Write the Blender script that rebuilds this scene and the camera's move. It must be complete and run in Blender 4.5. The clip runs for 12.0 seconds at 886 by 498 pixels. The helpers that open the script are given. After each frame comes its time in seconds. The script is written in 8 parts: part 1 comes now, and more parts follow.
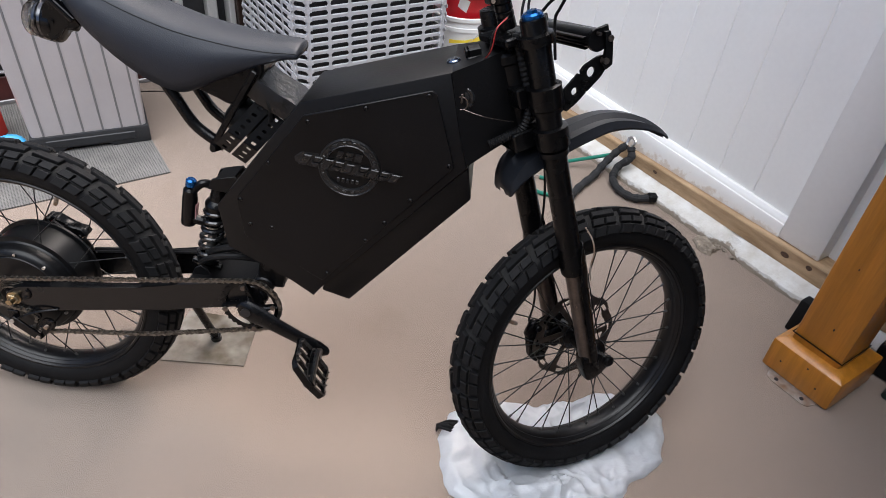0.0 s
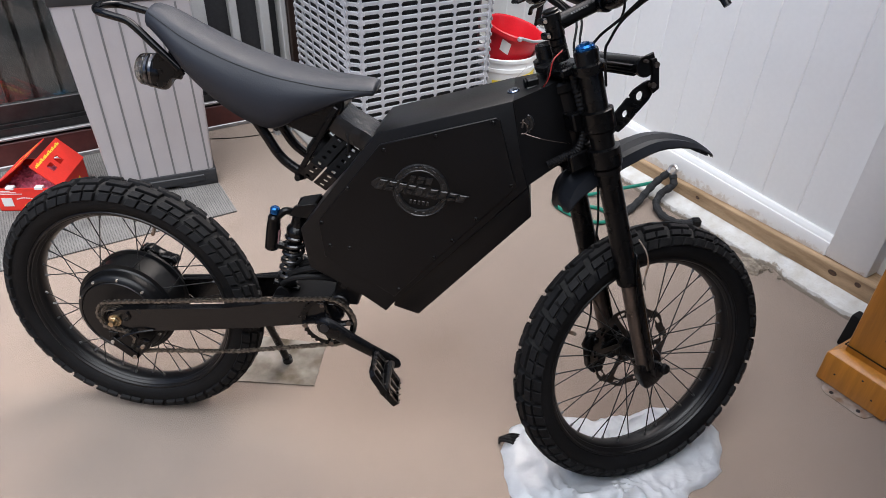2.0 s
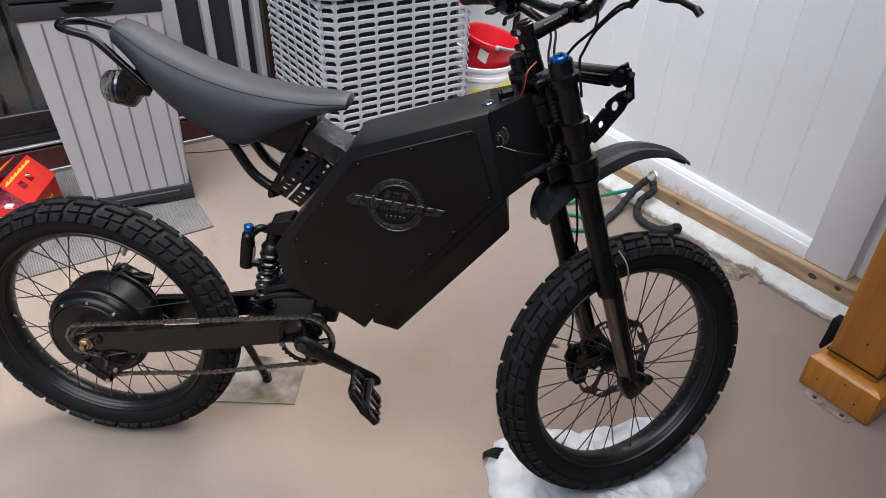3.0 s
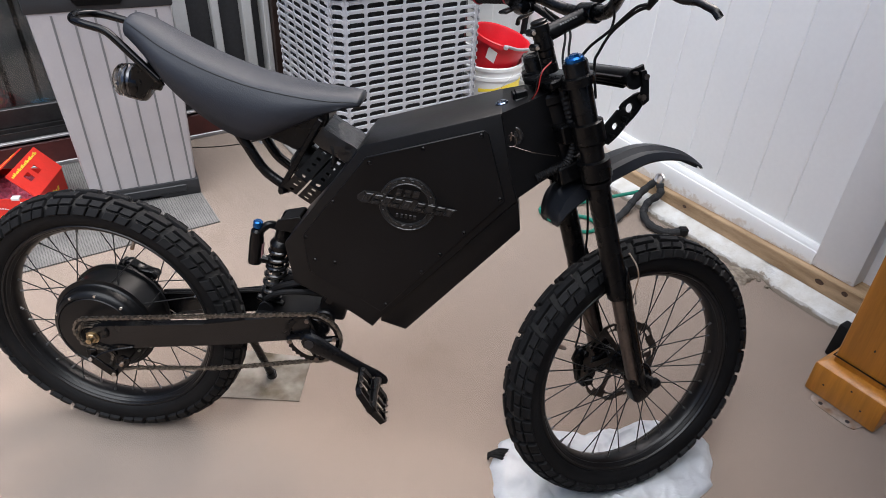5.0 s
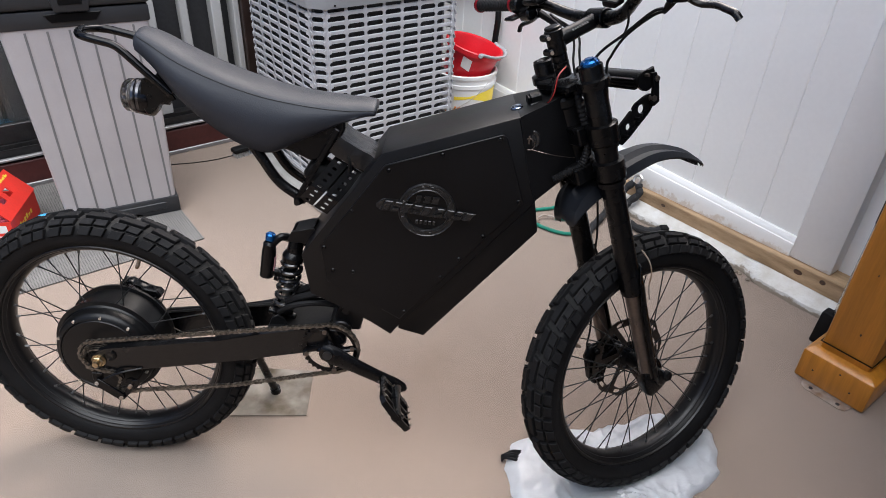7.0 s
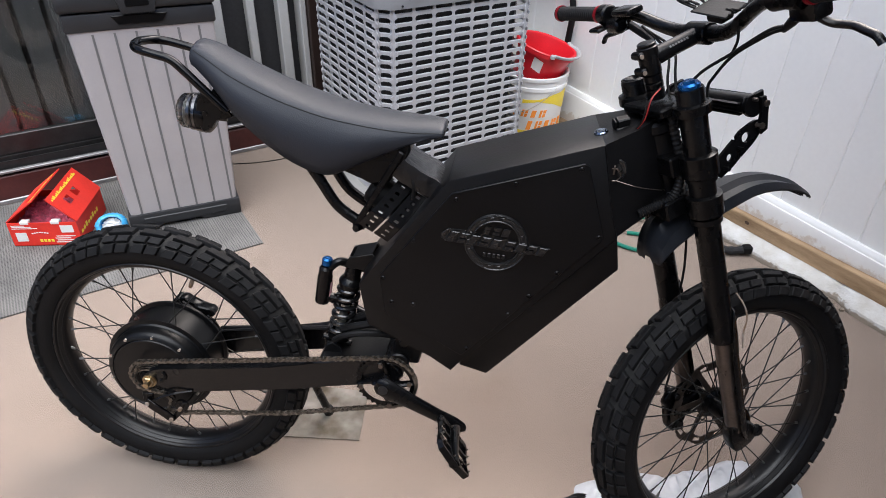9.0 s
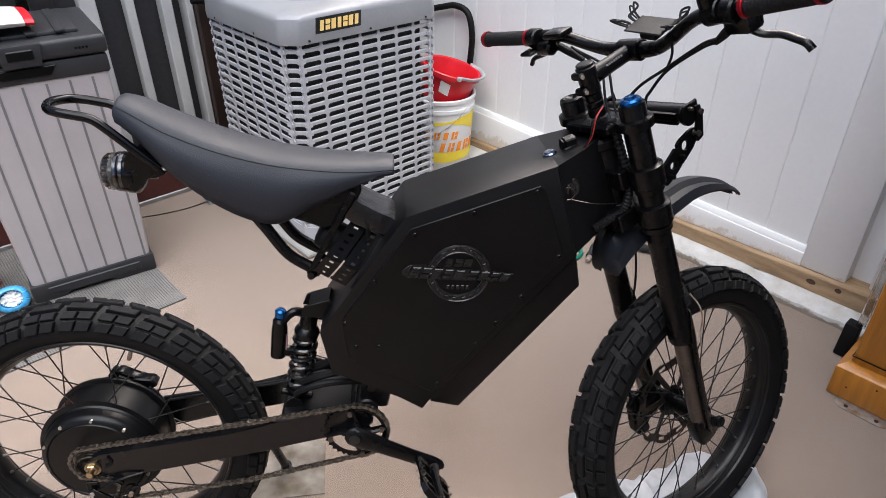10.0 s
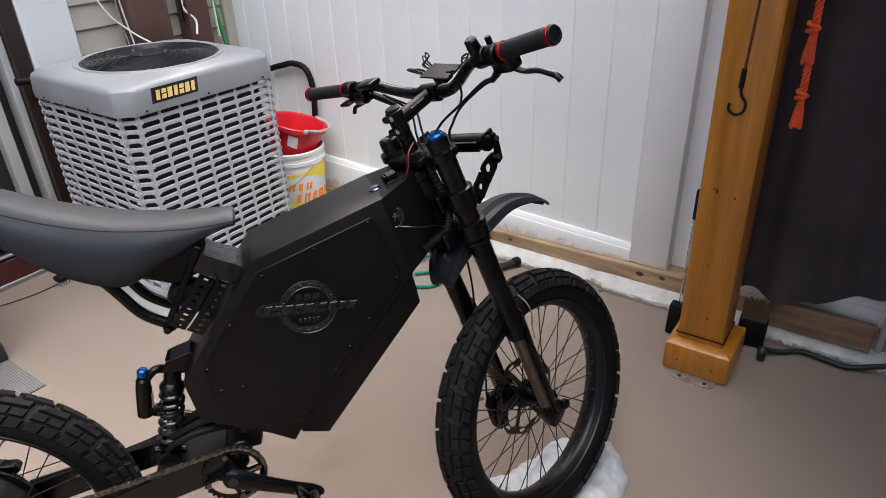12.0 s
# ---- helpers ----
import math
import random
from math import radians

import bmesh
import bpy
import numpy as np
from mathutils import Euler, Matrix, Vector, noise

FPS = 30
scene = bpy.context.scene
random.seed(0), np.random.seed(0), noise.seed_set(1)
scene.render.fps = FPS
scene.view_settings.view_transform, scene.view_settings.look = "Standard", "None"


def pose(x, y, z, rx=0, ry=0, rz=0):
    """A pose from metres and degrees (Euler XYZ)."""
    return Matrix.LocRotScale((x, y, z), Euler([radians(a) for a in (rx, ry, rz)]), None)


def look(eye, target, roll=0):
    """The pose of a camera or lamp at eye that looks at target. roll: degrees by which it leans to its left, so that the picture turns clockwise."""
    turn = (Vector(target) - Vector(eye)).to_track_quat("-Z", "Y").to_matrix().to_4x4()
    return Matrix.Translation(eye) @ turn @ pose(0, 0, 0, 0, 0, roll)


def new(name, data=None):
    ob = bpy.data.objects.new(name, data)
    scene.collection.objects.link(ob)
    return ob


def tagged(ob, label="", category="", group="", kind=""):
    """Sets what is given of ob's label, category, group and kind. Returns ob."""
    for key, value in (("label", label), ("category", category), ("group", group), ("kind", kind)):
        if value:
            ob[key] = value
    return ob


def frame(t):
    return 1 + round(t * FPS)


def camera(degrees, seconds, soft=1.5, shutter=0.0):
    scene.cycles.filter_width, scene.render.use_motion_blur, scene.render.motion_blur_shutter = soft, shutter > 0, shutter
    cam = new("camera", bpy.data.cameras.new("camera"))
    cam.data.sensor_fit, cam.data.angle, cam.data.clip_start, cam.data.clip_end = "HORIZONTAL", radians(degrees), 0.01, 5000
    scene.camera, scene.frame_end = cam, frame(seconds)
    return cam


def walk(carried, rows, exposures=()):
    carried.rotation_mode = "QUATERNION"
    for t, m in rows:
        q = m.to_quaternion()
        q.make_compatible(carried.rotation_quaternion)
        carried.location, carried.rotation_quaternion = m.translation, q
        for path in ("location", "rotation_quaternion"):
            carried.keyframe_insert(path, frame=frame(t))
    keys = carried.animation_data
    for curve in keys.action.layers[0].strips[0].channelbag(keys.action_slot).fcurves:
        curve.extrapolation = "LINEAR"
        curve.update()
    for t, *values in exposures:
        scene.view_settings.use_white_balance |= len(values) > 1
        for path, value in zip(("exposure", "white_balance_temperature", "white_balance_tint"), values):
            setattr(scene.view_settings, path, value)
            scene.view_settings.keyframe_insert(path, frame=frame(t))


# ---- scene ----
cam = camera(68.1, 12.0, soft=0.8)
PATH = [
    (0, (0.077, 0.057, 1.373), (0.032, 1.616, 0.121), 6.2),
    (0.5, (0.147, 0.043, 1.37), (-0.011, 1.616, 0.145), 4.7),
    (1, (0.094, -0.009, 1.386), (-0.027, 1.63, 0.246), 2.9),
    (1.5, (0.026, -0.068, 1.394), (-0.15, 1.552, 0.233), 1.7),
    (2, (0.031, -0.068, 1.391), (-0.138, 1.558, 0.238), 2.2),
    (2.5, (0.042, -0.048, 1.393), (-0.101, 1.59, 0.255), 1.8),
    (3, (0.042, -0.04, 1.392), (-0.083, 1.603, 0.258), 1.9),
    (3.2, (0.031, -0.036, 1.394), (-0.101, 1.604, 0.257), 1.8),
    (5, (0.024, -0.037, 1.39), (-0.104, 1.603, 0.253), 2.8),
    (5.5, (0.018, -0.028, 1.393), (-0.092, 1.615, 0.259), 1.9),
    (6, (-0.008, -0.028, 1.396), (-0.071, 1.629, 0.277), 2.1),
    (6.5, (-0.06, -0.04, 1.388), (-0.064, 1.628, 0.284), 2.1),
    (7, (-0.099, -0.061, 1.383), (-0.097, 1.605, 0.277), 2.9),
    (7.2, (-0.11, -0.061, 1.387), (-0.122, 1.597, 0.267), 2.7),
    (8.8, (-0.126, 0.048, 1.388), (-0.289, 1.678, 0.241), 1.3),
    (9, (-0.125, 0.074, 1.387), (-0.297, 1.711, 0.252), 1.5),
    (9.5, (-0.144, 0.136, 1.38), (-0.419, 1.761, 0.248), 0.3),
    (10, (-0.221, 0.104, 1.392), (-0.112, 1.786, 0.315), 0.1),
    (10.3, (-0.274, 0.066, 1.409), (0.063, 1.701, 0.307), 0.4),
    (10.5, (-0.253, 0.027, 1.403), (0.156, 1.656, 0.318), 1.0),
    (11, (-0.202, -0.043, 1.43), (0.298, 1.645, 0.48), 0.8),
    (11.5, (-0.178, -0.056, 1.435), (0.361, 1.645, 0.533), -0.2),
    (12, (-0.165, -0.036, 1.432), (0.308, 1.65, 0.466), -2.1),
]
EXPOSURE = [(0, 1.62, 6130, 9), (7.0, 1.62, 6130, 9), (9.0, 1.64, 6100, 9), (10.0, 1.64, 6200, 10), (12, 1.52, 6330, 9)]
walk(cam, [(t, look(eye, target, roll)) for t, eye, target, roll in PATH], EXPOSURE)
SKY, SUN, SUN_FROM = 0.15, 1.8, (0.0, -1.03, 2.4)

# ---- world and light ----
world = bpy.data.worlds.new("overcast_sky")
scene.world = world
world.use_nodes = True
wn = world.node_tree
sky = wn.nodes.new("ShaderNodeTexSky")
sky.sky_type = "NISHITA"
sky.sun_disc = False
sky.sun_elevation = radians(52)
sky.sun_rotation = radians(20)
sky.air_density = 0.6
sky.dust_density = 5.0
sky.ozone_density = 0.5
wn.links.new(sky.outputs[0], wn.nodes["Background"].inputs[0])
wn.nodes["Background"].inputs[1].default_value = SKY
sun_data = bpy.data.lights.new("sun", "SUN")
sun_data.energy = SUN
sun_data.angle = radians(60)
sun_data.color = (1.0, 0.972, 0.935)
sun = new("sun", sun_data)
sun.matrix_world = look(SUN_FROM, (0.0, 0.0, 0.0))


# ---- materials ----
def material(name, base, rough=0.5, metal=0.0, var=0.15, scale=8.0, fine=120.0, bump=0.15, depth=0.002, second=None, coat=0.0, spread=0.0, rvar=0.1, spec=0.5):
    """Two scales of tone, fine relief and uneven gloss; second is a stain colour; spread varies alike pieces."""
    m = bpy.data.materials.new(name)
    m.use_nodes = True
    t = m.node_tree
    b = t.nodes["Principled BSDF"]
    co = t.nodes.new("ShaderNodeTexCoord")
    big = t.nodes.new("ShaderNodeTexNoise")
    big.inputs["Scale"].default_value = scale
    big.inputs["Detail"].default_value = 6
    small = t.nodes.new("ShaderNodeTexNoise")
    small.inputs["Scale"].default_value = fine
    small.inputs["Detail"].default_value = 4
    for n in (big, small):
        t.links.new(co.outputs["Object"], n.inputs["Vector"])
    ramp = t.nodes.new("ShaderNodeValToRGB")
    lo = [c * (1 - var) for c in base]
    hi = [min(1, c * (1 + var)) for c in base]
    ramp.color_ramp.elements[0].position = 0.3
    ramp.color_ramp.elements[1].position = 0.7
    ramp.color_ramp.elements[0].color = (*(second or lo), 1)
    ramp.color_ramp.elements[1].color = (*hi, 1)
    t.links.new(big.outputs["Fac"], ramp.inputs["Fac"])
    mix = t.nodes.new("ShaderNodeMix")
    mix.data_type = "RGBA"
    mix.blend_type = "MULTIPLY"
    mix.inputs["Factor"].default_value = 1.0
    ramp2 = t.nodes.new("ShaderNodeValToRGB")
    ramp2.color_ramp.elements[0].position = 0.3
    ramp2.color_ramp.elements[1].position = 0.7
    ramp2.color_ramp.elements[0].color = (1 - var * 0.8,) * 3 + (1,)
    ramp2.color_ramp.elements[1].color = (1, 1, 1, 1)
    t.links.new(small.outputs["Fac"], ramp2.inputs["Fac"])
    t.links.new(ramp.outputs["Color"], mix.inputs["A"])
    t.links.new(ramp2.outputs["Color"], mix.inputs["B"])
    out = mix.outputs["Result"]
    if spread:
        info = t.nodes.new("ShaderNodeObjectInfo")
        hsv = t.nodes.new("ShaderNodeHueSaturation")
        mr = t.nodes.new("ShaderNodeMapRange")
        mr.inputs["To Min"].default_value = 1 - spread
        mr.inputs["To Max"].default_value = 1 + spread
        t.links.new(info.outputs["Random"], mr.inputs["Value"])
        t.links.new(mr.outputs["Result"], hsv.inputs["Value"])
        t.links.new(out, hsv.inputs["Color"])
        out = hsv.outputs["Color"]
    t.links.new(out, b.inputs["Base Color"])
    rr = t.nodes.new("ShaderNodeMapRange")
    rr.inputs["To Min"].default_value = max(0.02, rough - rvar)
    rr.inputs["To Max"].default_value = min(1, rough + rvar)
    t.links.new(big.outputs["Fac"], rr.inputs["Value"])
    t.links.new(rr.outputs["Result"], b.inputs["Roughness"])
    b.inputs["Metallic"].default_value = metal
    b.inputs["Specular IOR Level"].default_value = spec
    if coat:
        b.inputs["Coat Weight"].default_value = coat
        b.inputs["Coat Roughness"].default_value = 0.15
    if bump:
        bp = t.nodes.new("ShaderNodeBump")
        bp.inputs["Strength"].default_value = bump
        bp.inputs["Distance"].default_value = depth
        t.links.new(small.outputs["Fac"], bp.inputs["Height"])
        t.links.new(bp.outputs["Normal"], b.inputs["Normal"])
    return m


def stretched(m, factor):
    """Draws a material's noise out along z (wood grain, brushed metal)."""
    t = m.node_tree
    co = next(n for n in t.nodes if n.type == "TEX_COORD")
    mp = t.nodes.new("ShaderNodeMapping")
    mp.inputs["Scale"].default_value = factor
    t.links.new(co.outputs["Object"], mp.inputs["Vector"])
    for n in t.nodes:
        if n.type == "TEX_NOISE":
            t.links.new(mp.outputs["Vector"], n.inputs["Vector"])
    return m


def woven(m, pitch, strength, ways=("X", "Y")):
    """Adds a basket weave to a material: tone and relief of crossed threads."""
    t = m.node_tree
    p = t.nodes["Principled BSDF"]
    co = next(n for n in t.nodes if n.type == "TEX_COORD")
    waves = []
    for turn in ways:
        w = t.nodes.new("ShaderNodeTexWave")
        w.bands_direction = turn
        w.inputs["Scale"].default_value = 1 / pitch * 0.314
        w.inputs["Distortion"].default_value = 2.2
        w.inputs["Detail Scale"].default_value = 3
        t.links.new(co.outputs["Object"], w.inputs["Vector"])
        waves.append(w)
    mul = t.nodes.new("ShaderNodeMath")
    mul.operation = "MAXIMUM"
    for k, w in enumerate(waves):
        t.links.new(w.outputs["Fac"], mul.inputs[k])
    rp = t.nodes.new("ShaderNodeValToRGB")
    rp.color_ramp.elements[0].color = (1 - strength,) * 3 + (1,)
    rp.color_ramp.elements[1].color = (1.25, 1.25, 1.25, 1)
    t.links.new(mul.outputs[0], rp.inputs["Fac"])
    src = p.inputs["Base Color"].links[0].from_socket
    mx = t.nodes.new("ShaderNodeMix")
    mx.data_type, mx.blend_type = "RGBA", "MULTIPLY"
    mx.inputs["Factor"].default_value = 1
    t.links.new(src, mx.inputs["A"])
    t.links.new(rp.outputs["Color"], mx.inputs["B"])
    t.links.new(mx.outputs["Result"], p.inputs["Base Color"])
    return m


def glass(name, colour, rough=0.02, ior=1.45, alpha=None):
    m = bpy.data.materials.new(name)
    m.use_nodes = True
    b = m.node_tree.nodes["Principled BSDF"]
    b.inputs["Base Color"].default_value = (*colour, 1)
    b.inputs["Roughness"].default_value = rough
    b.inputs["IOR"].default_value = ior
    b.inputs["Transmission Weight"].default_value = 1.0
    if alpha is not None:
        b.inputs["Alpha"].default_value = alpha
    return m


def carpet_material():
    m = material("outdoor_carpet", (0.272, 0.217, 0.178), 0.95, var=0.07, scale=1.3, fine=900.0, bump=0.45, depth=0.002)
    t = m.node_tree
    b = t.nodes["Principled BSDF"]
    b.inputs["Specular IOR Level"].default_value = 0.15
    # flecks of the pile, and a few worn stains
    co = next(n for n in t.nodes if n.type == "TEX_COORD")
    src = b.inputs["Base Color"].links[0].from_socket
    fl = t.nodes.new("ShaderNodeTexNoise")
    fl.inputs["Scale"].default_value = 460
    fl.inputs["Detail"].default_value = 3
    fl.inputs["Roughness"].default_value = 0.8
    t.links.new(co.outputs["Object"], fl.inputs["Vector"])
    rp = t.nodes.new("ShaderNodeValToRGB")
    rp.color_ramp.elements[0].position, rp.color_ramp.elements[1].position = 0.42, 0.58
    rp.color_ramp.elements[0].color = (0.45, 0.435, 0.42, 1)
    rp.color_ramp.elements[1].color = (1.38, 1.38, 1.38, 1)
    t.links.new(fl.outputs["Fac"], rp.inputs["Fac"])
    mx = t.nodes.new("ShaderNodeMix")
    mx.data_type, mx.blend_type = "RGBA", "MULTIPLY"
    mx.inputs["Factor"].default_value = 1
    t.links.new(src, mx.inputs["A"])
    t.links.new(rp.outputs["Color"], mx.inputs["B"])
    st = t.nodes.new("ShaderNodeTexNoise")
    st.inputs["Scale"].default_value = 3.1
    st.inputs["Detail"].default_value = 8
    t.links.new(co.outputs["Object"], st.inputs["Vector"])
    rs = t.nodes.new("ShaderNodeValToRGB")
    rs.color_ramp.elements[0].position, rs.color_ramp.elements[1].position = 0.27, 0.36
    rs.color_ramp.elements[0].color = (0.91, 0.895, 0.88, 1)
    rs.color_ramp.elements[1].color = (1, 1, 1, 1)
    t.links.new(st.outputs["Fac"], rs.inputs["Fac"])
    m2 = t.nodes.new("ShaderNodeMix")
    m2.data_type, m2.blend_type = "RGBA", "MULTIPLY"
    m2.inputs["Factor"].default_value = 1
    t.links.new(mx.outputs["Result"], m2.inputs["A"])
    t.links.new(rs.outputs["Color"], m2.inputs["B"])
    # darker bluish-grey patch with a ragged edge
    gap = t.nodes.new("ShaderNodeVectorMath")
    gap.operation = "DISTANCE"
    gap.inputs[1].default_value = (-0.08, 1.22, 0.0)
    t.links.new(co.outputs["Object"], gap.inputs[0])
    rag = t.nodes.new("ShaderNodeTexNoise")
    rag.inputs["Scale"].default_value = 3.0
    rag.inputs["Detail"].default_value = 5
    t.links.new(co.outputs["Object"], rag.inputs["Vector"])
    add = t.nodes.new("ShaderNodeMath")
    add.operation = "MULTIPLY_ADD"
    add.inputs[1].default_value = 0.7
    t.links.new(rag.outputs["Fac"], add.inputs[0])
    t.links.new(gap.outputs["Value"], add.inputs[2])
    patch_mix = t.nodes.new("ShaderNodeMapRange")
    patch_mix.inputs["From Min"].default_value = 0.80
    patch_mix.inputs["From Max"].default_value = 0.45
    patch_mix.inputs["To Max"].default_value = 0.55
    t.links.new(add.outputs[0], patch_mix.inputs["Value"])
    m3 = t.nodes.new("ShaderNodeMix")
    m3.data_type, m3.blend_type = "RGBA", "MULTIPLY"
    t.links.new(patch_mix.outputs["Result"], m3.inputs["Factor"])
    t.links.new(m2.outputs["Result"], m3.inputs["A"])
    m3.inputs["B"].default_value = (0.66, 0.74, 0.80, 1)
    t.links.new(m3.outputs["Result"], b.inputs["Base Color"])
    return m


def worn(m, bare, edge, soft, scale, most):
    """Lets a bare or stained ground show in ragged patches along a thing's lower edge."""
    t = m.node_tree
    p = t.nodes["Principled BSDF"]
    co = next(n for n in t.nodes if n.type == "TEX_COORD")
    src = p.inputs["Base Color"].links[0].from_socket
    sep = t.nodes.new("ShaderNodeSeparateXYZ")
    t.links.new(co.outputs["Object"], sep.inputs[0])
    rag = t.nodes.new("ShaderNodeTexNoise")
    rag.inputs["Scale"].default_value = scale
    rag.inputs["Detail"].default_value = 7
    rag.inputs["Roughness"].default_value = 0.65
    t.links.new(co.outputs["Object"], rag.inputs["Vector"])
    off = t.nodes.new("ShaderNodeMath")
    off.operation = "MULTIPLY_ADD"
    off.inputs[1].default_value = -6 * soft
    t.links.new(rag.outputs["Fac"], off.inputs[0])
    t.links.new(sep.outputs["Z"], off.inputs[2])
    mask = t.nodes.new("ShaderNodeMapRange")
    mask.inputs["From Min"].default_value = edge - 3 * soft - soft * 0.4
    mask.inputs["From Max"].default_value = edge - 3 * soft + soft * 0.4
    mask.inputs["To Min"].default_value = most
    mask.inputs["To Max"].default_value = 0.0
    t.links.new(off.outputs[0], mask.inputs["Value"])
    mx = t.nodes.new("ShaderNodeMix")
    mx.data_type = "RGBA"
    t.links.new(mask.outputs["Result"], mx.inputs["Factor"])
    t.links.new(src, mx.inputs["A"])
    mx.inputs["B"].default_value = (*bare, 1)
    t.links.new(mx.outputs["Result"], p.inputs["Base Color"])
    return m


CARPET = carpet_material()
PVC = material("white_vinyl", (0.80, 0.798, 0.785), 0.38, var=0.03, scale=3, fine=60, bump=0.03, spread=0.012)
PVC_DIRTY = worn(material("stained_white_vinyl", (0.80, 0.795, 0.78), 0.42, var=0.03, scale=2.2, fine=60, bump=0.05), (0.50, 0.40, 0.30), 0.118, 0.022, 26.0, 0.55)
CURB = material("painted_concrete", (0.72, 0.715, 0.70), 0.8, var=0.06, scale=16, fine=90, bump=0.5, depth=0.004, second=(0.60, 0.57, 0.52))
KERB = worn(material("chipped_kerb_paint", (0.64, 0.635, 0.62), 0.75, var=0.05, scale=20, fine=120, bump=0.7, depth=0.004, second=(0.52, 0.49, 0.44)), (0.25, 0.21, 0.165), 0.014, 0.008, 34.0, 1.0)
ALU = material("worn_aluminium", (0.33, 0.32, 0.32), 0.42, 0.5, var=0.2, scale=14, fine=90, bump=0.15)
DIRTY = material("dirty_concrete", (0.30, 0.255, 0.20), 0.9, var=0.35, scale=35, fine=140, bump=0.9, depth=0.006, second=(0.13, 0.10, 0.075))
KNOT = material("dark_knot", (0.085, 0.045, 0.024), 0.8, var=0.5, scale=120, fine=300, bump=0.6)
TIMBER = stretched(material("weathered_timber", (0.42, 0.29, 0.17), 0.75, var=0.25, scale=5, fine=60, bump=0.4, second=(0.26, 0.165, 0.085)), (6, 1.0, 6))
HONEY = stretched(material("stained_pine", (0.42, 0.163, 0.014), 0.34, var=0.20, scale=7, fine=60, bump=0.08, coat=0.25), (6, 6, 0.35))
MAROON = material("maroon_paint", (0.075, 0.018, 0.016), 0.45, var=0.25, scale=9, fine=80, bump=0.1)
BROWN = material("brown_frame_paint", (0.026, 0.015, 0.012), 0.4, var=0.2, scale=9, bump=0.05)
BOXBROWN = material("brown_box_paint", (0.085, 0.040, 0.030), 0.55, var=0.15, scale=12, bump=0.1)
TRACK = material("dark_aluminium", (0.04, 0.038, 0.038), 0.4, 0.6, var=0.2, scale=20)
SIDING = material("beige_siding", (0.40, 0.365, 0.31), 0.55, var=0.06, scale=4, fine=70, bump=0.1)
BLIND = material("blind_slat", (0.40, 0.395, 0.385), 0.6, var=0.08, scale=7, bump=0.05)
# slats behind the glass carry the unlit room's shade in their colour
BLIND_SHADED = material("shaded_blind_slat", (0.035, 0.034, 0.034), 0.7, var=0.2, scale=7, bump=0.05, spread=0.3)
MESH_DARK = material("dark_insect_mesh", (0.018, 0.018, 0.020), 0.7, var=0.4, scale=60, fine=500, bump=0.5)
# the room's darkness is put into this near-black wall colour
ROOM_SHADE = material("unlit_room_shade", (0.02, 0.018, 0.018), 0.9, var=0.3)
GLASS_DARK = glass("window_glass", (0.75, 0.78, 0.8), 0.02)
MAT = woven(material("woven_doormat", (0.150, 0.142, 0.132), 0.95, var=0.25, scale=10, fine=300, bump=0.8, depth=0.003), 0.0085, 0.75)
RESIN = material("grey_resin", (0.375, 0.350, 0.350), 0.5, var=0.05, scale=6, fine=200, bump=0.08)
RESIN_DARK = material("charcoal_resin", (0.021, 0.0215, 0.0235), 0.5, var=0.15, scale=8, fine=200, bump=0.2, spec=0.4)
# darker copy of the resin, for the shade inside the bin's grooves
GROOVE = material("groove_shade_resin", (0.15, 0.145, 0.145), 0.6, var=0.05)
AC_GREY = material("ac_grey_enamel", (0.375, 0.377, 0.395), 0.4, 0.0, var=0.07, scale=7, fine=150, bump=0.05)
AC_COVER = material("ac_cover_enamel", (0.235, 0.24, 0.25), 0.36, 0.0, var=0.08, scale=5, fine=110, bump=0.05)
COIL = stretched(material("coil_fins", (0.03, 0.032, 0.036), 0.5, 0.4, var=0.4, scale=40, fine=400, bump=0.6), (1, 1, 0.1))
BOARD = material("white_trim_paint", (0.60, 0.615, 0.63), 0.5, var=0.05, scale=5, fine=80, bump=0.08)
CONCRETE = material("grey_concrete", (0.27, 0.26, 0.245), 0.9, var=0.15, scale=12, fine=120, bump=0.6, depth=0.003)
BLACKWIRE = material("black_wire", (0.015, 0.015, 0.017), 0.35, 0.3, var=0.2)
PLATE_BLACK = material("badge_black", (0.012, 0.012, 0.012), 0.3, var=0.1)
FAN_GREY = material("fan_grey", (0.055, 0.058, 0.065), 0.5, var=0.25, scale=14)
GOLD = material("badge_gold", (0.78, 0.55, 0.20), 0.4, var=0.05)
WHITE_PLASTIC = material("white_bucket_plastic", (0.76, 0.76, 0.75), 0.4, var=0.04, scale=9)
YELLOW = material("yellow_print", (0.85, 0.66, 0.05), 0.45, var=0.08)
ORANGE = material("orange_print", (0.85, 0.27, 0.03), 0.45, var=0.08)
RED = material("red_bucket_plastic", (0.60, 0.012, 0.022), 0.32, var=0.1, scale=6)
CLEARTUBE = glass("clear_plastic", (0.80, 0.78, 0.75), 0.12)
GREYPLAST = material("grey_handle_plastic", (0.40, 0.40, 0.41), 0.45, var=0.1)
CARD_RED = material("red_cardboard", (0.70, 0.030, 0.018), 0.5, var=0.1, scale=12, bump=0.05)
PINK = material("pink_tissue", (0.74, 0.15, 0.24), 0.6, var=0.3, scale=30)
BLUE = material("blue_film", (0.06, 0.36, 0.66), 0.35, var=0.15, scale=25, bump=0.3)
PAPER = material("paper_label", (0.72, 0.71, 0.69), 0.6, var=0.05)
FABRIC = material("grey_curtain_fabric", (0.066, 0.057, 0.063), 0.88, var=0.25, scale=3, fine=500, bump=0.3, spec=0.1)
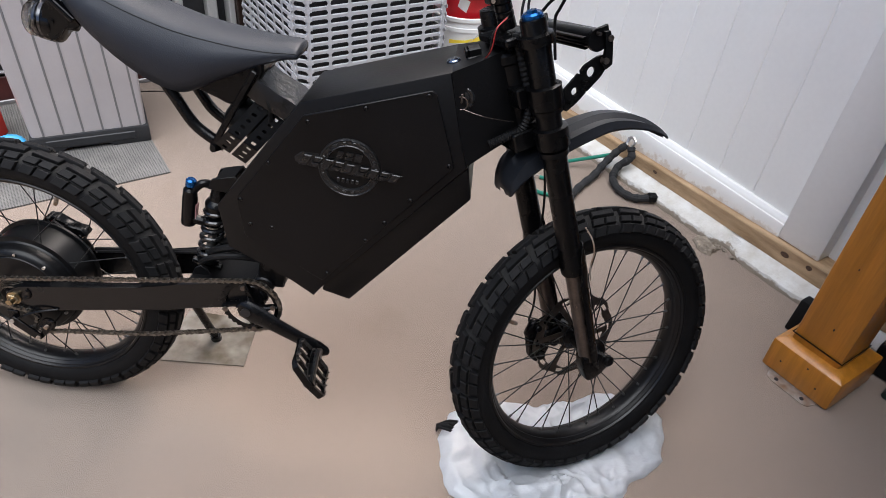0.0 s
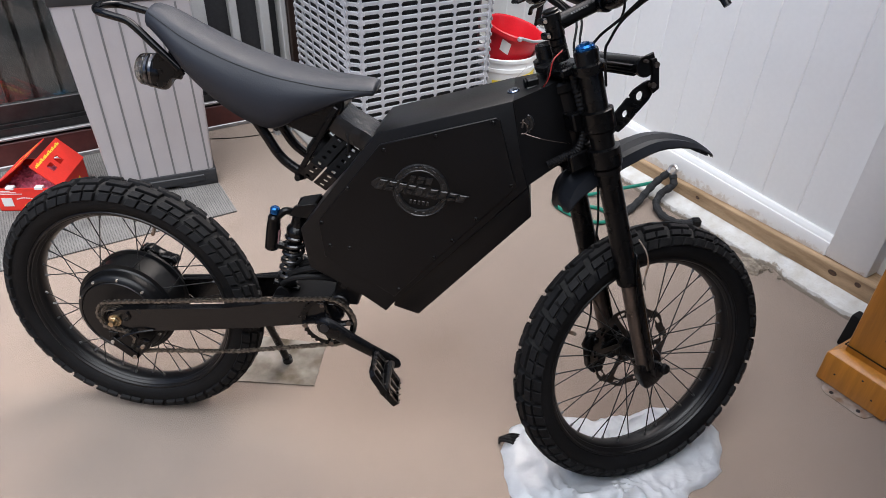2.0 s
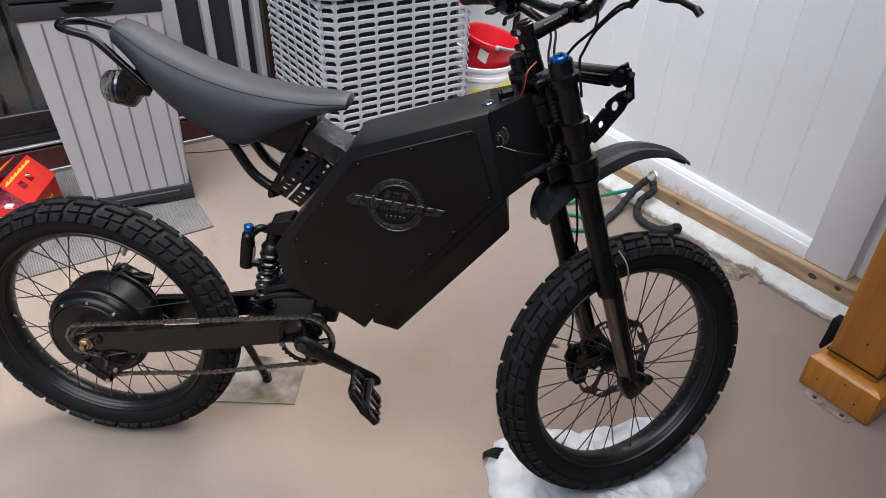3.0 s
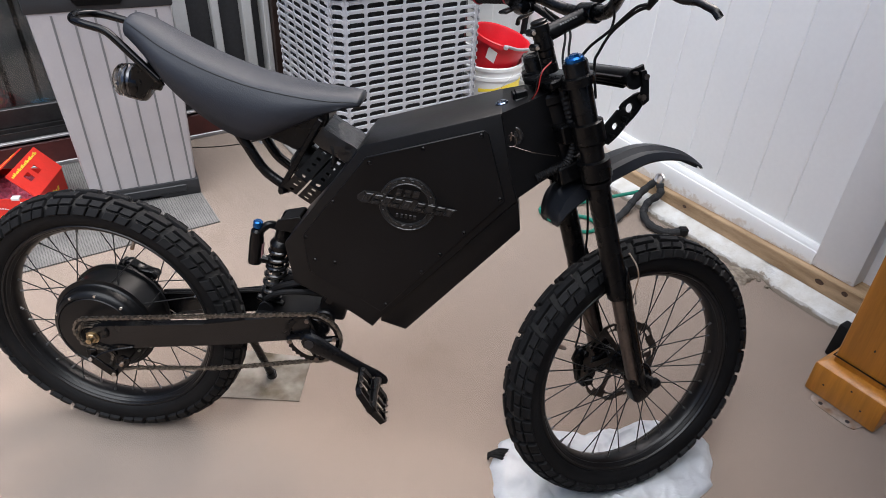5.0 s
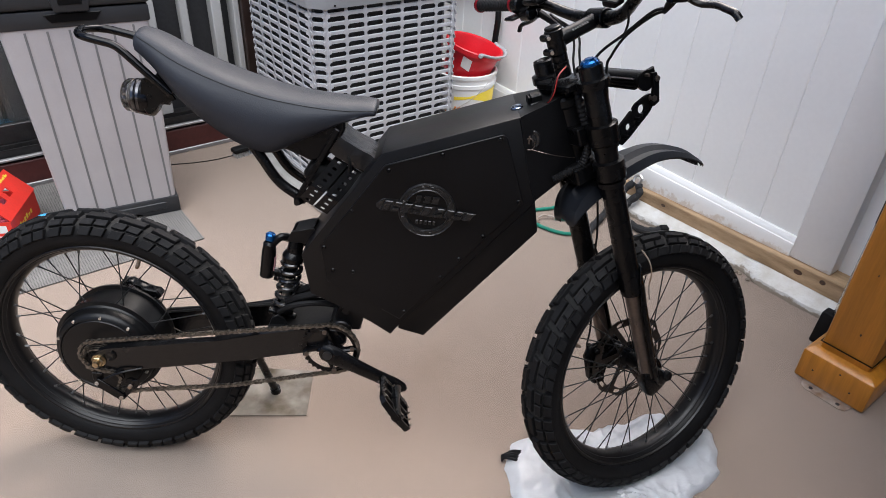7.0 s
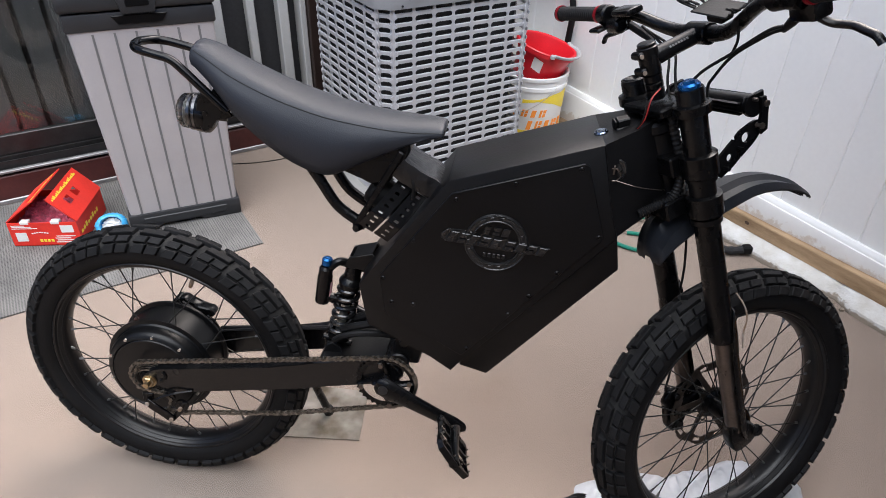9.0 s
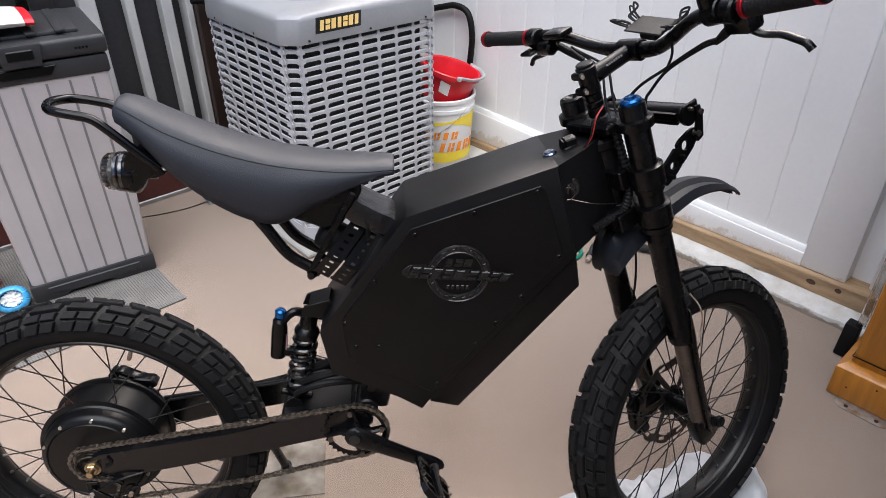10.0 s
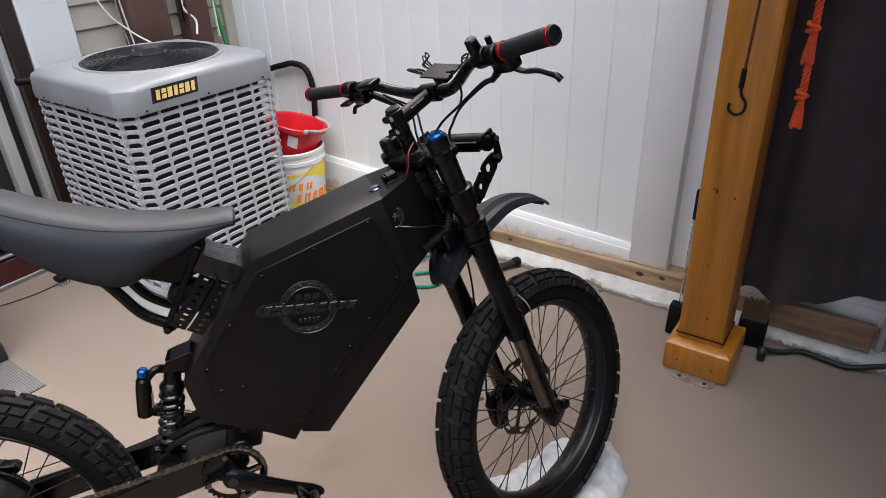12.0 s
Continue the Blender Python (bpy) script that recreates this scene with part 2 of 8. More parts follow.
ROPE_O = material("orange_rope", (0.90, 0.105, 0.022), 0.7, var=0.2, scale=60, fine=300, bump=0.6)
ROPE_G = material("green_rope", (0.0, 0.17, 0.11), 0.6, var=0.3, scale=80, fine=300, bump=0.5)
ROPE_W = material("white_cord", (0.68, 0.67, 0.64), 0.7, var=0.1, scale=60)
HOSE = material("green_hose", (0.002, 0.017, 0.013), 0.45, var=0.2, scale=40)
STEEL = material("bright_steel", (0.62, 0.60, 0.57), 0.3, 1.0, var=0.12, scale=60)
GALV = material("weathered_zinc", (0.36, 0.33, 0.30), 0.55, 0.6, var=0.25, scale=40, second=(0.25, 0.16, 0.10))
CLOTH_BLACK = material("black_woven_cover", (0.015, 0.015, 0.016), 0.85, var=0.3, scale=50, fine=400, bump=0.6)
BRISTLE = stretched(material("tan_bristles", (0.13, 0.09, 0.055), 0.8, var=0.3, scale=40, fine=300, bump=0.6), (1, 1, 0.1))
RUBBER = material("black_rubber", (0.005, 0.005, 0.0055), 0.6, var=0.2, scale=25, fine=300, bump=0.25, spec=0.2)
CHAIRGREY = material("grey_chair_plastic", (0.42, 0.42, 0.41), 0.4, var=0.08)
NAVY = material("navy_sling", (0.01, 0.014, 0.03), 0.8, var=0.2, scale=60, bump=0.3)
GREEN_TAPE = material("green_plastic", (0.01, 0.26, 0.06), 0.5, var=0.1)

# the bicycle's own materials
BLACK = material("satin_black_paint", (0.0022, 0.0022, 0.0026), 0.38, var=0.3, scale=6, fine=170, bump=0.14, rvar=0.08, spec=0.22)
MOTOR = material("motor_black_enamel", (0.0026, 0.0027, 0.0030), 0.34, var=0.25, scale=9, fine=180, bump=0.06, spec=0.22)
ARMBLACK = material("satin_black_enamel", (0.0024, 0.0024, 0.0028), 0.24, var=0.25, scale=9, fine=160, bump=0.05, spec=0.36)
FORKBLACK = material("black_anodised", (0.0020, 0.0020, 0.0023), 0.27, 0.0, var=0.2, scale=20, spec=0.21)
GLOSS = material("gloss_black_paint", (0.0018, 0.0018, 0.0022), 0.16, var=0.2, scale=20, bump=0.0, rvar=0.05, spec=0.2)
TYRE = material("tyre_rubber", (0.0050, 0.0050, 0.0055), 0.60, var=0.35, scale=18, fine=240, bump=0.3, spec=0.14)
TREADDUST = material("dusty_groove_rubber", (0.020, 0.0195, 0.019), 0.8, var=0.5, scale=40, fine=260, bump=0.3, spec=0.15)
TREAD = material("dusty_tread_rubber", (0.0068, 0.0068, 0.0074), 0.66, var=0.45, scale=24, fine=260, bump=0.35, spec=0.16)
RIMBLACK = material("rim_black", (0.0050, 0.0050, 0.0055), 0.33, 0.0, var=0.3, scale=16, spec=0.27)
SPOKE = material("black_spoke", (0.008, 0.008, 0.008), 0.35, 0.0, var=0.15, spec=0.3)
NIPPLE = material("spoke_nipple", (0.16, 0.16, 0.16), 0.35, 0.8, var=0.2)
VINYL = woven(material("seat_vinyl", (0.0118, 0.0138, 0.0190), 0.52, var=0.14, scale=5, fine=700, bump=0.5, depth=0.001, spec=0.33), 0.0036, 0.025, ("X", "Z"))
SPRING = material("glossy_black_spring", (0.006, 0.006, 0.0065), 0.18, var=0.2, scale=30, spec=0.6)
BRASS = material("brass_nut", (0.40, 0.31, 0.19), 0.3, 1.0, var=0.15, scale=80)
BLUEANO = material("blue_anodised", (0.010, 0.085, 0.27), 0.25, 0.8, var=0.15, scale=60)
CHAIN = material("chain_steel", (0.17, 0.155, 0.135), 0.36, 0.9, var=0.6, scale=150)
BLUESTEEL = material("blued_chrome", (0.28, 0.33, 0.42), 0.22, 1.0, var=0.3, scale=90)
STANCHION = material("stanchion_hard_coat", (0.13, 0.108, 0.095), 0.30, 0.85, var=0.2, scale=30)
DISC = material("brake_disc_steel", (0.10, 0.085, 0.075), 0.4, 0.9, var=0.3, scale=40)
LENS = glass("smoked_lens", (0.30, 0.28, 0.26), 0.08)
AMBER = material("lamp_reflector", (0.34, 0.32, 0.30), 0.3, 0.9, var=0.2, scale=60)
GRIP = material("rubber_grip", (0.0055, 0.0055, 0.006), 0.75, var=0.2, scale=40, fine=600, bump=0.5, spec=0.3)
REDANO = material("red_anodised", (0.34, 0.010, 0.022), 0.3, 0.7, var=0.1)
FENDER = material("grey_black_plastic", (0.0100, 0.0116, 0.0150), 0.42, var=0.25, scale=14, fine=200, bump=0.12, spec=0.2)
TAPE = material("wrapped_tape", (0.0048, 0.0048, 0.0054), 0.30, var=0.25, scale=18, fine=40, bump=0.7, depth=0.006, spec=0.4)
REDWIRE = material("red_wire", (0.30, 0.012, 0.012), 0.4, var=0.1)
WHITE_INK = material("white_ink", (0.08, 0.08, 0.085), 0.6, var=0.3, scale=80)
RED_INK = material("reddish_ink", (0.28, 0.14, 0.15), 0.6, var=0.2)


# ---- mesh helpers ----
def part(name, bm, mat, parent=None, label="", smooth=True, angle=32):
    bmesh.ops.recalc_face_normals(bm, faces=bm.faces)
    me = bpy.data.meshes.new(name)
    bm.to_mesh(me)
    bm.free()
    if smooth:
        me.shade_smooth()
        me.set_sharp_from_angle(angle=radians(angle))
    me.materials.append(mat)
    ob = new(name, me)
    if parent is not None:
        ob.parent = parent
    if label:
        ob["label"] = label
    return ob


def thing(name, label, category, m=None, group="", kind=""):
    ob = new(name)
    ob.empty_display_size = 0.05
    if m is not None:
        ob.matrix_world = m
    return tagged(ob, label, category, group, kind)


def again(ob, m, parent=None):
    """A further piece on the same mesh."""
    o = ob.copy()
    scene.collection.objects.link(o)
    if parent is not None:
        o.parent = parent
    o.matrix_basis = m
    return o


def box(bm, lo, hi, m=None, bevel=0.0, seg=1):
    vs = [bm.verts.new((x, y, z)) for x in (lo[0], hi[0]) for y in (lo[1], hi[1]) for z in (lo[2], hi[2])]
    fs = [bm.faces.new([vs[i] for i in q]) for q in ((0, 1, 3, 2), (4, 6, 7, 5), (0, 4, 5, 1), (2, 3, 7, 6), (0, 2, 6, 4), (1, 5, 7, 3))]
    if bevel:
        es = list({e for f in fs for e in f.edges})
        r = bmesh.ops.bevel(bm, geom=es, offset=bevel, segments=seg, affect="EDGES", profile=0.5)
        vs = list({v for f in r["faces"] for v in f.verts} | {v for v in vs if v.is_valid})
    if m is not None:
        bmesh.ops.transform(bm, matrix=m, verts=vs)
    return bm


def prism(bm, pts, y0, y1, m=None, bevel=0.0, seg=1):
    """A polygon in x, z drawn out from y0 to y1."""
    a = [bm.verts.new((x, y0, z)) for x, z in pts]
    b = [bm.verts.new((x, y1, z)) for x, z in pts]
    n = len(pts)
    fs = [bm.faces.new(a), bm.faces.new(b[::-1])]
    fs += [bm.faces.new((a[i], b[i], b[(i + 1) % n], a[(i + 1) % n])) for i in range(n)]
    vs = a + b
    if bevel:
        es = list({e for f in fs for e in f.edges})
        r = bmesh.ops.bevel(bm, geom=es, offset=bevel, segments=seg, affect="EDGES", profile=0.5)
        vs = list({v for f in r["faces"] for v in f.verts} | {v for v in vs if v.is_valid})
    if m is not None:
        bmesh.ops.transform(bm, matrix=m, verts=vs)
    return bm


def loft(bm, rings, closed=False, cap=True):
    """Skins a row of rings of equal length."""
    rows = [[bm.verts.new(p) for p in ring] for ring in rings]
    n = len(rows[0])
    pairs = list(zip(rows, rows[1:])) + ([(rows[-1], rows[0])] if closed else [])
    for r0, r1 in pairs:
        for i in range(n):
            bm.faces.new((r0[i], r0[(i + 1) % n], r1[(i + 1) % n], r1[i]))
    if cap and not closed:
        bm.faces.new(rows[0][::-1])
        bm.faces.new(rows[-1])
    return bm


def curve(pts, n=6, closed=False):
    """A smooth line through pts."""
    p = [Vector(q) for q in pts]
    out = []
    k = len(p)
    for i in range(k if closed else k - 1):
        a, b, c, d = (p[(i - 1) % k] if closed or i else p[0] * 2 - p[1]), p[i], p[(i + 1) % k], (p[(i + 2) % k] if closed or i + 2 < k else p[-1] * 2 - p[-2])
        for j in range(n):
            s = j / n
            out.append(0.5 * (2 * b + (c - a) * s + (2 * a - 5 * b + 4 * c - d) * s * s + (3 * b - a - 3 * c + d) * s ** 3))
    if not closed:
        out.append(p[-1])
    return out


def tube(bm, pts, r, seg=10, m=None, closed=False, flat=1.0):
    """A round bar along pts; r may be a list; flat squeezes one way."""
    p = [(m @ Vector(q)) if m is not None else Vector(q) for q in pts]
    k = len(p)
    rr = r if isinstance(r, (list, tuple)) else [r] * k
    rings = []
    t0 = (p[1] - p[0]).normalized()
    u = t0.orthogonal().normalized()
    for i in range(k):
        if closed:
            t = (p[(i + 1) % k] - p[i - 1]).normalized()
        else:
            t = (p[min(i + 1, k - 1)] - p[max(i - 1, 0)]).normalized()
        u = (u - t * u.dot(t))
        u = u.normalized() if u.length > 1e-6 else t.orthogonal().normalized()
        v = t.cross(u)
        rings.append([p[i] + rr[i] * (math.cos(a) * u + flat * math.sin(a) * v) for a in (2 * math.pi * j / seg for j in range(seg))])
    return loft(bm, rings, closed)


def lathe(bm, prof, seg=32, m=None, caps=True, closed=False):
    """Turns a profile of (radius, height) about z."""
    m = m if m is not None else Matrix()
    rings = [[m @ Vector((r * math.cos(a), r * math.sin(a), h)) for a in (2 * math.pi * j / seg for j in range(seg))] for r, h in prof]
    return loft(bm, rings, closed, caps)


def axis(p0, p1):
    """A pose whose z runs from p0 to p1."""
    d = Vector(p1) - Vector(p0)
    return Matrix.Translation(p0) @ d.to_track_quat("Z", "Y").to_matrix().to_4x4()


def rod(bm, p0, p1, r0, r1=None, seg=12, m=None, bevel=0.0):
    p0, p1 = Vector(p0), Vector(p1)
    if m is not None:
        p0, p1 = m @ p0, m @ p1
    h = (p1 - p0).length
    r1 = r0 if r1 is None else r1
    b = min(bevel, h / 3)
    prof = [(r0, 0), (r1, h)] if not b else [(r0 - b, 0), (r0, b), (r1, h - b), (r1 - b, h)]
    return lathe(bm, prof, seg, axis(p0, p1))


def marks(name, count, pitch, tall, depth, m, mat, parent, label="", lean=0.2):
    """A row of plain slanted blocks in place of a printed or raised name; every third one is slit."""
    bm = bmesh.new()
    for k in range(count):
        x = (k - (count - 1) / 2) * pitch
        w = pitch * (0.37 if k % 3 else 0.30)
        rows = ((-0.5, -0.05), (0.06, 0.5)) if k % 3 == 1 else ((-0.5, 0.5),)
        for a, c in rows:
            q = [(x - w + lean * a * tall, a * tall), (x + w + lean * a * tall, a * tall), (x + w + lean * c * tall, c * tall), (x - w + lean * c * tall, c * tall)]
            lo = [bm.verts.new(m @ Vector((u, v, -depth))) for u, v in q]
            hi = [bm.verts.new(m @ Vector((u, v, depth))) for u, v in q]
            bm.faces.new(hi)
            bm.faces.new(lo[::-1])
            for n in range(4):
                bm.faces.new((lo[n], lo[(n + 1) % 4], hi[(n + 1) % 4], hi[n]))
    return tagged(part(name, bm, mat, parent, label, smooth=False), kind="stuff")


# ---- the yard: p runs along the house, q along the fence ----
YARD = pose(0, 0, 0, 0, 0, 38.5)
HOUSE_Q, FENCE_P = 2.98, 2.12


def setting(name, bm, mat, label, category):
    ob = part(name, bm, mat, None, label, smooth=True)
    ob.matrix_world = YARD
    return tagged(ob, category=category, kind="structure")


bm = bmesh.new()
n = 40
grid = [[bm.verts.new((-9 + 18 * i / n, -9 + 18 * j / n, 0)) for j in range(n + 1)] for i in range(n + 1)]
for i in range(n):
    for j in range(n):
        bm.faces.new((grid[i][j], grid[i + 1][j], grid[i + 1][j + 1], grid[i][j + 1]))
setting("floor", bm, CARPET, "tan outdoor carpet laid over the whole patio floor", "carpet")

# fence: posts, rails and tongue-and-groove boards on a timber sleeper over a painted kerb
fence = thing("wall_fence", "white vinyl privacy fence with upright grooved boards", "fence", YARD, kind="structure")
bm = bmesh.new()
box(bm, (FENCE_P + 0.02, 0.80, 0.10), (FENCE_P + 0.06, 3.1, 1.85))
box(bm, (FENCE_P + 0.02, -4.0, 0.10), (FENCE_P + 0.06, 0.56, 1.85))
part("backing", bm, PVC, fence)
bm = bmesh.new()
# one board: face with small bevels along its long edges
w = 0.1495
prism(bm, [(0.003, 0), (0.0, 0.004), (0.0, w - 0.004), (0.003, w), (0.015, w), (0.015, 0)], 0, 1.66)
bmesh.ops.transform(bm, matrix=Matrix(((1, 0, 0, 0), (0, 0, 1, 0), (0, 1, 0, 0), (0, 0, 0, 1))), verts=bm.verts)
first = part("board", bm, PVC, fence)
first.matrix_basis = pose(FENCE_P, 0.797, 0.165)
for i in range(1, 15):
    again(first, pose(FENCE_P, 0.797 + 0.15 * i, 0.165), fence)
for i in range(1, 30):
    again(first, pose(FENCE_P, 0.56 - 0.15 * i, 0.19), fence)
for q0, q1 in ((0.79, 3.1), (-4.0, 0.56)):
    bm = bmesh.new()
    # the rail climbs with the boards while its foot follows the falling sleeper
    climb, fall = (0.036, -0.020) if q0 > 0 else (0.0, 0.0)
    RAIL = ((-0.030, 0.114), (-0.030, 0.166), (-0.0265, 0.178), (-0.0225, 0.1805), (-0.0205, 0.188), (-0.0105, 0.1985), (0.05, 0.2000), (0.05, 0.114))
    loft(bm, [[(FENCE_P + d, q, z + (climb * (q - 1.3) if z > 0.12 else fall * (q - 0.7))) for d, z in RAIL] for q in (q0, q1)])
    part("bottom_rail", bm, PVC_DIRTY, fence, "white rail with earthy stains")
    bm = bmesh.new()
    box(bm, (FENCE_P - 0.03, q0, 1.80), (FENCE_P + 0.05, q1, 1.92), bevel=0.006)
    part("top_rail", bm, PVC, fence)
for q0, q1, p0 in ((0.640, 0.79, FENCE_P - 0.0315), (0.562, 0.575, FENCE_P - 0.01)):
    bm = bmesh.new()
    box(bm, (p0, q0, 0.1135), (FENCE_P + 0.09, q1, 1.95), bevel=0.006, seg=2)
    part("post", bm, PVC_DIRTY, fence, "white post with an earthy foot")
bm = bmesh.new()
box(bm, (FENCE_P + 0.03, 0.56, 0.114), (FENCE_P + 0.07, 0.64, 1.9))
part("gap_strip", bm, PVC, fence)

bm = bmesh.new()
for q0, q1 in ((0.50, 3.0), (-0.10, 0.44), (-3.0, -0.12)):
    fall = -0.020 if q0 > 0 else 0.0
    loft(bm, [[(FENCE_P + d, q, z + (fall * (q - 0.7) if z > 0.1 else 0.0)) for d, z in ((-0.056, 0.050), (-0.056, 0.109), (-0.0525, 0.1125), (0.06, 0.1125), (0.06, 0.050))] for q in (q0, q1)])
sleeper = setting("trim_sleeper", bm, TIMBER, "weathered timber sleeper under the vinyl fence", "timber")
for q, z, w, h in ((0.732, 0.086, 0.016, 0.010), (0.645, 0.093, 0.011, 0.009), (1.31, 0.078, 0.010, 0.007)):
    bm = bmesh.new()
    lathe(bm, [(1.0, 0.0), (0.92, 0.0008), (0.55, 0.0012), (0.0, 0.0006)], 18, pose(FENCE_P - 0.0558, q, z, 0, -90, 0) @ Matrix.Diagonal((h, w, 1, 1)))
    part("knot", bm, KNOT, sleeper, "dark knot")

# kerb with an uneven, chipped edge
bm = bmesh.new()
rings = []
for i in range(601):
    q = -3.0 + 6.0 * i / 600
    chip = max(0, noise.noise((q * 9, 0, 2))) * 0.016 + max(0, noise.noise((q * 31, 3, 2))) * 0.010 + 0.004 * noise.noise((q * 90, 1, 6))
    hole = math.exp(-((q - 0.905) / 0.045) ** 2)
    f = FENCE_P - 0.124 + min(chip, 0.026) * 0.7 + 0.030 * hole
    ring = []
    for k, (d, z) in enumerate(((0.0, -0.002), (0.001, 0.010), (0.005, 0.024), (0.016, 0.033), (0.040, 0.042), (0.066, 0.049))):
        rough = (0.0030 if k < 4 else 0.0012) * noise.noise((q * 70, k * 1.7, 5)) + 0.0022 * noise.noise((q * 22, k * 0.8, 9))
        ring.append((f + d * (1 - 0.25 * hole) + rough, q, max(-0.002, z * (1 - 0.55 * hole * (k < 4)) + rough)))
    ring += [(FENCE_P + 0.08, q, 0.0515), (FENCE_P + 0.08, q, -0.002)]
    rings.append(ring)
loft(bm, rings)
setting("trim_kerb", bm, KERB, "chipped white-painted concrete kerb along the fence", "kerb")

# house wall: sill, sliding door, corner board and clapboards
bm = bmesh.new()
box(bm, (-4.5, HOUSE_Q, 0.0), (1.12, HOUSE_Q + 0.06, 0.115), bevel=0.004)
ob = bmesh.new()
box(ob, (-4.5, HOUSE_Q - 0.007, 0.128), (1.03, HOUSE_Q + 0.0115, 0.1385), bevel=0.002)
setting("trim_threshold", ob, ALU, "worn aluminium threshold strip on the sill board", "trim")
ob = bmesh.new()
box(ob, (-4.5, HOUSE_Q - 0.010, 0.0), (1.10, HOUSE_Q - 0.0005, 0.020), bevel=0.003)
setting("trim_sill_foot", ob, ALU, "pale grey strip along the foot of the sill board", "trim")
setting("door_sill_board", bm, MAROON, "dark maroon painted board under the sliding door", "sill")
door = thing("door_1", "dark sliding patio door with vertical blinds behind the glass", "patio door", YARD, kind="structure")
bm = bmesh.new()
box(bm, (-4.5, HOUSE_Q + 0.012, 0.115), (1.03, HOUSE_Q + 0.06, 0.135), bevel=0.003)
box(bm, (-4.5, HOUSE_Q + 0.026, 0.135), (1.03, HOUSE_Q + 0.034, 0.165))
box(bm, (-4.5, HOUSE_Q + 0.05, 0.135), (1.03, HOUSE_Q + 0.14, 0.175))
part("track", bm, TRACK, door)
bm = bmesh.new()
box(bm, (-4.5, HOUSE_Q + 0.062, 0.176), (0.52, HOUSE_Q + 0.09, 0.255), bevel=0.003)
box(bm, (-4.5, HOUSE_Q + 0.062, 2.0), (1.03, HOUSE_Q + 0.09, 2.12), bevel=0.003)
box(bm, (0.44, HOUSE_Q + 0.062, 0.255), (0.52, HOUSE_Q + 0.09, 2.0), bevel=0.003)
part("sash", bm, TRACK, door, "dark aluminium sash")
bm = bmesh.new()
box(bm, (-4.5, HOUSE_Q + 0.074, 0.25), (0.45, HOUSE_Q + 0.080, 2.01))
pane = part("pane", bm, GLASS_DARK, door)
pane.visible_shadow = False
bm = bmesh.new()
box(bm, (1.022, HOUSE_Q - 0.01, 0.115), (1.085, HOUSE_Q + 0.14, 2.2), bevel=0.004)
part("jamb", bm, BROWN, door, "dark brown door jamb")
for p0, p1, q0 in ((0.60, 0.66, 0.05), (0.765, 0.80, 0.05), (0.90, 0.945, 0.04), (0.992, 1.020, 0.02)):
    bm = bmesh.new()
    box(bm, (p0, HOUSE_Q + q0, 0.176), (p1, HOUSE_Q + 0.10, 2.1), bevel=0.004)
    part("stile", bm, BLIND, door, "pale grey screen stile")
bm = bmesh.new()
box(bm, (0.51, HOUSE_Q + 0.105, 0.17), (1.03, HOUSE_Q + 0.115, 2.1))
part("screen", bm, MESH_DARK, door, "dark insect screen")
bm = bmesh.new()
prism(bm, [(0, 0), (0.085, 0.012), (0.086, 0.014), (0.0, 0.003)], 0.2, 2.0)
bmesh.ops.transform(bm, matrix=Matrix(((1, 0, 0, 0), (0, 0, 1, 0), (0, 1, 0, 0), (0, 0, 0, 1))), verts=bm.verts)
slat = part("blind_slat", bm, BLIND_SHADED, door)
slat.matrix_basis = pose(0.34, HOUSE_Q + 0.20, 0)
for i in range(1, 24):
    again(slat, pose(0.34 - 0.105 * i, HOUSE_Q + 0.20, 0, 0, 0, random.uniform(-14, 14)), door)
# room shell, coloured near-black for its shade; roof and side stop stray light
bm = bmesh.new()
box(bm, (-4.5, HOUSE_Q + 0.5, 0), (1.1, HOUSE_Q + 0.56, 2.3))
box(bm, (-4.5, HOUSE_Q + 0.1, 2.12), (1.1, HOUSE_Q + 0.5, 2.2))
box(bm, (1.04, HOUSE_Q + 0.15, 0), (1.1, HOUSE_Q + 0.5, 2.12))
setting("wall_room", bm, ROOM_SHADE, "room wall behind the sliding door, coloured near-black for the unlit interior", "wall")
bm = bmesh.new()
box(bm, (-4.5, HOUSE_Q + 0.04, 2.2), (1.3, HOUSE_Q + 0.2, 3.0))
setting("wall_over_door", bm, SIDING, "beige wall over the patio door", "wall")
bm = bmesh.new()
box(bm, (1.088, HOUSE_Q - 0.02, 0.0), (1.29, HOUSE_Q + 0.12, 3.0), bevel=0.006)
setting("trim_corner_board", bm, BOARD, "wide white corner board beside the patio door", "trim")
siding = thing("wall_siding", "beige horizontal clapboard siding on the house", "siding", YARD, kind="structure")
bm = bmesh.new()
loft(bm, [[(x, 0.0, 0.0), (x, 0.004, -0.004), (x, 0.02, 0.0), (x, 0.016, 0.104), (x, 0.012, 0.104)] for x in (1.29, 2.20)])
plank = part("clapboard", bm, SIDING, siding)
plank.matrix_basis = pose(0, HOUSE_Q + 0.02, 0.05)
for i in range(1, 28):
    again(plank, pose(0, HOUSE_Q + 0.02, 0.05 + 0.1 * i), siding)
bm = bmesh.new()
box(bm, (2.06, HOUSE_Q, 0.0), (2.2, HOUSE_Q + 0.03, 3.0), bevel=0.004)
part("corner_trim", bm, SIDING, siding)
bm = bmesh.new()
box(bm, (1.25, HOUSE_Q + 0.045, 0), (2.3, HOUSE_Q + 0.1, 3.0))
part("sheathing", bm, SIDING, siding)

# far sides of the yard and an added canopy over the seating side, out of view
bm = bmesh.new()
box(bm, (-4.6, -4.1, 0), (FENCE_P, -4.0, 1.9))
setting("wall_back", bm, SIDING, "plain wall closing the yard", "wall")
bm = bmesh.new()
box(bm, (-4.6, -4.0, 0), (-4.5, HOUSE_Q, 1.9))
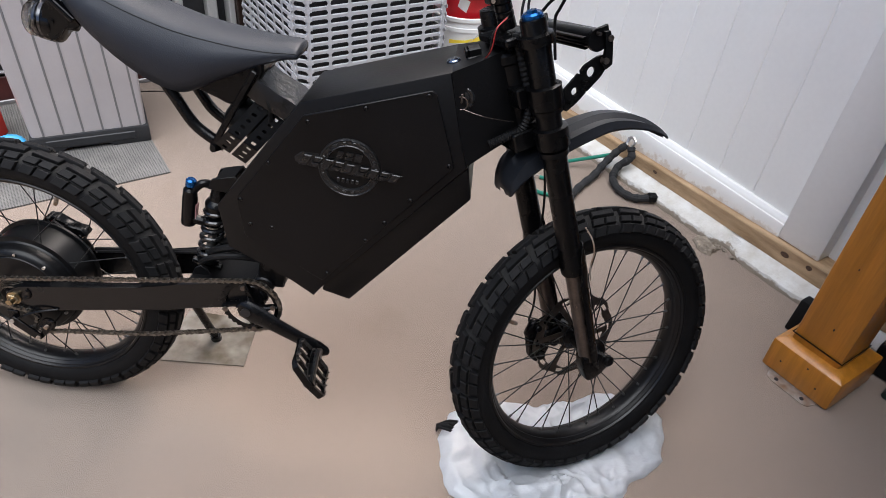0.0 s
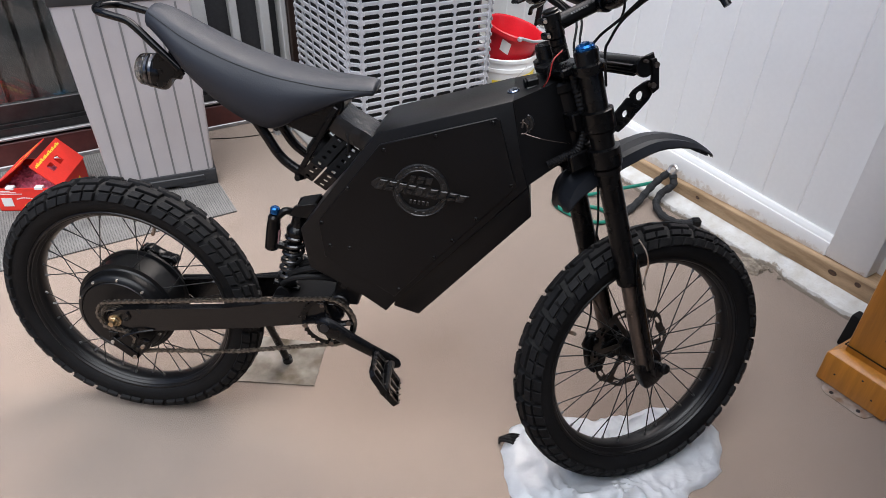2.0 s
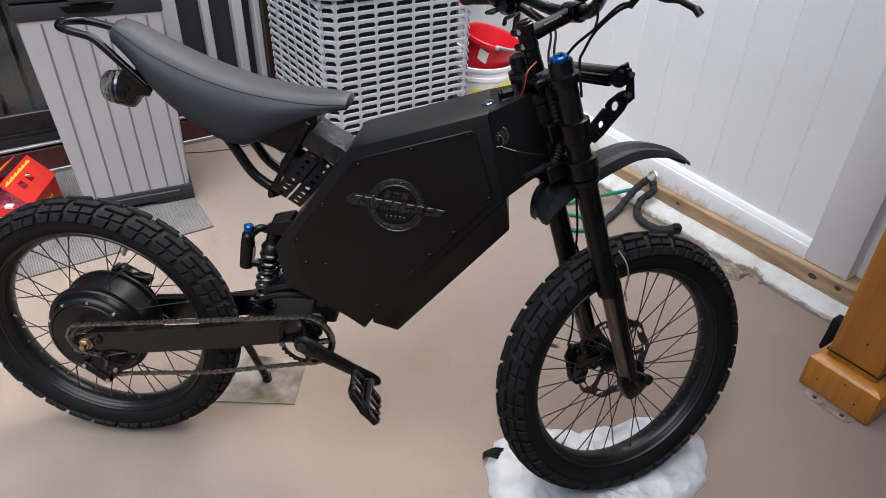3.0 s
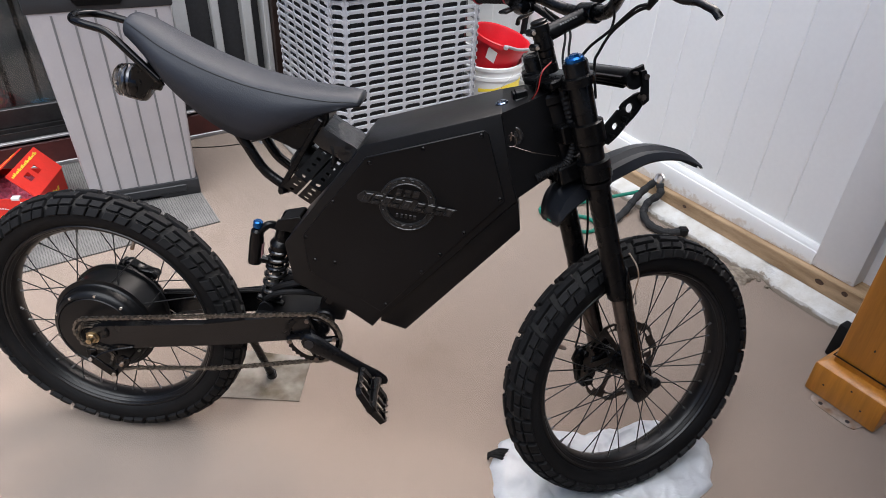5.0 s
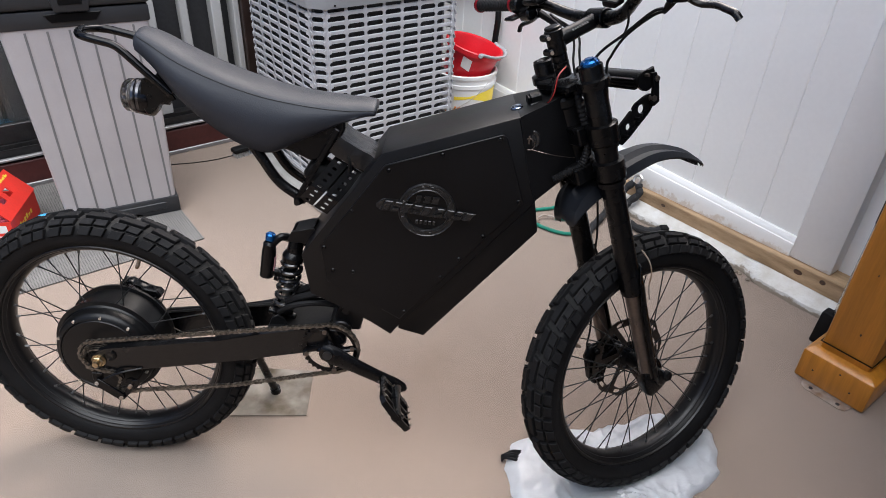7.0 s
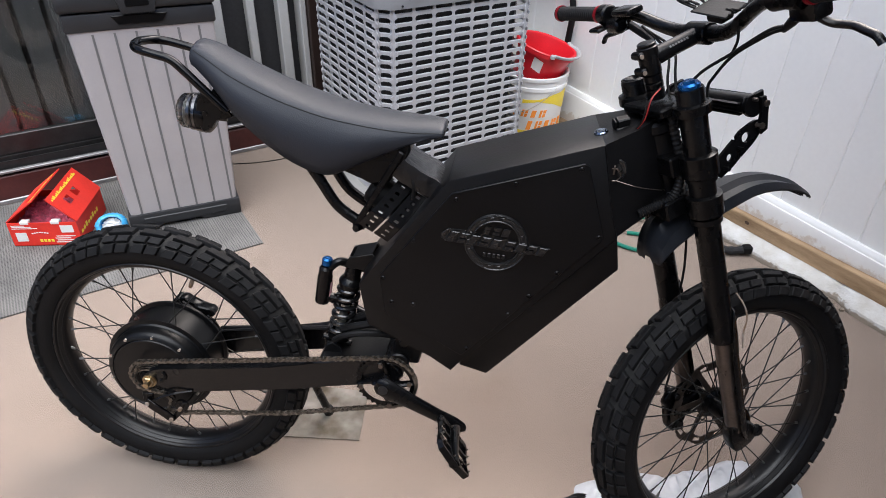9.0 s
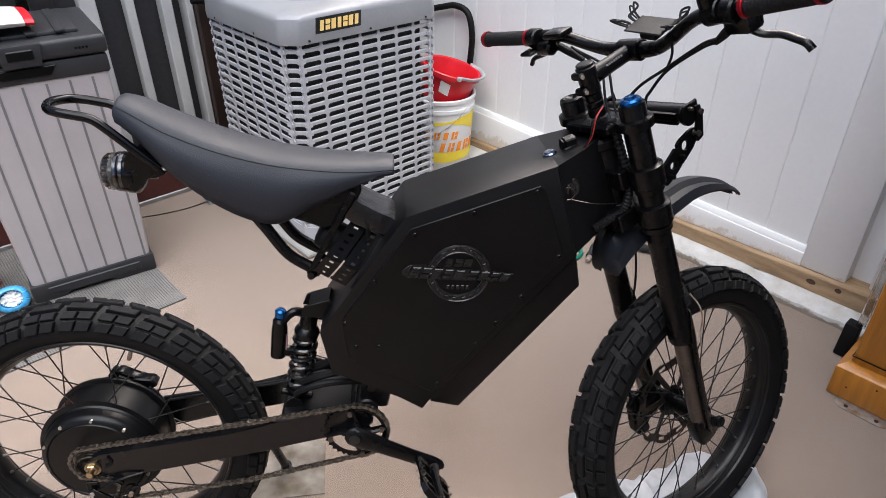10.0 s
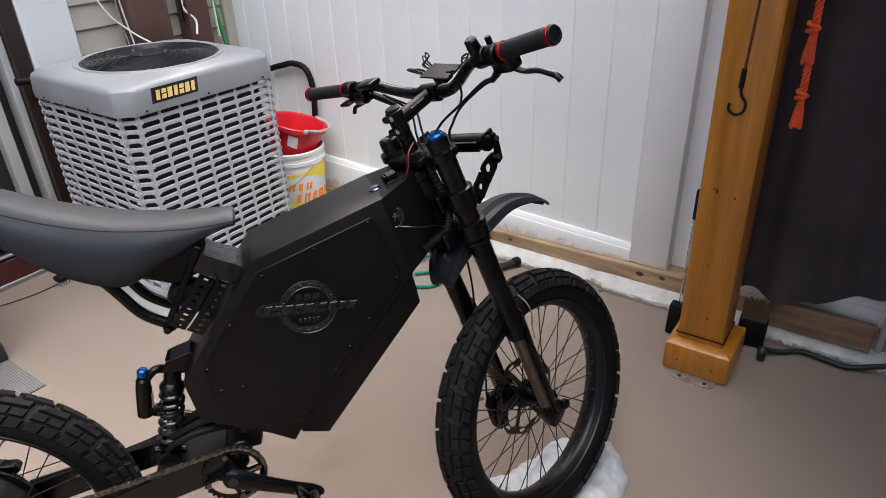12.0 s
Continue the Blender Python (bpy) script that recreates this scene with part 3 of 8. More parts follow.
setting("wall_side", bm, SIDING, "plain side wall closing the yard", "wall")

# unseen canopy in two slabs, edges and height set to shade the floor
bm = bmesh.new()
box(bm, (0.72, -3.6, 2.06), (1.88, 0.32, 2.09))
box(bm, (-3.5, -3.6, 2.06), (0.72, -0.40, 2.09))
setting("unseen_canopy", bm, FABRIC, "unseen dark fabric canopy over the seating side, sized to shade the floor", "canopy")

# ---- the electric bicycle: x forward, y to its left, z up from the rear tyre's foot ----
BIKE = pose(-0.855, 1.045, 0) @ pose(0, 0, 0, 0, 0, 0.5) @ pose(0, 0, 0, -6.5, 0, 0)
bike = thing("electric_bicycle", "black electric bicycle with a deep box frame, leaning on its kickstand", "electric bicycle", BIKE)
STEER = Matrix.Translation((1.222, 0.006, 0.304)) @ pose(0, 0, 0, 0, -21.8, 0) @ pose(0, 0, 0, 0, 0, 28.5) @ pose(0, 0, 0, 1.8, 0, 0)
FACE = -0.092


def along(p0, p1):
    """A pose in the bicycle's midplane: z runs from p0 to p1, y stays sideways."""
    p0, d = Vector(p0), (Vector(p1) - Vector(p0)).normalized()
    y = Vector((0, 1, 0))
    x = y.cross(d).normalized()
    y = d.cross(x)
    return Matrix(((x.x, y.x, d.x, p0.x), (x.y, y.y, d.y, p0.y), (x.z, y.z, d.z, p0.z), (0, 0, 0, 1)))


def wheel(name, centre, m, hub_r, hub_y, valve, label):
    """A spoked wheel with a block-tread tyre; m turns its axle, which is y."""
    W = m @ Matrix.Translation(centre)
    turn = W @ pose(0, 0, 0, -90, 0, 0)
    bm = bmesh.new()
    half = [(0.234, 0.0), (0.2345, 0.009), (0.238, 0.0165), (0.2405, 0.0195), (0.2405, 0.0215), (0.2455, 0.0275), (0.2475, 0.0280), (0.2500, 0.0325), (0.2535, 0.0335), (0.2560, 0.0315), (0.2560, 0.027), (0.250, 0.022), (0.247, 0.012)]
    lathe(bm, half + [(0.246, 0.0)] + [(r, -y) for r, y in reversed(half[1:])], 96, turn, closed=True)
    rim = part(name, bm, RIMBLACK, bike, label)
    # tyre: casing with sidewall ribs
    bm = bmesh.new()
    prof = []
    for k in range(25):
        a = radians(-140 + 280 * k / 24)
        r, y = 0.280 + 0.0372 * math.cos(a), 0.0422 * math.sin(a)
        prof.append((r, y))
    prof += [(0.250, 0.024), (0.250, -0.024)]
    lathe(bm, prof, 96, turn, closed=True)
    for y in (-1, 1):
        lathe(bm, [(0.2590, y * 0.0330), (0.2600, y * 0.0352), (0.2625, y * 0.0358)], 96, turn, caps=False)
    tyre = part("tyre", bm, TYRE, rim, "black rubber tyre", angle=22)
    tyre.data.materials.append(TREADDUST)
    back = W.inverted()
    for f in tyre.data.polygons:
        c = back @ f.center
        if math.hypot(c.x, c.z) > 0.297:
            f.material_index = 1
    # tread: pairs of shoulder blocks with a deep groove between pairs, wedge blocks on the crown
    bm = bmesh.new()
    N = 29
    row = []
    for s, o in ((-1, 0.0), (1, 0.5)):
        row += [(s * 66, 0.0200, 0.40, o - 0.215), (s * 66, 0.0190, 0.40, o + 0.225), (s * 39, 0.0150, 0.40, o - 0.175), (s * 39, 0.0150, 0.40, o + 0.265), (s * 13, 0.0155, 0.80, o + 0.14)]
    for i in range(N):
        for phi, wide, long, off in row:
            th = 2 * math.pi * (i + off) / N
            a = radians(phi)
            r, y = 0.280 + 0.0390 * math.cos(a), 0.0435 * math.sin(a)
            L = 2 * math.pi * r / N * long
            place = turn @ pose(0, 0, 0, 0, 0, math.degrees(th)) @ Matrix.Translation((r, 0, y)) @ pose(0, 0, 0, 0, -phi, 0)
            q = [(-0.006, v * L / 2 + (-0.34 if phi > 0 else 0.34) * w * wide / 2, w * wide / 2) for v, w in ((-1, -1), (1, -1), (1, 1), (-1, 1))]
            t = [(0.0042, yy * 0.95, zz * 0.94) for _, yy, zz in q]
            u = [(0.0058, yy * 0.86, zz * 0.82) for _, yy, zz in q]
            vs = [bm.verts.new(place @ Vector(v)) for v in q + t + u]
            for f in ((8, 9, 10, 11), (0, 1, 5, 4), (1, 2, 6, 5), (2, 3, 7, 6), (3, 0, 4, 7), (4, 5, 9, 8), (5, 6, 10, 9), (6, 7, 11, 10), (7, 4, 8, 11)):
                bm.faces.new([vs[j] for j in f])
    tagged(part("tread", bm, TREAD, rim, "dusty black tread blocks", angle=22), kind="stuff")
    # spokes and nipples
    n = 36
    for i in range(n):
        side = 1 if i % 2 else -1
        cross = 1 if (i // 2) % 2 else -1
        a1 = 2 * math.pi * i / n
        a0 = a1 + cross * (0.62 if hub_r < 0.06 else 0.26)
        p1 = (0.239 * math.cos(a1), side * 0.004, 0.239 * math.sin(a1))
        p0 = (hub_r * math.cos(a0), side * hub_y, hub_r * math.sin(a0))
        bm = bmesh.new()
        rod(bm, p0, p1, 0.00135, seg=6, m=W)
        sp = part("spoke", bm, SPOKE, rim)
        bm = bmesh.new()
        v = (Vector(p1) - Vector(p0)).normalized()
        rod(bm, Vector(p1) - v * 0.014, p1, 0.0026, 0.0034, seg=6, m=W)
        part("nipple", bm, NIPPLE, sp)
    bm = bmesh.new()
    c, d = math.cos(radians(valve)), math.sin(radians(valve))
    rod(bm, (0.236 * c, 0.0, 0.236 * d), (0.216 * c, 0.0, 0.216 * d), 0.0042, seg=10, m=W)
    rod(bm, (0.216 * c, 0.0, 0.216 * d), (0.203 * c, 0.0, 0.203 * d), 0.0050, 0.0042, seg=8, m=W, bevel=0.001)
    part("valve", bm, GALV, rim)
    return rim, W


# rear wheel and hub motor
rear, RW = wheel("rear_wheel", (0.004, 0.008, 0.328), Matrix(), 0.116, 0.036, 68, "rear wheel with black rim and spokes")
bm = bmesh.new()
lathe(bm, [(0.0, -0.088), (0.026, -0.088), (0.030, -0.080), (0.060, -0.077), (0.090, -0.0735), (0.092, -0.0715), (0.094, -0.0735), (0.101, -0.071), (0.106, -0.066), (0.108, -0.060), (0.109, -0.044), (0.112, -0.040), (0.121, -0.038), (0.121, -0.032), (0.113, -0.030), (0.113, 0.030), (0.121, 0.032), (0.121, 0.038), (0.108, 0.042), (0.10, 0.055), (0.06, 0.062), (0.0, 0.064)], 72, RW @ pose(0, 0, 0, -90, 0, 0), caps=False)
motor = part("hub_motor", bm, MOTOR, rear, "large black hub motor")
for i in range(10):
    a = 2 * math.pi * i / 10 + 0.2
    bm = bmesh.new()
    rod(bm, (0.1000 * math.cos(a), -0.069, 0.1000 * math.sin(a)), (0.1000 * math.cos(a), -0.0748, 0.1000 * math.sin(a)), 0.0032, seg=8, m=RW)
    part("motor_bolt", bm, STEEL, rear)
bm = bmesh.new()
AX = RW @ pose(0.004, 0, 0.006)
rod(bm, (0, 0.10, 0), (0, -0.118, 0), 0.0065, seg=12, m=AX)
rod(bm, (0, -0.088, 0), (0, -0.107, 0), 0.0125, seg=6, m=AX, bevel=0.002)
rod(bm, (0, -0.098, 0), (0, -0.101, 0), 0.0155, seg=20, m=AX)
part("axle_nut", bm, BRASS, rear, "brassy axle nut")
bm = bmesh.new()
for k in range(4):
    lathe(bm, [(0.030 + 0.003 * k, -0.096 + 0.004 * k), (0.033 + 0.003 * k, -0.096 + 0.004 * k), (0.033 + 0.003 * k, -0.094 + 0.004 * k), (0.030 + 0.003 * k, -0.094 + 0.004 * k)], 28, RW @ pose(0, 0, 0, -90, 0, 0), closed=True)
part("sprocket", bm, CHAIN, rear)
bm = bmesh.new()
lathe(bm, [(0.045, 0.074), (0.096, 0.074), (0.096, 0.077), (0.045, 0.077)], 48, RW @ pose(0, 0, 0, -90, 0, 0), closed=True)
part("rear_brake_disc", bm, DISC, rear)
bm = bmesh.new()
prism(bm, [(-0.004, 0.088), (0.004, 0.108), (0.014, 0.119), (0.028, 0.118), (0.036, 0.102), (0.050, 0.094), (0.084, 0.093), (0.092, 0.080), (0.074, 0.062), (0.034, 0.074), (0.012, 0.082)], 0.060, 0.086, RW, bevel=0.005, seg=2)
prism(bm, [(0.040, 0.096), (0.050, 0.106), (0.086, 0.100), (0.096, 0.086), (0.088, 0.078)], 0.050, 0.062, RW, bevel=0.003)
rod(bm, (0.004, 0.058, 0.108), (0.004, 0.090, 0.108), 0.0075, seg=12, m=RW, bevel=0.002)
rod(bm, (0.020, 0.054, 0.110), (0.064, 0.054, 0.084), 0.0045, seg=8, m=RW)
for x, z in ((0.052, 0.084), (0.080, 0.080)):
    rod(bm, (x, 0.046, z), (x, 0.062, z), 0.0055, seg=8, m=RW, bevel=0.001)
part("rear_brake_caliper", bm, FORKBLACK, bike)

# swingarm: a right and a left arm
for side, y0, y1, sink in ((-1, -0.090, -0.070, 0.0), (1, 0.074, 0.094, 0.018)):
    bm = bmesh.new()
    prism(bm, [(x, z - sink) for x, z in ((-0.016, 0.326), (-0.012, 0.348), (0.006, 0.362), (0.026, 0.365), (0.271, 0.398), (0.344, 0.408), (0.370, 0.428), (0.46, 0.438), (0.54, 0.444), (0.56, 0.41), (0.54, 0.388), (0.388, 0.370), (0.352, 0.349), (0.05, 0.306), (0.012, 0.301))], y0, y1, bevel=0.006, seg=1)
    part("swingarm", bm, ARMBLACK, bike, "flat black swingarm")
    bm = bmesh.new()
    tube(bm, [(0.034 + 0.012 * math.cos(radians(a)), y0 - 0.001 if side < 0 else y1, 0.350 + 0.012 * math.sin(radians(a))) for a in range(-100, 61, 20)], 0.0032, 8)
    part("adjuster", bm, FORKBLACK, bike)
bm = bmesh.new()
box(bm, (0.372, -0.072, 0.378), (0.545, 0.078, 0.410), bevel=0.006)
rod(bm, (0.545, -0.080, 0.435), (0.545, 0.085, 0.435), 0.022, seg=24, bevel=0.003)
part("swingarm_bridge", bm, BLACK, bike)
for y in (-0.030, 0.024):
    bm = bmesh.new()
    prism(bm, [(0.372, 0.398), (0.382, 0.424), (0.396, 0.434), (0.410, 0.424), (0.420, 0.398)], y, y + 0.006, bevel=0.001)
    part("shock_lower_bracket", bm, BLACK, bike)
bm = bmesh.new()
for y in (-0.026, 0.020):
    prism(bm, [(0.428, 0.618), (0.438, 0.640), (0.485, 0.652), (0.500, 0.632), (0.478, 0.612)], y, y + 0.007, bevel=0.001)
prism(bm, [(0.446, 0.638), (0.446, 0.643), (0.485, 0.653), (0.485, 0.648)], -0.024, 0.025)
part("shock_upper_bracket", bm, BLACK, bike)

# coil shock with its reservoir
S0, S1 = Vector((0.398, 0.0, 0.416)), Vector((0.446, 0.0, 0.622))
SH = axis(S0, S1) @ Matrix.Diagonal((1, 1, 1.17, 1))
bm = bmesh.new()
lathe(bm, [(0.006, 0.0), (0.011, 0.004), (0.012, 0.012), (0.0235, 0.015), (0.0245, 0.021), (0.010, 0.024), (0.0085, 0.03), (0.0085, 0.088), (0.013, 0.092), (0.015, 0.100), (0.015, 0.122), (0.0235, 0.126), (0.0250, 0.136), (0.0215, 0.142), (0.0175, 0.146), (0.0165, 0.165), (0.012, 0.178), (0.006, 0.18)], 24, SH)
shock = part("rear_shock", bm, FORKBLACK, bike, "black coil-over rear shock")
bm = bmesh.new()
pts = []
for i in range(151):
    s = i / 150
    a = 2 * math.pi * 5.6 * s
    pts.append((0.0210 * math.cos(a), 0.0210 * math.sin(a), 0.024 + 0.100 * s))
tube(bm, pts, 0.0052, 8, SH)
part("spring", bm, SPRING, shock)
bm = bmesh.new()
rod(bm, (0, 0, 0.026), (0, 0, 0.09), 0.0092, seg=14, m=SH)
part("shaft", bm, STEEL, shock)
for z in (0.004, 0.168):
    bm = bmesh.new()
    rod(bm, (0, -0.032, z), (0, 0.032, z), 0.0075, seg=12, m=SH, bevel=0.002)
    part("shock_bolt", bm, FORKBLACK, shock)
R0, R1 = Vector((0.375, -0.014, 0.526)), Vector((0.389, -0.014, 0.612))
RM = axis(R0, R1)
bm = bmesh.new()
lathe(bm, [(0.008, -0.004), (0.0145, 0.0), (0.0152, 0.006), (0.0152, 0.062), (0.0140, 0.070), (0.0140, 0.080), (0.010, 0.086)], 24, RM)
tube(bm, curve([R1 - Vector((0, 0, 0.012)), R1 + Vector((0.024, 0.004, 0.008)), S1 + Vector((-0.012, 0, -0.01))], 6), 0.0085, 10)
tube(bm, [R0 + Vector((0.01, 0, 0.012)), R0 + Vector((0.045, 0.01, 0.0))], 0.010, 10)
part("reservoir", bm, FORKBLACK, shock)
bm = bmesh.new()
lathe(bm, [(0.009, 0.088), (0.0105, 0.090), (0.0105, 0.102), (0.0075, 0.105)], 16, RM)
part("reservoir_cap", bm, BLUEANO, shock, "blue anodised cap")
bm = bmesh.new()
for k in range(3):
    box(bm, (-0.006 + 0.005 * k, -0.0160, 0.016), (-0.003 + 0.005 * k, -0.0140, 0.052), RM)
part("printed_bars", bm, RED_INK, shock)

# cables and hose over the swingarm
for pts, r in (([(0.405, -0.045, 0.452), (0.428, -0.058, 0.474), (0.462, -0.062, 0.487), (0.505, -0.058, 0.488), (0.548, -0.045, 0.476)], 0.0065), ([(0.42, -0.03, 0.47), (0.46, -0.05, 0.498), (0.51, -0.05, 0.508), (0.56, -0.04, 0.49)], 0.008), ([(0.40, 0.02, 0.46), (0.45, 0.0, 0.485), (0.50, -0.02, 0.52), (0.56, -0.02, 0.535)], 0.009), ([(0.10, 0.078, 0.366), (0.22, 0.078, 0.380), (0.34, 0.070, 0.398), (0.42, 0.040, 0.430)], 0.004), ([(0.11, 0.070, 0.364), (0.20, 0.072, 0.376), (0.35, 0.060, 0.402), (0.44, 0.030, 0.440)], 0.003)):
    bm = bmesh.new()
    tube(bm, curve(pts, 6), r, 8)
    part("motor_cable", bm, RUBBER, bike)
bm = bmesh.new()
prism(bm, [(0.530, 0.43), (0.536, 0.480), (0.55, 0.505), (0.60, 0.49), (0.585, 0.43)], -0.070, 0.070, bevel=0.003)
part("pivot_plate", bm, BLACK, bike)
for x, z in ((0.556, 0.484), (0.54, 0.432)):
    bm = bmesh.new()
    rod(bm, (x, -0.068, z), (x, -0.080, z), 0.010, seg=6, bevel=0.002)
    part("pivot_bolt", bm, FORKBLACK, bike)

# box frame: main shell, lower bay and tapered neck
H = 0.090
SHELL = [(0.633, 0.843), (0.887, 0.925), (0.915, 0.80), (0.932, 0.757), (0.672, 0.464), (0.653, 0.436), (0.610, 0.468), (0.571, 0.489), (0.486, 0.531), (0.471, 0.621)]
bm = bmesh.new()
prism(bm, SHELL, FACE + 0.002, H - 0.002, bevel=0.003, seg=2)
frame_box = part("box_frame", bm, BLACK, bike, "flat black steel box frame", angle=25)
bm = bmesh.new()
prism(bm, [(0.932, 0.757), (0.936, 0.735), (0.944, 0.691), (0.724, 0.430), (0.668, 0.446), (0.672, 0.464)], FACE + 0.012, H - 0.012, bevel=0.003, seg=2)
part("lower_bay", bm, BLACK, frame_box)
bm = bmesh.new()
loft(bm, [[(0.886, FACE + 0.004, 0.924), (0.886, H - 0.004, 0.924), (0.926, H - 0.004, 0.757), (0.926, FACE + 0.004, 0.757)],
          [(0.940, FACE + 0.030, 0.945), (0.940, H - 0.030, 0.945), (0.975, H - 0.030, 0.79), (0.975, FACE + 0.030, 0.79)],
          [(0.972, -0.030, 0.956), (0.972, 0.030, 0.956), (1.022, 0.030, 0.812), (1.022, -0.030, 0.812)]])
part("neck", bm, BLACK, frame_box, angle=50)
bm = bmesh.new()
PANEL = [(0.640, 0.822), (0.858, 0.892), (0.866, 0.886), (0.908, 0.757), (0.672, 0.480), (0.62, 0.512), (0.56, 0.54), (0.522, 0.565), (0.511, 0.645)]
prism(bm, PANEL, FACE - 0.0025, FACE + 0.004, bevel=0.0012)
panel = part("side_panel", bm, BLACK, frame_box, "screwed black side panel")
for x, z in ((0.648, 0.812), (0.748, 0.848), (0.853, 0.882), (0.898, 0.760), (0.835, 0.683), (0.755, 0.586), (0.682, 0.500), (0.575, 0.725), (0.519, 0.643), (0.535, 0.592), (0.576, 0.590), (0.79, 0.63)):
    bm = bmesh.new()
    lathe(bm, [(0.0045, 0), (0.0045, 0.0015), (0.003, 0.003), (0.0015, 0.0026)], 10, pose(x, FACE - 0.002, z, 90, 0, 0))
    part("panel_screw", bm, FORKBLACK, panel)
# raised emblem: a cast ring with notches, a winged bar and slanted blocks on it
LOGO = pose(0.722, FACE - 0.0028, 0.734, 90, 0, 0)
EMBLEM = material("emblem_black", (0.0060, 0.0060, 0.0064), 0.30, var=0.4, scale=30, fine=110, bump=0.9, depth=0.003, spec=0.5)
bm = bmesh.new()
lathe(bm, [(0.0405, 0), (0.0415, 0.0036), (0.0430, 0.0042), (0.0445, 0.0030), (0.0520, 0.0030), (0.0535, 0.0042), (0.0550, 0.0036), (0.0562, 0)], 64, LOGO, caps=False)
for k in range(18):
    wide = 0.0034 if k % 3 else 0.0052
    box(bm, (0.0452, -wide, 0.0028), (0.0512, wide, 0.0044), LOGO @ pose(0, 0, 0, 0, 0, 20 * k), bevel=0.0008)
part("emblem_ring", bm, EMBLEM, panel, "raised round emblem")
WING = LOGO @ pose(0, 0.0, 0.0005, 0, 0, -5)
bm = bmesh.new()
prism(bm, [(-0.098, -0.006), (-0.099, 0.002), (-0.086, 0.014), (-0.058, 0.0155), (0.02, 0.0100), (0.098, 0.0045), (0.080, -0.009), (0.056, -0.0145), (-0.02, -0.0120), (-0.090, -0.0105)], 0, 0.0030, WING @ pose(0, 0, 0, -90, 0, 0), bevel=0.001)
part("emblem_bar", bm, EMBLEM, panel)
for k in range(9):
    bm = bmesh.new()
    x, tall = -0.078 + 0.0192 * k + (0.006 if k > 4 else 0), 0.0215 - 0.0007 * k
    y = 0.0018 - 0.0004 * k
    w = 0.0072
    for a, c in (((-0.5, -0.08), (0.10, 0.5)) if k % 2 else ((-0.5, 0.5),)):
        q = [(x + e * w + 0.45 * f * tall, y + f * tall) for e, f in ((-1, a), (1, a), (1, c), (-1, c))]
        rows = [[bm.verts.new(WING @ Vector((x + (u - x) * g, y + (v - y) * g, h))) for u, v in q] for g, h in ((1.0, 0.002), (1.0, 0.0050), (0.86, 0.0062))]
        for r0, r1 in zip(rows, rows[1:]):
            for n in range(4):
                bm.faces.new((r0[n], r0[(n + 1) % 4], r1[(n + 1) % 4], r1[n]))
        bm.faces.new(rows[-1])
    part("emblem_block", bm, EMBLEM, panel, smooth=False)
marks("emblem_mark", 3, 0.0165, 0.014, 0.0016, LOGO @ pose(0.0, 0.023, 0.0026, 0, 0, -4), EMBLEM, panel, "raised black blocks", lean=0.2)
bm = bmesh.new()
for k in range(5):
    box(bm, (-0.020 + 0.0085 * k, -0.0295, 0.0), (-0.0145 + 0.0085 * k, -0.0215, 0.0028), LOGO @ pose(0, 0, 0, 0, 0, -4), bevel=0.0008)
tagged(part("emblem_bars", bm, EMBLEM, panel), kind="stuff")
# key switch, seal wire, ignition button
KEY = axis((0.908, FACE + 0.012, 0.879), (0.901, FACE - 0.03, 0.879))
bm = bmesh.new()
lathe(bm, [(0.020, -0.008), (0.0205, -0.004), (0.0185, -0.002), (0.0135, -0.0025), (0.0120, 0.000), (0.0, 0.000)], 28, KEY)
part("key_switch", bm, EMBLEM, bike)
bm = bmesh.new()
tube(bm, [Vector((0.011 * math.cos(a), 0.011 * math.sin(a) - 0.006, 0.005)) for a in (2 * math.pi * k / 20 for k in range(20))], 0.0011, 6, KEY, closed=True)
box(bm, (-0.0016, -0.006, 0.000), (0.0016, 0.010, 0.006), KEY, bevel=0.0006)
part("key_ring", bm, STANCHION, bike)
bm = bmesh.new()
tube(bm, curve([(0.912, FACE - 0.002, 0.866), (0.945, FACE - 0.010, 0.861), (0.982, -0.080, 0.850), (1.0, -0.064, 0.844)], 6), 0.0007, 6)
part("seal_wire", bm, STANCHION, bike)
BTN = axis((0.886, -0.026, 0.9225), (0.877, -0.026, 0.952))
bm = bmesh.new()
lathe(bm, [(0.0125, -0.004), (0.0125, 0.004), (0.011, 0.006), (0.009, 0.0055), (0.0085, 0.008), (0.0, 0.009)], 24, BTN)
part("start_button", bm, BLUESTEEL, bike, "dark chrome push button")
# head tube
bm = bmesh.new()
lathe(bm, [(0.026, 0.545), (0.030, 0.550), (0.030, 0.560), (0.026, 0.565), (0.026, 0.672), (0.031, 0.677), (0.031, 0.690), (0.026, 0.695)], 28, STEER)
part("head_tube", bm, BLACK, frame_box)
# volt meter with red and black leads
MET = pose(0.921, -0.020, 0.928, 12, -14, 14)
bm = bmesh.new()
box(bm, (-0.014, -0.010, 0), (0.014, 0.010, 0.013), MET, bevel=0.002)
box(bm, (-0.011, -0.008, 0.012), (0.012, 0.008, 0.027), MET, bevel=0.002)
part("meter", bm, FORKBLACK, bike)
bm = bmesh.new()
box(bm, (-0.016, -0.007, 0.010), (-0.011, 0.007, 0.026), MET, bevel=0.0015)
part("connector", bm, FORKBLACK, bike)
bm = bmesh.new()
tube(bm, curve([(0.965, -0.045, 1.010), (0.950, -0.062, 0.995), (0.946, -0.060, 0.962), (0.934, -0.050, 0.938), (0.917, -0.042, 0.926), (0.907, -0.032, 0.926), (0.915, -0.022, 0.932)], 6), 0.0012, 6)
part("lead", bm, REDWIRE, bike, "red lead")
bm = bmesh.new()
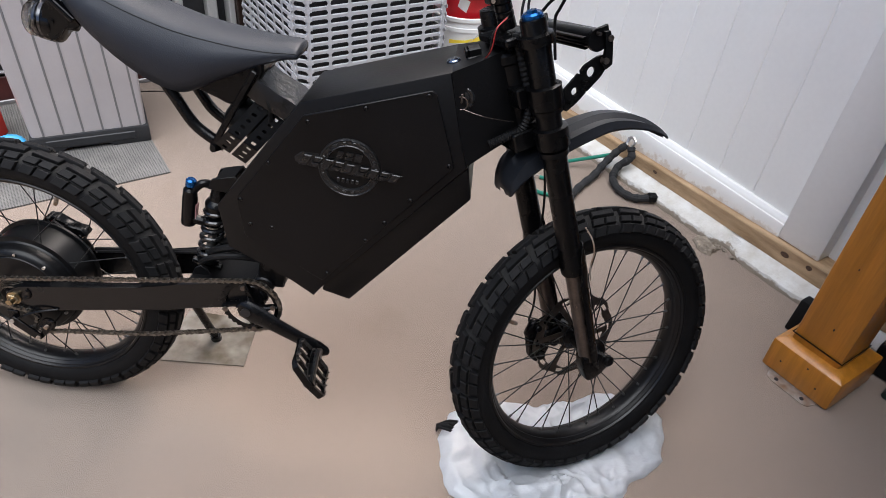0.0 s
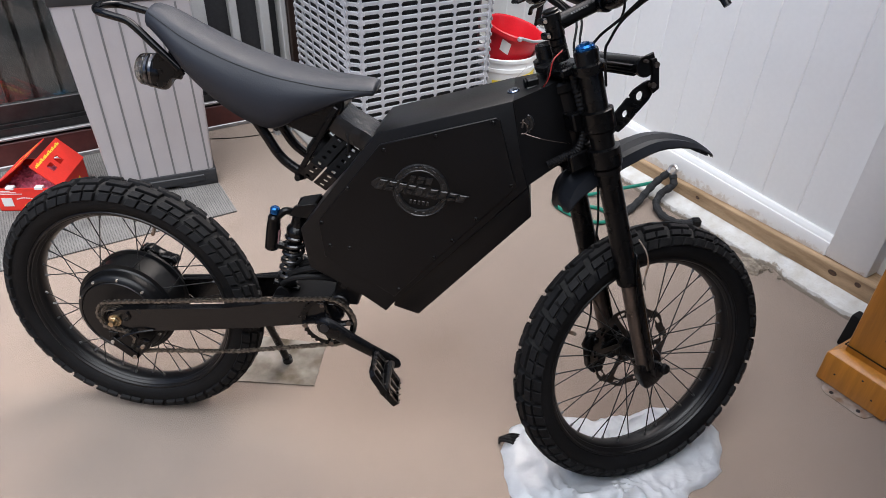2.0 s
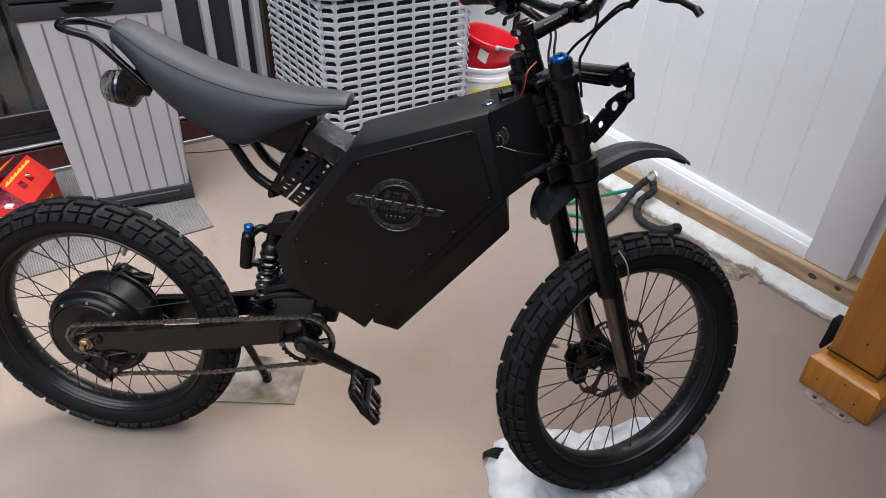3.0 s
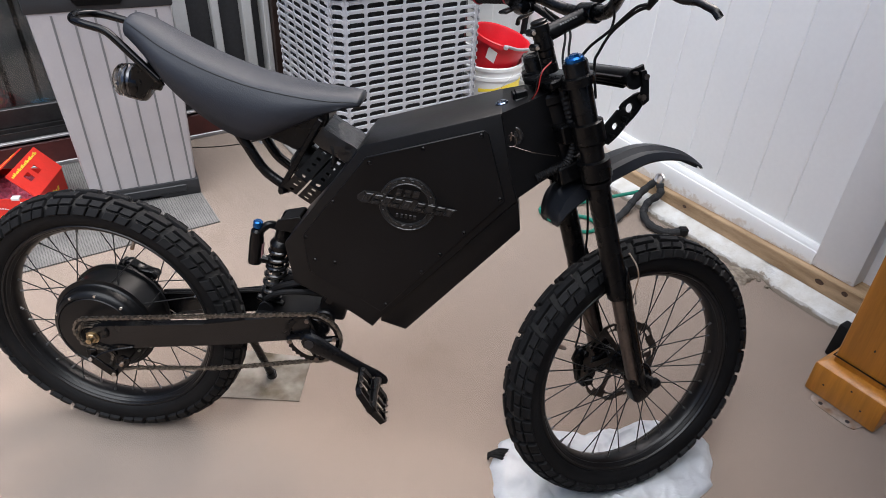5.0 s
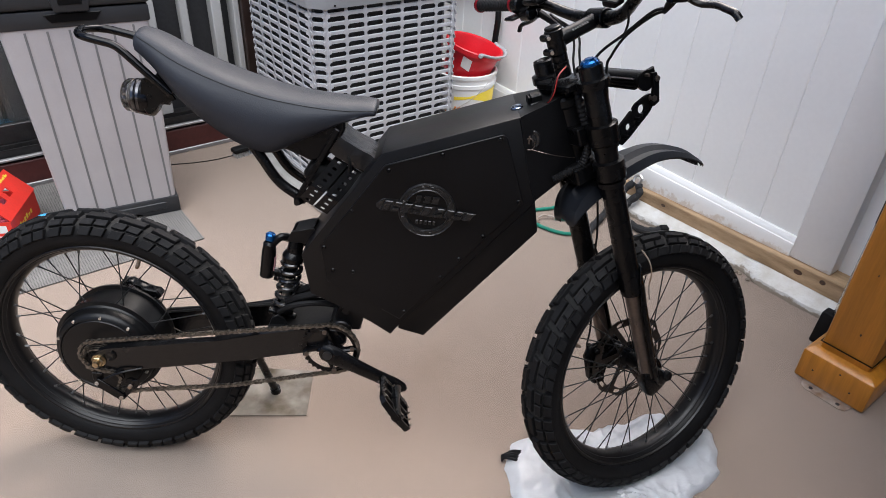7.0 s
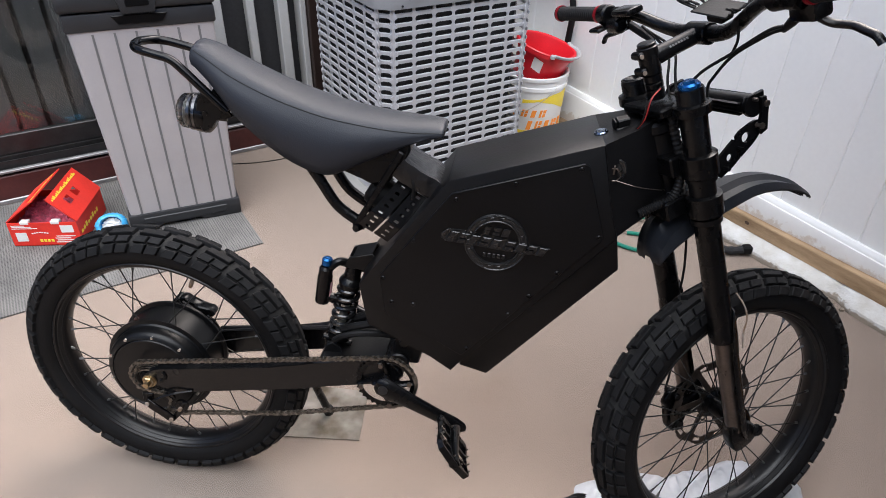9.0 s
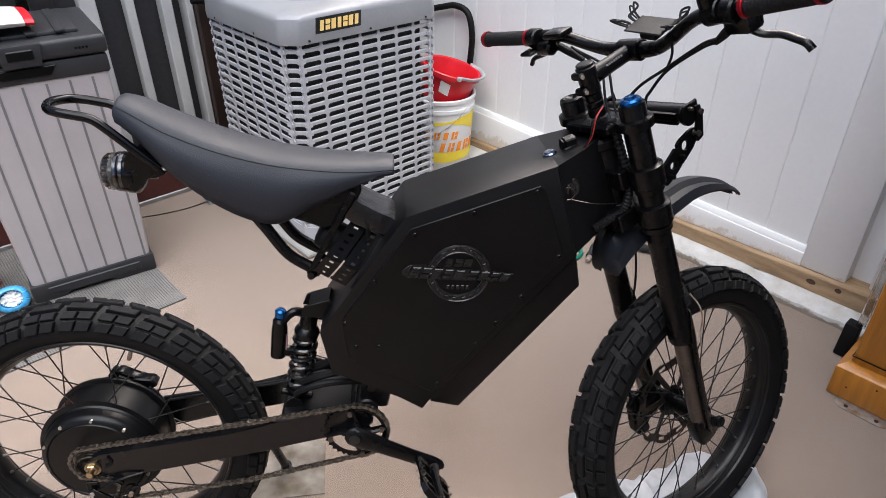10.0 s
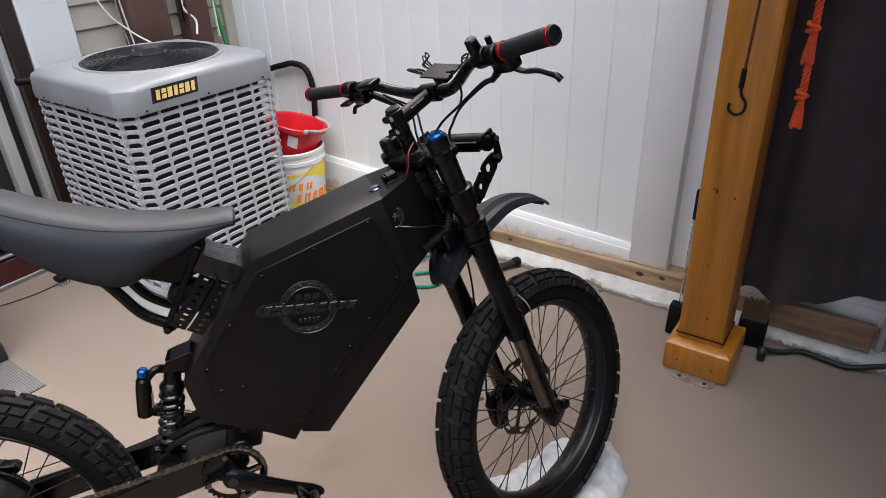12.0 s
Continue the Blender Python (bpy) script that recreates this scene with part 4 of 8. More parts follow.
tube(bm, curve([(0.966, -0.042, 1.012), (0.946, -0.064, 0.990), (0.942, -0.058, 0.955), (0.928, -0.046, 0.935), (0.912, -0.040, 0.926), (0.903, -0.030, 0.926), (0.912, -0.018, 0.932)], 6), 0.0012, 6)
part("lead", bm, RUBBER, bike)

# tape-wrapped beam, controller cage and round siren behind the box
bm = bmesh.new()
BEAM = along((0.616, 0, 0.793), (0.538, 0, 0.845))
random.seed(7)
rings = []
for k in range(13):
    s = k / 12
    j = lambda: random.uniform(-0.0006, 0.0006)
    tuck = 0.0020 * math.sin(6.0 * s)
    rings.append([BEAM @ Vector((x + j() + (tuck if abs(x) > 0.012 else 0), y + j(), 0.093 * s)) for x, y in ((-0.019, -0.046), (-0.010, -0.0485), (0.010, -0.0485), (0.019, -0.046), (0.020, -0.015), (0.020, 0.015), (0.019, 0.046), (-0.019, 0.046), (-0.020, 0.015), (-0.020, -0.015))])
loft(bm, rings)
part("wrapped_beam", bm, TAPE, bike, "seat beam wrapped in black tape")
C0, C1 = Vector((0.545, 0, 0.872)), Vector((0.462, 0, 0.728))
CG = along(C0, C1)
for y in (-0.058, 0.050):
    bm = bmesh.new()
    box(bm, (-0.006, y, -0.004), (0.006, y + 0.007, 0.172), CG, bevel=0.002)
    part("cage_bar", bm, FORKBLACK, bike)
# two perforated straps: a flat slotted foot, then a bend back over the siren
def slotted(bm, quad, slots, thick):
    """A plate with a row of slots along its middle; quad runs low-left, low-right, high-right, high-left."""
    a, b, c, d = (Vector(v) for v in quad)
    n = (b - a).cross(d - a).normalized() * thick
    cuts = [0.0]
    for k in range(slots):
        mid = (k + 0.5) / slots
        cuts += [mid - 0.17 / slots, mid + 0.17 / slots]
    cuts.append(1.0)
    g = [[[bm.verts.new(a.lerp(b, u).lerp(d.lerp(c, u), v) + n * e) for u in (0, 0.36, 0.64, 1)] for v in cuts] for e in (0, 1)]
    rows = len(cuts) - 1
    for r in range(rows):
        for k in range(3):
            if k == 1 and r % 2:
                for (r0, k0), (r1, k1) in (((r, 1), (r, 2)), ((r, 2), (r + 1, 2)), ((r + 1, 2), (r + 1, 1)), ((r + 1, 1), (r, 1))):
                    bm.faces.new((g[0][r0][k0], g[0][r1][k1], g[1][r1][k1], g[1][r0][k0]))
                continue
            bm.faces.new((g[0][r][k], g[0][r][k + 1], g[0][r + 1][k + 1], g[0][r + 1][k]))
            bm.faces.new((g[1][r][k], g[1][r + 1][k], g[1][r + 1][k + 1], g[1][r][k + 1]))
    for r in range(rows):
        for k in (0, 3):
            bm.faces.new((g[0][r][k], g[0][r + 1][k], g[1][r + 1][k], g[1][r][k]))
    for k in range(3):
        for r in (0, rows):
            bm.faces.new((g[0][r][k], g[0][r][k + 1], g[1][r][k + 1], g[1][r][k]))


UP, OVER = Vector((0.66, 0.0, 0.75)), Vector((0.85, 0.0, -0.53))
for d in (0.0, 0.0335):
    foot_at = Vector((0.468, -0.060, 0.735)) + OVER * d
    wide = OVER * 0.0300
    knee = foot_at + UP * 0.036
    head = knee + UP * 0.068 + Vector((0, 0.030, 0))
    bm = bmesh.new()
    slotted(bm, (foot_at, foot_at + wide, knee + wide, knee), 3, 0.0016)
    slotted(bm, (knee, knee + wide, head + wide, head), 5, 0.0016)
    box(bm, (0, 0, -0.0016), (wide.length, 0.008, 0), Matrix(((OVER.x, 0, UP.x, foot_at.x), (0, 1, 0, foot_at.y), (OVER.z, 0, UP.z, foot_at.z), (0, 0, 0, 1))))
    part("perforated_strap", bm, ARMBLACK, bike, "perforated black metal strap", smooth=False)
band = along((0.486, -0.006, 0.772), (0.570, -0.006, 0.718))
bm = bmesh.new()
lathe(bm, [(0.020, -0.030), (0.029, -0.026), (0.031, -0.016), (0.031, 0.040), (0.026, 0.050), (0.0, 0.052)], 28, band @ pose(-0.006, 0.010, 0.016))
part("siren", bm, RUBBER, bike, "round black siren body")
for k in range(4):
    bm = bmesh.new()
    y = -0.035 + 0.016 * k
    tube(bm, curve([(0.548, y, 0.848), (0.566, y * 1.3, 0.815), (0.564, y, 0.780), (0.548 - 0.01 * k, y, 0.758)], 6), 0.0042, 8)
    part("wire", bm, RUBBER, bike)
# seat tubes
for y, dx, dz in ((-0.042, 0.0, 0.0), (0.042, 0.0, 0.0)):
    bm = bmesh.new()
    tube(bm, curve([(0.36, y, 0.86), (0.391, y, 0.813), (0.420, y, 0.765), (0.445, y, 0.742), (0.478, y, 0.722)], 6), 0.0105, 12)
    part("seat_tube", bm, FORKBLACK, bike)
    bm = bmesh.new()
    tube(bm, [(0.395, y * 0.8, 0.845), (0.47, y * 0.8, 0.856), (0.552, y * 0.8, 0.872)], 0.009, 10)
    part("seat_rail", bm, FORKBLACK, bike)
    bm = bmesh.new()
    rod(bm, (0.462, y * 1.5, 0.724), (0.475, y * 0.6, 0.718), 0.007, seg=8)
    part("seat_bolt", bm, FORKBLACK, bike)
bm = bmesh.new()
prism(bm, [(0.40, 0.842), (0.455, 0.824), (0.490, 0.806), (0.520, 0.812), (0.540, 0.838), (0.560, 0.872), (0.560, 0.890), (0.44, 0.87)], -0.046, 0.046, bevel=0.004)
part("seat_pan", bm, FORKBLACK, bike)

# banana seat: sections of rear-to-front stations
STATIONS = [  # x, top z, crease z, bottom z, top half width, crease half width, bottom half width
    (0.176, 1.026, 1.018, 0.998, 0.037, 0.053, 0.042),
    (0.184, 1.034, 1.024, 0.992, 0.039, 0.055, 0.046),
    (0.212, 1.024, 1.008, 0.966, 0.048, 0.066, 0.053),
    (0.250, 1.003, 0.985, 0.917, 0.057, 0.075, 0.058),
    (0.300, 0.979, 0.963, 0.873, 0.064, 0.082, 0.060),
    (0.350, 0.959, 0.945, 0.840, 0.068, 0.085, 0.060),
    (0.395, 0.945, 0.932, 0.822, 0.068, 0.086, 0.058),
    (0.425, 0.937, 0.925, 0.823, 0.067, 0.085, 0.056),
    (0.470, 0.929, 0.917, 0.845, 0.063, 0.082, 0.056),
    (0.520, 0.923, 0.910, 0.868, 0.059, 0.077, 0.058),
    (0.565, 0.920, 0.906, 0.887, 0.053, 0.069, 0.058),
    (0.598, 0.919, 0.906, 0.896, 0.046, 0.061, 0.055),
    (0.613, 0.917, 0.907, 0.898, 0.045, 0.060, 0.054),
    (0.617, 0.915, 0.906, 0.899, 0.043, 0.057, 0.052)]
bm = bmesh.new()
rings = []
STATIONS = [(x, zt, zt - 0.80 * (zt - zc), zb, wt * 0.68, wc * 0.68, min(wb, wc * 0.70)) for x, zt, zc, zb, wt, wc, wb in STATIONS]
for x, zt, zc, zb, wt, wc, wb in STATIONS:
    ring = []
    full = min(1.0, (zc - zb) / 0.08)
    for s in (1, -1):
        half = [(0.0, zt + 0.004), (wt * 0.5, zt + 0.003), (wt, zt - 0.001), (wc * 0.95, zt * 0.40 + zc * 0.60), (wc, zc), (wc * (1.0 + 0.13 * full), zc - (zc - zb) * 0.14), (wc * (0.68 + 0.34 * full) + wb * 0.3, zc - (zc - zb) * 0.4), (wc * (0.25 + 0.19 * full) + wb * 0.7, zc - (zc - zb) * 0.75), (wb, zb + 0.004), (wb * 0.85, zb)]
        if s < 0:
            half = half[:0:-1]
        ring += [(x, s * w, z) for w, z in half]
    rings.append(ring)
# smooth the stations lengthwise
fine = []
for i in range(len(rings[0])):
    fine.append(curve([r[i] for r in rings], 3))
loft(bm, [[fine[i][k] for i in range(len(fine))] for k in range(len(fine[0]))])
seat = part("seat", bm, VINYL, bike, "long charcoal vinyl banana seat", angle=60)
for s in (1, -1):
    bm = bmesh.new()
    tube(bm, curve([(x, s * (wc + 0.0005), zc) for x, zt, zc, zb, wt, wc, wb in STATIONS[1:]], 4), 0.0007, 6)
    part("seam", bm, RUBBER, seat)

# grab rail, tail lamp
bm = bmesh.new()
tube(bm, curve([(0.235, -0.045, 0.925), (0.195, -0.046, 0.964), (0.158, -0.046, 1.000), (0.142, -0.046, 1.011), (0.122, -0.046, 1.016), (0.098, -0.045, 1.021), (0.081, -0.037, 1.024), (0.071, -0.021, 1.026), (0.067, 0.0, 1.027), (0.071, 0.021, 1.026), (0.081, 0.037, 1.024), (0.098, 0.045, 1.021), (0.122, 0.046, 1.016), (0.142, 0.046, 1.011), (0.158, 0.046, 1.000), (0.195, 0.046, 0.964), (0.235, 0.045, 0.925)], 4), 0.0076, 12)
part("grab_rail", bm, GLOSS, bike, "glossy black looped grab rail")
for y in (-0.034, 0.030):
    bm = bmesh.new()
    prism(bm, [(0.176, 0.940), (0.190, 0.955), (0.226, 0.932), (0.238, 0.912), (0.224, 0.906), (0.207, 0.905), (0.198, 0.890), (0.180, 0.880), (0.168, 0.905)], y, y + 0.004, bevel=0.001)
    bracket = part("lamp_bracket", bm, FORKBLACK, bike)
    bm = bmesh.new()
    rod(bm, (0.188, y - 0.003, 0.915), (0.188, y + 0.006, 0.915), 0.0048, seg=8)
    part("bracket_screw", bm, FORKBLACK, bracket)
TL = axis((0.204, 0, 0.9045), (0.128, 0, 0.9085)) @ Matrix.Diagonal((0.93, 0.93, 0.84, 1))
bm = bmesh.new()
lathe(bm, [(0.010, -0.012), (0.013, -0.010), (0.013, 0.014), (0.030, 0.018), (0.0385, 0.026), (0.0395, 0.034), (0.0385, 0.044), (0.034, 0.047), (0.0, 0.047)], 36, TL)
lamp = part("tail_lamp", bm, GLOSS, bike, "round tail lamp with clear fluted lens")
bm = bmesh.new()
lathe(bm, [(0.0340, 0.045), (0.0372, 0.046), (0.0376, 0.052), (0.0352, 0.056), (0.0366, 0.058), (0.0362, 0.064), (0.0335, 0.066)], 36, TL, closed=False)
part("lamp_bezel", bm, material("lamp_chrome", (0.10, 0.10, 0.105), 0.22, 1.0, var=0.3, scale=60), lamp, "chrome bezel")
bm = bmesh.new()
rings = []
for rad, h in ((0.0330, 0.064), (0.0338, 0.072), (0.0325, 0.084), (0.0290, 0.089), (0.0120, 0.091)):
    rings.append([TL @ Vector((rad * (1 + 0.030 * (h < 0.087) * math.cos(18 * a)) * math.cos(a), rad * (1 + 0.030 * (h < 0.087) * math.cos(18 * a)) * math.sin(a), h)) for a in (2 * math.pi * j / 108 for j in range(108))])
loft(bm, rings)
lens = part("lamp_lens", bm, LENS, lamp, "smoked fluted lens", angle=60)
lens.visible_shadow = False
bm = bmesh.new()
lathe(bm, [(0.031, 0.064), (0.026, 0.074), (0.012, 0.080), (0.0, 0.081)], 16, TL)
part("lamp_reflector", bm, AMBER, lamp)

# cranks, chainring, chain, derailleur, pedal
BB = (0.521, 0.391)
ring_m = pose(BB[0] + 0.002, -0.097, BB[1] + 0.006, 90, 0, 0)
bm = bmesh.new()
teeth = 32
prof = []
for k in range(teeth * 2):
    a = 2 * math.pi * k / (teeth * 2)
    prof.append((0.0635 if k % 2 else 0.0585, a))
o0 = [bm.verts.new(ring_m @ Vector((r * math.cos(a), r * math.sin(a), -0.0012))) for r, a in prof]
o1 = [bm.verts.new(ring_m @ Vector((r * math.cos(a), r * math.sin(a), 0.0012))) for r, a in prof]
i0 = [bm.verts.new(ring_m @ Vector((0.051 * math.cos(a), 0.051 * math.sin(a), -0.0012))) for r, a in prof]
i1 = [bm.verts.new(ring_m @ Vector((0.051 * math.cos(a), 0.051 * math.sin(a), 0.0012))) for r, a in prof]
k2 = len(prof)
for k in range(k2):
    j = (k + 1) % k2
    for f in ((o0[k], o0[j], o1[j], o1[k]), (i0[k], i1[k], i1[j], i0[j]), (o1[k], o1[j], i1[j], i1[k]), (o0[k], i0[k], i0[j], o0[j])):
        bm.faces.new(f)
chainring = part("chainring", bm, FORKBLACK, bike, smooth=False)
bm = bmesh.new()
rod(bm, (BB[0], 0.075, BB[1] + 0.006), (BB[0], -0.116, BB[1] + 0.006), 0.018, seg=24, bevel=0.003)
for k in range(4):
    arm = ring_m @ pose(0, 0, 0, 0, 0, 90 * k + 10) @ pose(0, 0, 0, 90, 0, 0)
    prism(bm, [(0.004, 0.002), (0.060, 0.001), (0.060, 0.007), (0.030, 0.010), (0.004, 0.013)], -0.008, 0.008, arm, bevel=0.003)
    prism(bm, [(0.004, 0.002), (0.030, 0.002), (0.024, 0.010), (0.004, 0.013)], -0.0145, 0.0145, arm, bevel=0.004)
CR0, CR1 = Vector((BB[0], -0.112, BB[1] + 0.006)), Vector((0.674, -0.118, 0.321))
rings = []
cm = axis(CR0, CR1)
L = (CR1 - CR0).length
for s, w, t in ((-0.10, 0.012, 0.006), (-0.04, 0.022, 0.010), (0.1, 0.023, 0.011), (0.35, 0.0180, 0.010), (0.7, 0.0155, 0.009), (0.95, 0.0165, 0.009), (1.06, 0.013, 0.008), (1.11, 0.005, 0.004)):
    ring = []
    side = cm.to_3x3().inverted() @ Vector((0, -1, 0))
    u = Vector((side.x, side.y, 0)).normalized()
    v = Vector((-u.y, u.x, 0))
    for k in range(12):
        a = 2 * math.pi * k / 12
        ring.append(cm @ (u * (t * math.cos(a)) + v * (w * math.sin(a)) + Vector((0, 0, L * s))))
    rings.append(ring)
loft(bm, rings)
crank = part("crank_arm", bm, FORKBLACK, bike, "black crank arm")
for k in range(4):
    a = radians(90 * k + 10)
    bm = bmesh.new()
    rod(bm, (0.05 * math.cos(a), 0.05 * math.sin(a), 0.008), (0.05 * math.cos(a), 0.05 * math.sin(a), 0.013), 0.005, seg=10, m=ring_m)
    part("chainring_bolt", bm, STANCHION, crank)
bm = bmesh.new()
rod(bm, CR0 + Vector((0, -0.008, 0)), CR0 + Vector((0, -0.012, 0)), 0.010, seg=16)
part("crank_bolt", bm, BLACKWIRE, crank)
# platform pedal: an open cage on its spindle, with grip pins
PED = Matrix(((0.570, 0.0, 0.822, 0.671), (0.0, 1.0, 0.0, -0.187), (-0.822, 0.0, 0.570, 0.331), (0, 0, 0, 1))) @ pose(0, 0, 0, -9, 0, 0)
CU = (-0.052, -0.043, -0.014, 0.014, 0.043, 0.052)
CV = (-0.052, -0.044, -0.022, -0.015, 0.007, 0.014, 0.036, 0.048)
bm = bmesh.new()
cage = []
for n in (-0.0062, 0.0062):
    sheet = []
    for i, u in enumerate(CU):
        line = []
        for j, v in enumerate(CV):
            uu, vv = u, v
            if i in (0, 5):
                vv = v * (0.62 if v < 0 else 0.80)
                uu = u * (1.0 if n < 0 else 0.97)
            if i in (1, 4):
                vv = v * (0.90 if v < 0 else 0.95)
            bow = 0.003 * (1 - (v / 0.05) ** 2)
            line.append(bm.verts.new(PED @ Vector((uu, vv, n * (0.65 if i in (0, 5) else 1.0) - (bow if n > 0 else -bow)))))
        sheet.append(line)
    cage.append(sheet)
hole = lambda i, j: i in (1, 3) and j in (1, 3, 5)
for i in range(len(CU) - 1):
    for j in range(len(CV) - 1):
        if hole(i, j):
            for (a, b), (c, d) in (((i, j), (i + 1, j)), ((i + 1, j), (i + 1, j + 1)), ((i + 1, j + 1), (i, j + 1)), ((i, j + 1), (i, j))):
                bm.faces.new((cage[0][a][b], cage[0][c][d], cage[1][c][d], cage[1][a][b]))
            continue
        bm.faces.new([cage[0][a][b] for a, b in ((i, j), (i, j + 1), (i + 1, j + 1), (i + 1, j))])
        bm.faces.new([cage[1][a][b] for a, b in ((i, j), (i + 1, j), (i + 1, j + 1), (i, j + 1))])
edge = [(i, 0) for i in range(6)] + [(5, j) for j in range(1, 8)] + [(i, 7) for i in range(4, -1, -1)] + [(0, j) for j in range(6, 0, -1)]
for (a, b), (c, d) in zip(edge, edge[1:] + edge[:1]):
    bm.faces.new((cage[0][a][b], cage[0][c][d], cage[1][c][d], cage[1][a][b]))
bmesh.ops.recalc_face_normals(bm, faces=bm.faces)
rod(bm, (0, 0.050, 0), (0, -0.050, 0), 0.0125, 0.0105, seg=14, m=PED)
pedal = part("pedal", bm, FORKBLACK, bike, "black platform pedal with cut-outs", smooth=False)
bm = bmesh.new()
rod(bm, (0.673, -0.108, 0.320), (0.672, -0.150, 0.325), 0.0085, seg=12)
part("spindle", bm, STANCHION, pedal)
bm = bmesh.new()
for u in (-0.046, 0.046):
    for v in (-0.030, -0.010, 0.012, 0.032):
        rod(bm, (u, v, -0.009), (u, v, 0.009), 0.0017, seg=6, m=PED)
for u in (-0.012, 0.012):
    for v in (-0.044, 0.043):
        rod(bm, (u, v, -0.011), (u, v, 0.011), 0.0017, seg=6, m=PED)
tagged(part("pedal_pins", bm, STANCHION, pedal), kind="stuff")
bm = bmesh.new()
CL0, CL1 = Vector((BB[0], 0.08, BB[1] + 0.01)), Vector((0.36, 0.11, 0.455))
tube(bm, [CL0, CL0 * 0.5 + CL1 * 0.5, CL1], [0.014, 0.011, 0.012], 12)
part("crank_arm", bm, FORKBLACK, bike)
# chain along its two runs
path = []
for k in range(13):
    a = radians(205 - 115 * k / 12)
    path.append(Vector((0.008 + 0.036 * math.cos(a), -0.095, 0.352 + 0.036 * math.sin(a))))
for k in range(22):
    a = radians(88 - 178 * k / 21)
    path.append(Vector((BB[0] + 0.002 + 0.062 * math.cos(a), -0.097, BB[1] + 0.006 + 0.062 * math.sin(a))))
path += [Vector((0.30, -0.097, 0.286)), Vector((0.10, -0.096, 0.262)), Vector((0.055, -0.095, 0.252)), Vector((0.040, -0.095, 0.262)), Vector((0.045, -0.095, 0.276)), Vector((0.052, -0.095, 0.292)), Vector((0.04, -0.095, 0.305)), Vector((-0.015, -0.095, 0.318))]
step, links, carry = 0.0127, [], 0.0
pts = path + [path[0]]
for a, b in zip(pts, pts[1:]):
    d = (b - a).length
    s = carry
    while s < d:
        links.append((a + (b - a) * (s / d), (b - a).normalized()))
        s += step
    carry = s - d
bm = bmesh.new()
for k, (c, d) in enumerate(links):
    yy = Vector((0, 1, 0))
    up = d.cross(yy).normalized()
    lm = Matrix((( d.x, yy.x, up.x, c.x), (d.y, yy.y, up.y, c.y), (d.z, yy.z, up.z, c.z), (0, 0, 0, 1)))
    w = 0.0042 if k % 2 else 0.0030
    for s in (-1, 1):
        prism(bm, [(-0.0085, 0), (-0.0068, 0.0038), (-0.003, 0.0032), (0, 0.0024), (0.003, 0.0032), (0.0068, 0.0038), (0.0085, 0), (0.0068, -0.0038), (0.003, -0.0032), (0, -0.0024), (-0.003, -0.0032), (-0.0068, -0.0038)], s * w - 0.0005, s * w + 0.0005, lm)
    rod(bm, (-0.00635, -0.0046, 0), (-0.00635, 0.0046, 0), 0.0030, seg=6, m=lm)
part("chain", bm, CHAIN, bike, "rusty bicycle chain", smooth=False)
bm = bmesh.new()
for c, r in (((0.072, 0.276), 0.0150), ((0.046, 0.296), 0.0135)):
    lathe(bm, [(r * (1.0 if k % 2 else 0.86), -0.003 if k < 20 else 0.003) for k in (1, 21)], 14, pose(c[0], -0.094, c[1], 90, 0, 0))
prism(bm, [(-0.004, 0.290), (0.006, 0.296), (0.056, 0.254), (0.056, 0.240), (0.044, 0.238), (0.002, 0.272)], -0.108, -0.103, bevel=0.001)
prism(bm, [(0.044, 0.240), (0.056, 0.240), (0.092, 0.282), (0.090, 0.292), (0.078, 0.292)], -0.103, -0.099, bevel=0.001)
prism(bm, [(-0.010, 0.306), (0.014, 0.306), (0.012, 0.286), (0.000, 0.276), (-0.010, 0.284)], -0.100, -0.094, bevel=0.001)
tube(bm, curve([(0.004, -0.106, 0.284), (0.030, -0.104, 0.300), (0.062, -0.100, 0.312), (0.10, -0.092, 0.318)], 5), 0.0026, 6)
part("derailleur", bm, FORKBLACK, bike, "small black chain tensioner")
for c in ((0.050, 0.246), (0.002, 0.284), (0.074, 0.277)):
    bm = bmesh.new()
    rod(bm, (c[0], -0.104, c[1]), (c[0], -0.111, c[1]), 0.0046, seg=8)
    part("derailleur_bolt", bm, GALV, bike)
# kickstand to the floor on the far side
foot = BIKE.inverted() @ Vector((-0.548, 1.246, 0.010))
bm = bmesh.new()
tube(bm, [(0.270, 0.082, 0.345), (0.276, 0.10, 0.29), foot], 0.0105, 12)
rod(bm, foot + Vector((0, -0.004, 0.012)), foot + Vector((0, 0.002, -0.008)), 0.014, seg=12)
part("kickstand", bm, FORKBLACK, bike, "black tube kickstand")

# front wheel and inverted fork, turned to the left
front, FW = wheel("front_wheel", (0.021, -0.006, 0.005), STEER, 0.028, 0.034, 134, "front wheel with black rim and spokes")
bm = bmesh.new()
lathe(bm, [(0.010, -0.056), (0.018, -0.052), (0.030, -0.040), (0.032, -0.034), (0.022, -0.028), (0.020, 0.028), (0.032, 0.034), (0.030, 0.040), (0.020, 0.052), (0.010, 0.056)], 28, FW @ pose(0, 0, 0, -90, 0, 0))
part("hub", bm, FORKBLACK, front)
bm = bmesh.new()
dm = FW @ pose(0, 0, 0, -90, 0, 0) @ Matrix.Translation((0, 0, 0.043)) @ Matrix.Diagonal((1.04, 1.04, 1, 1))
n = 60
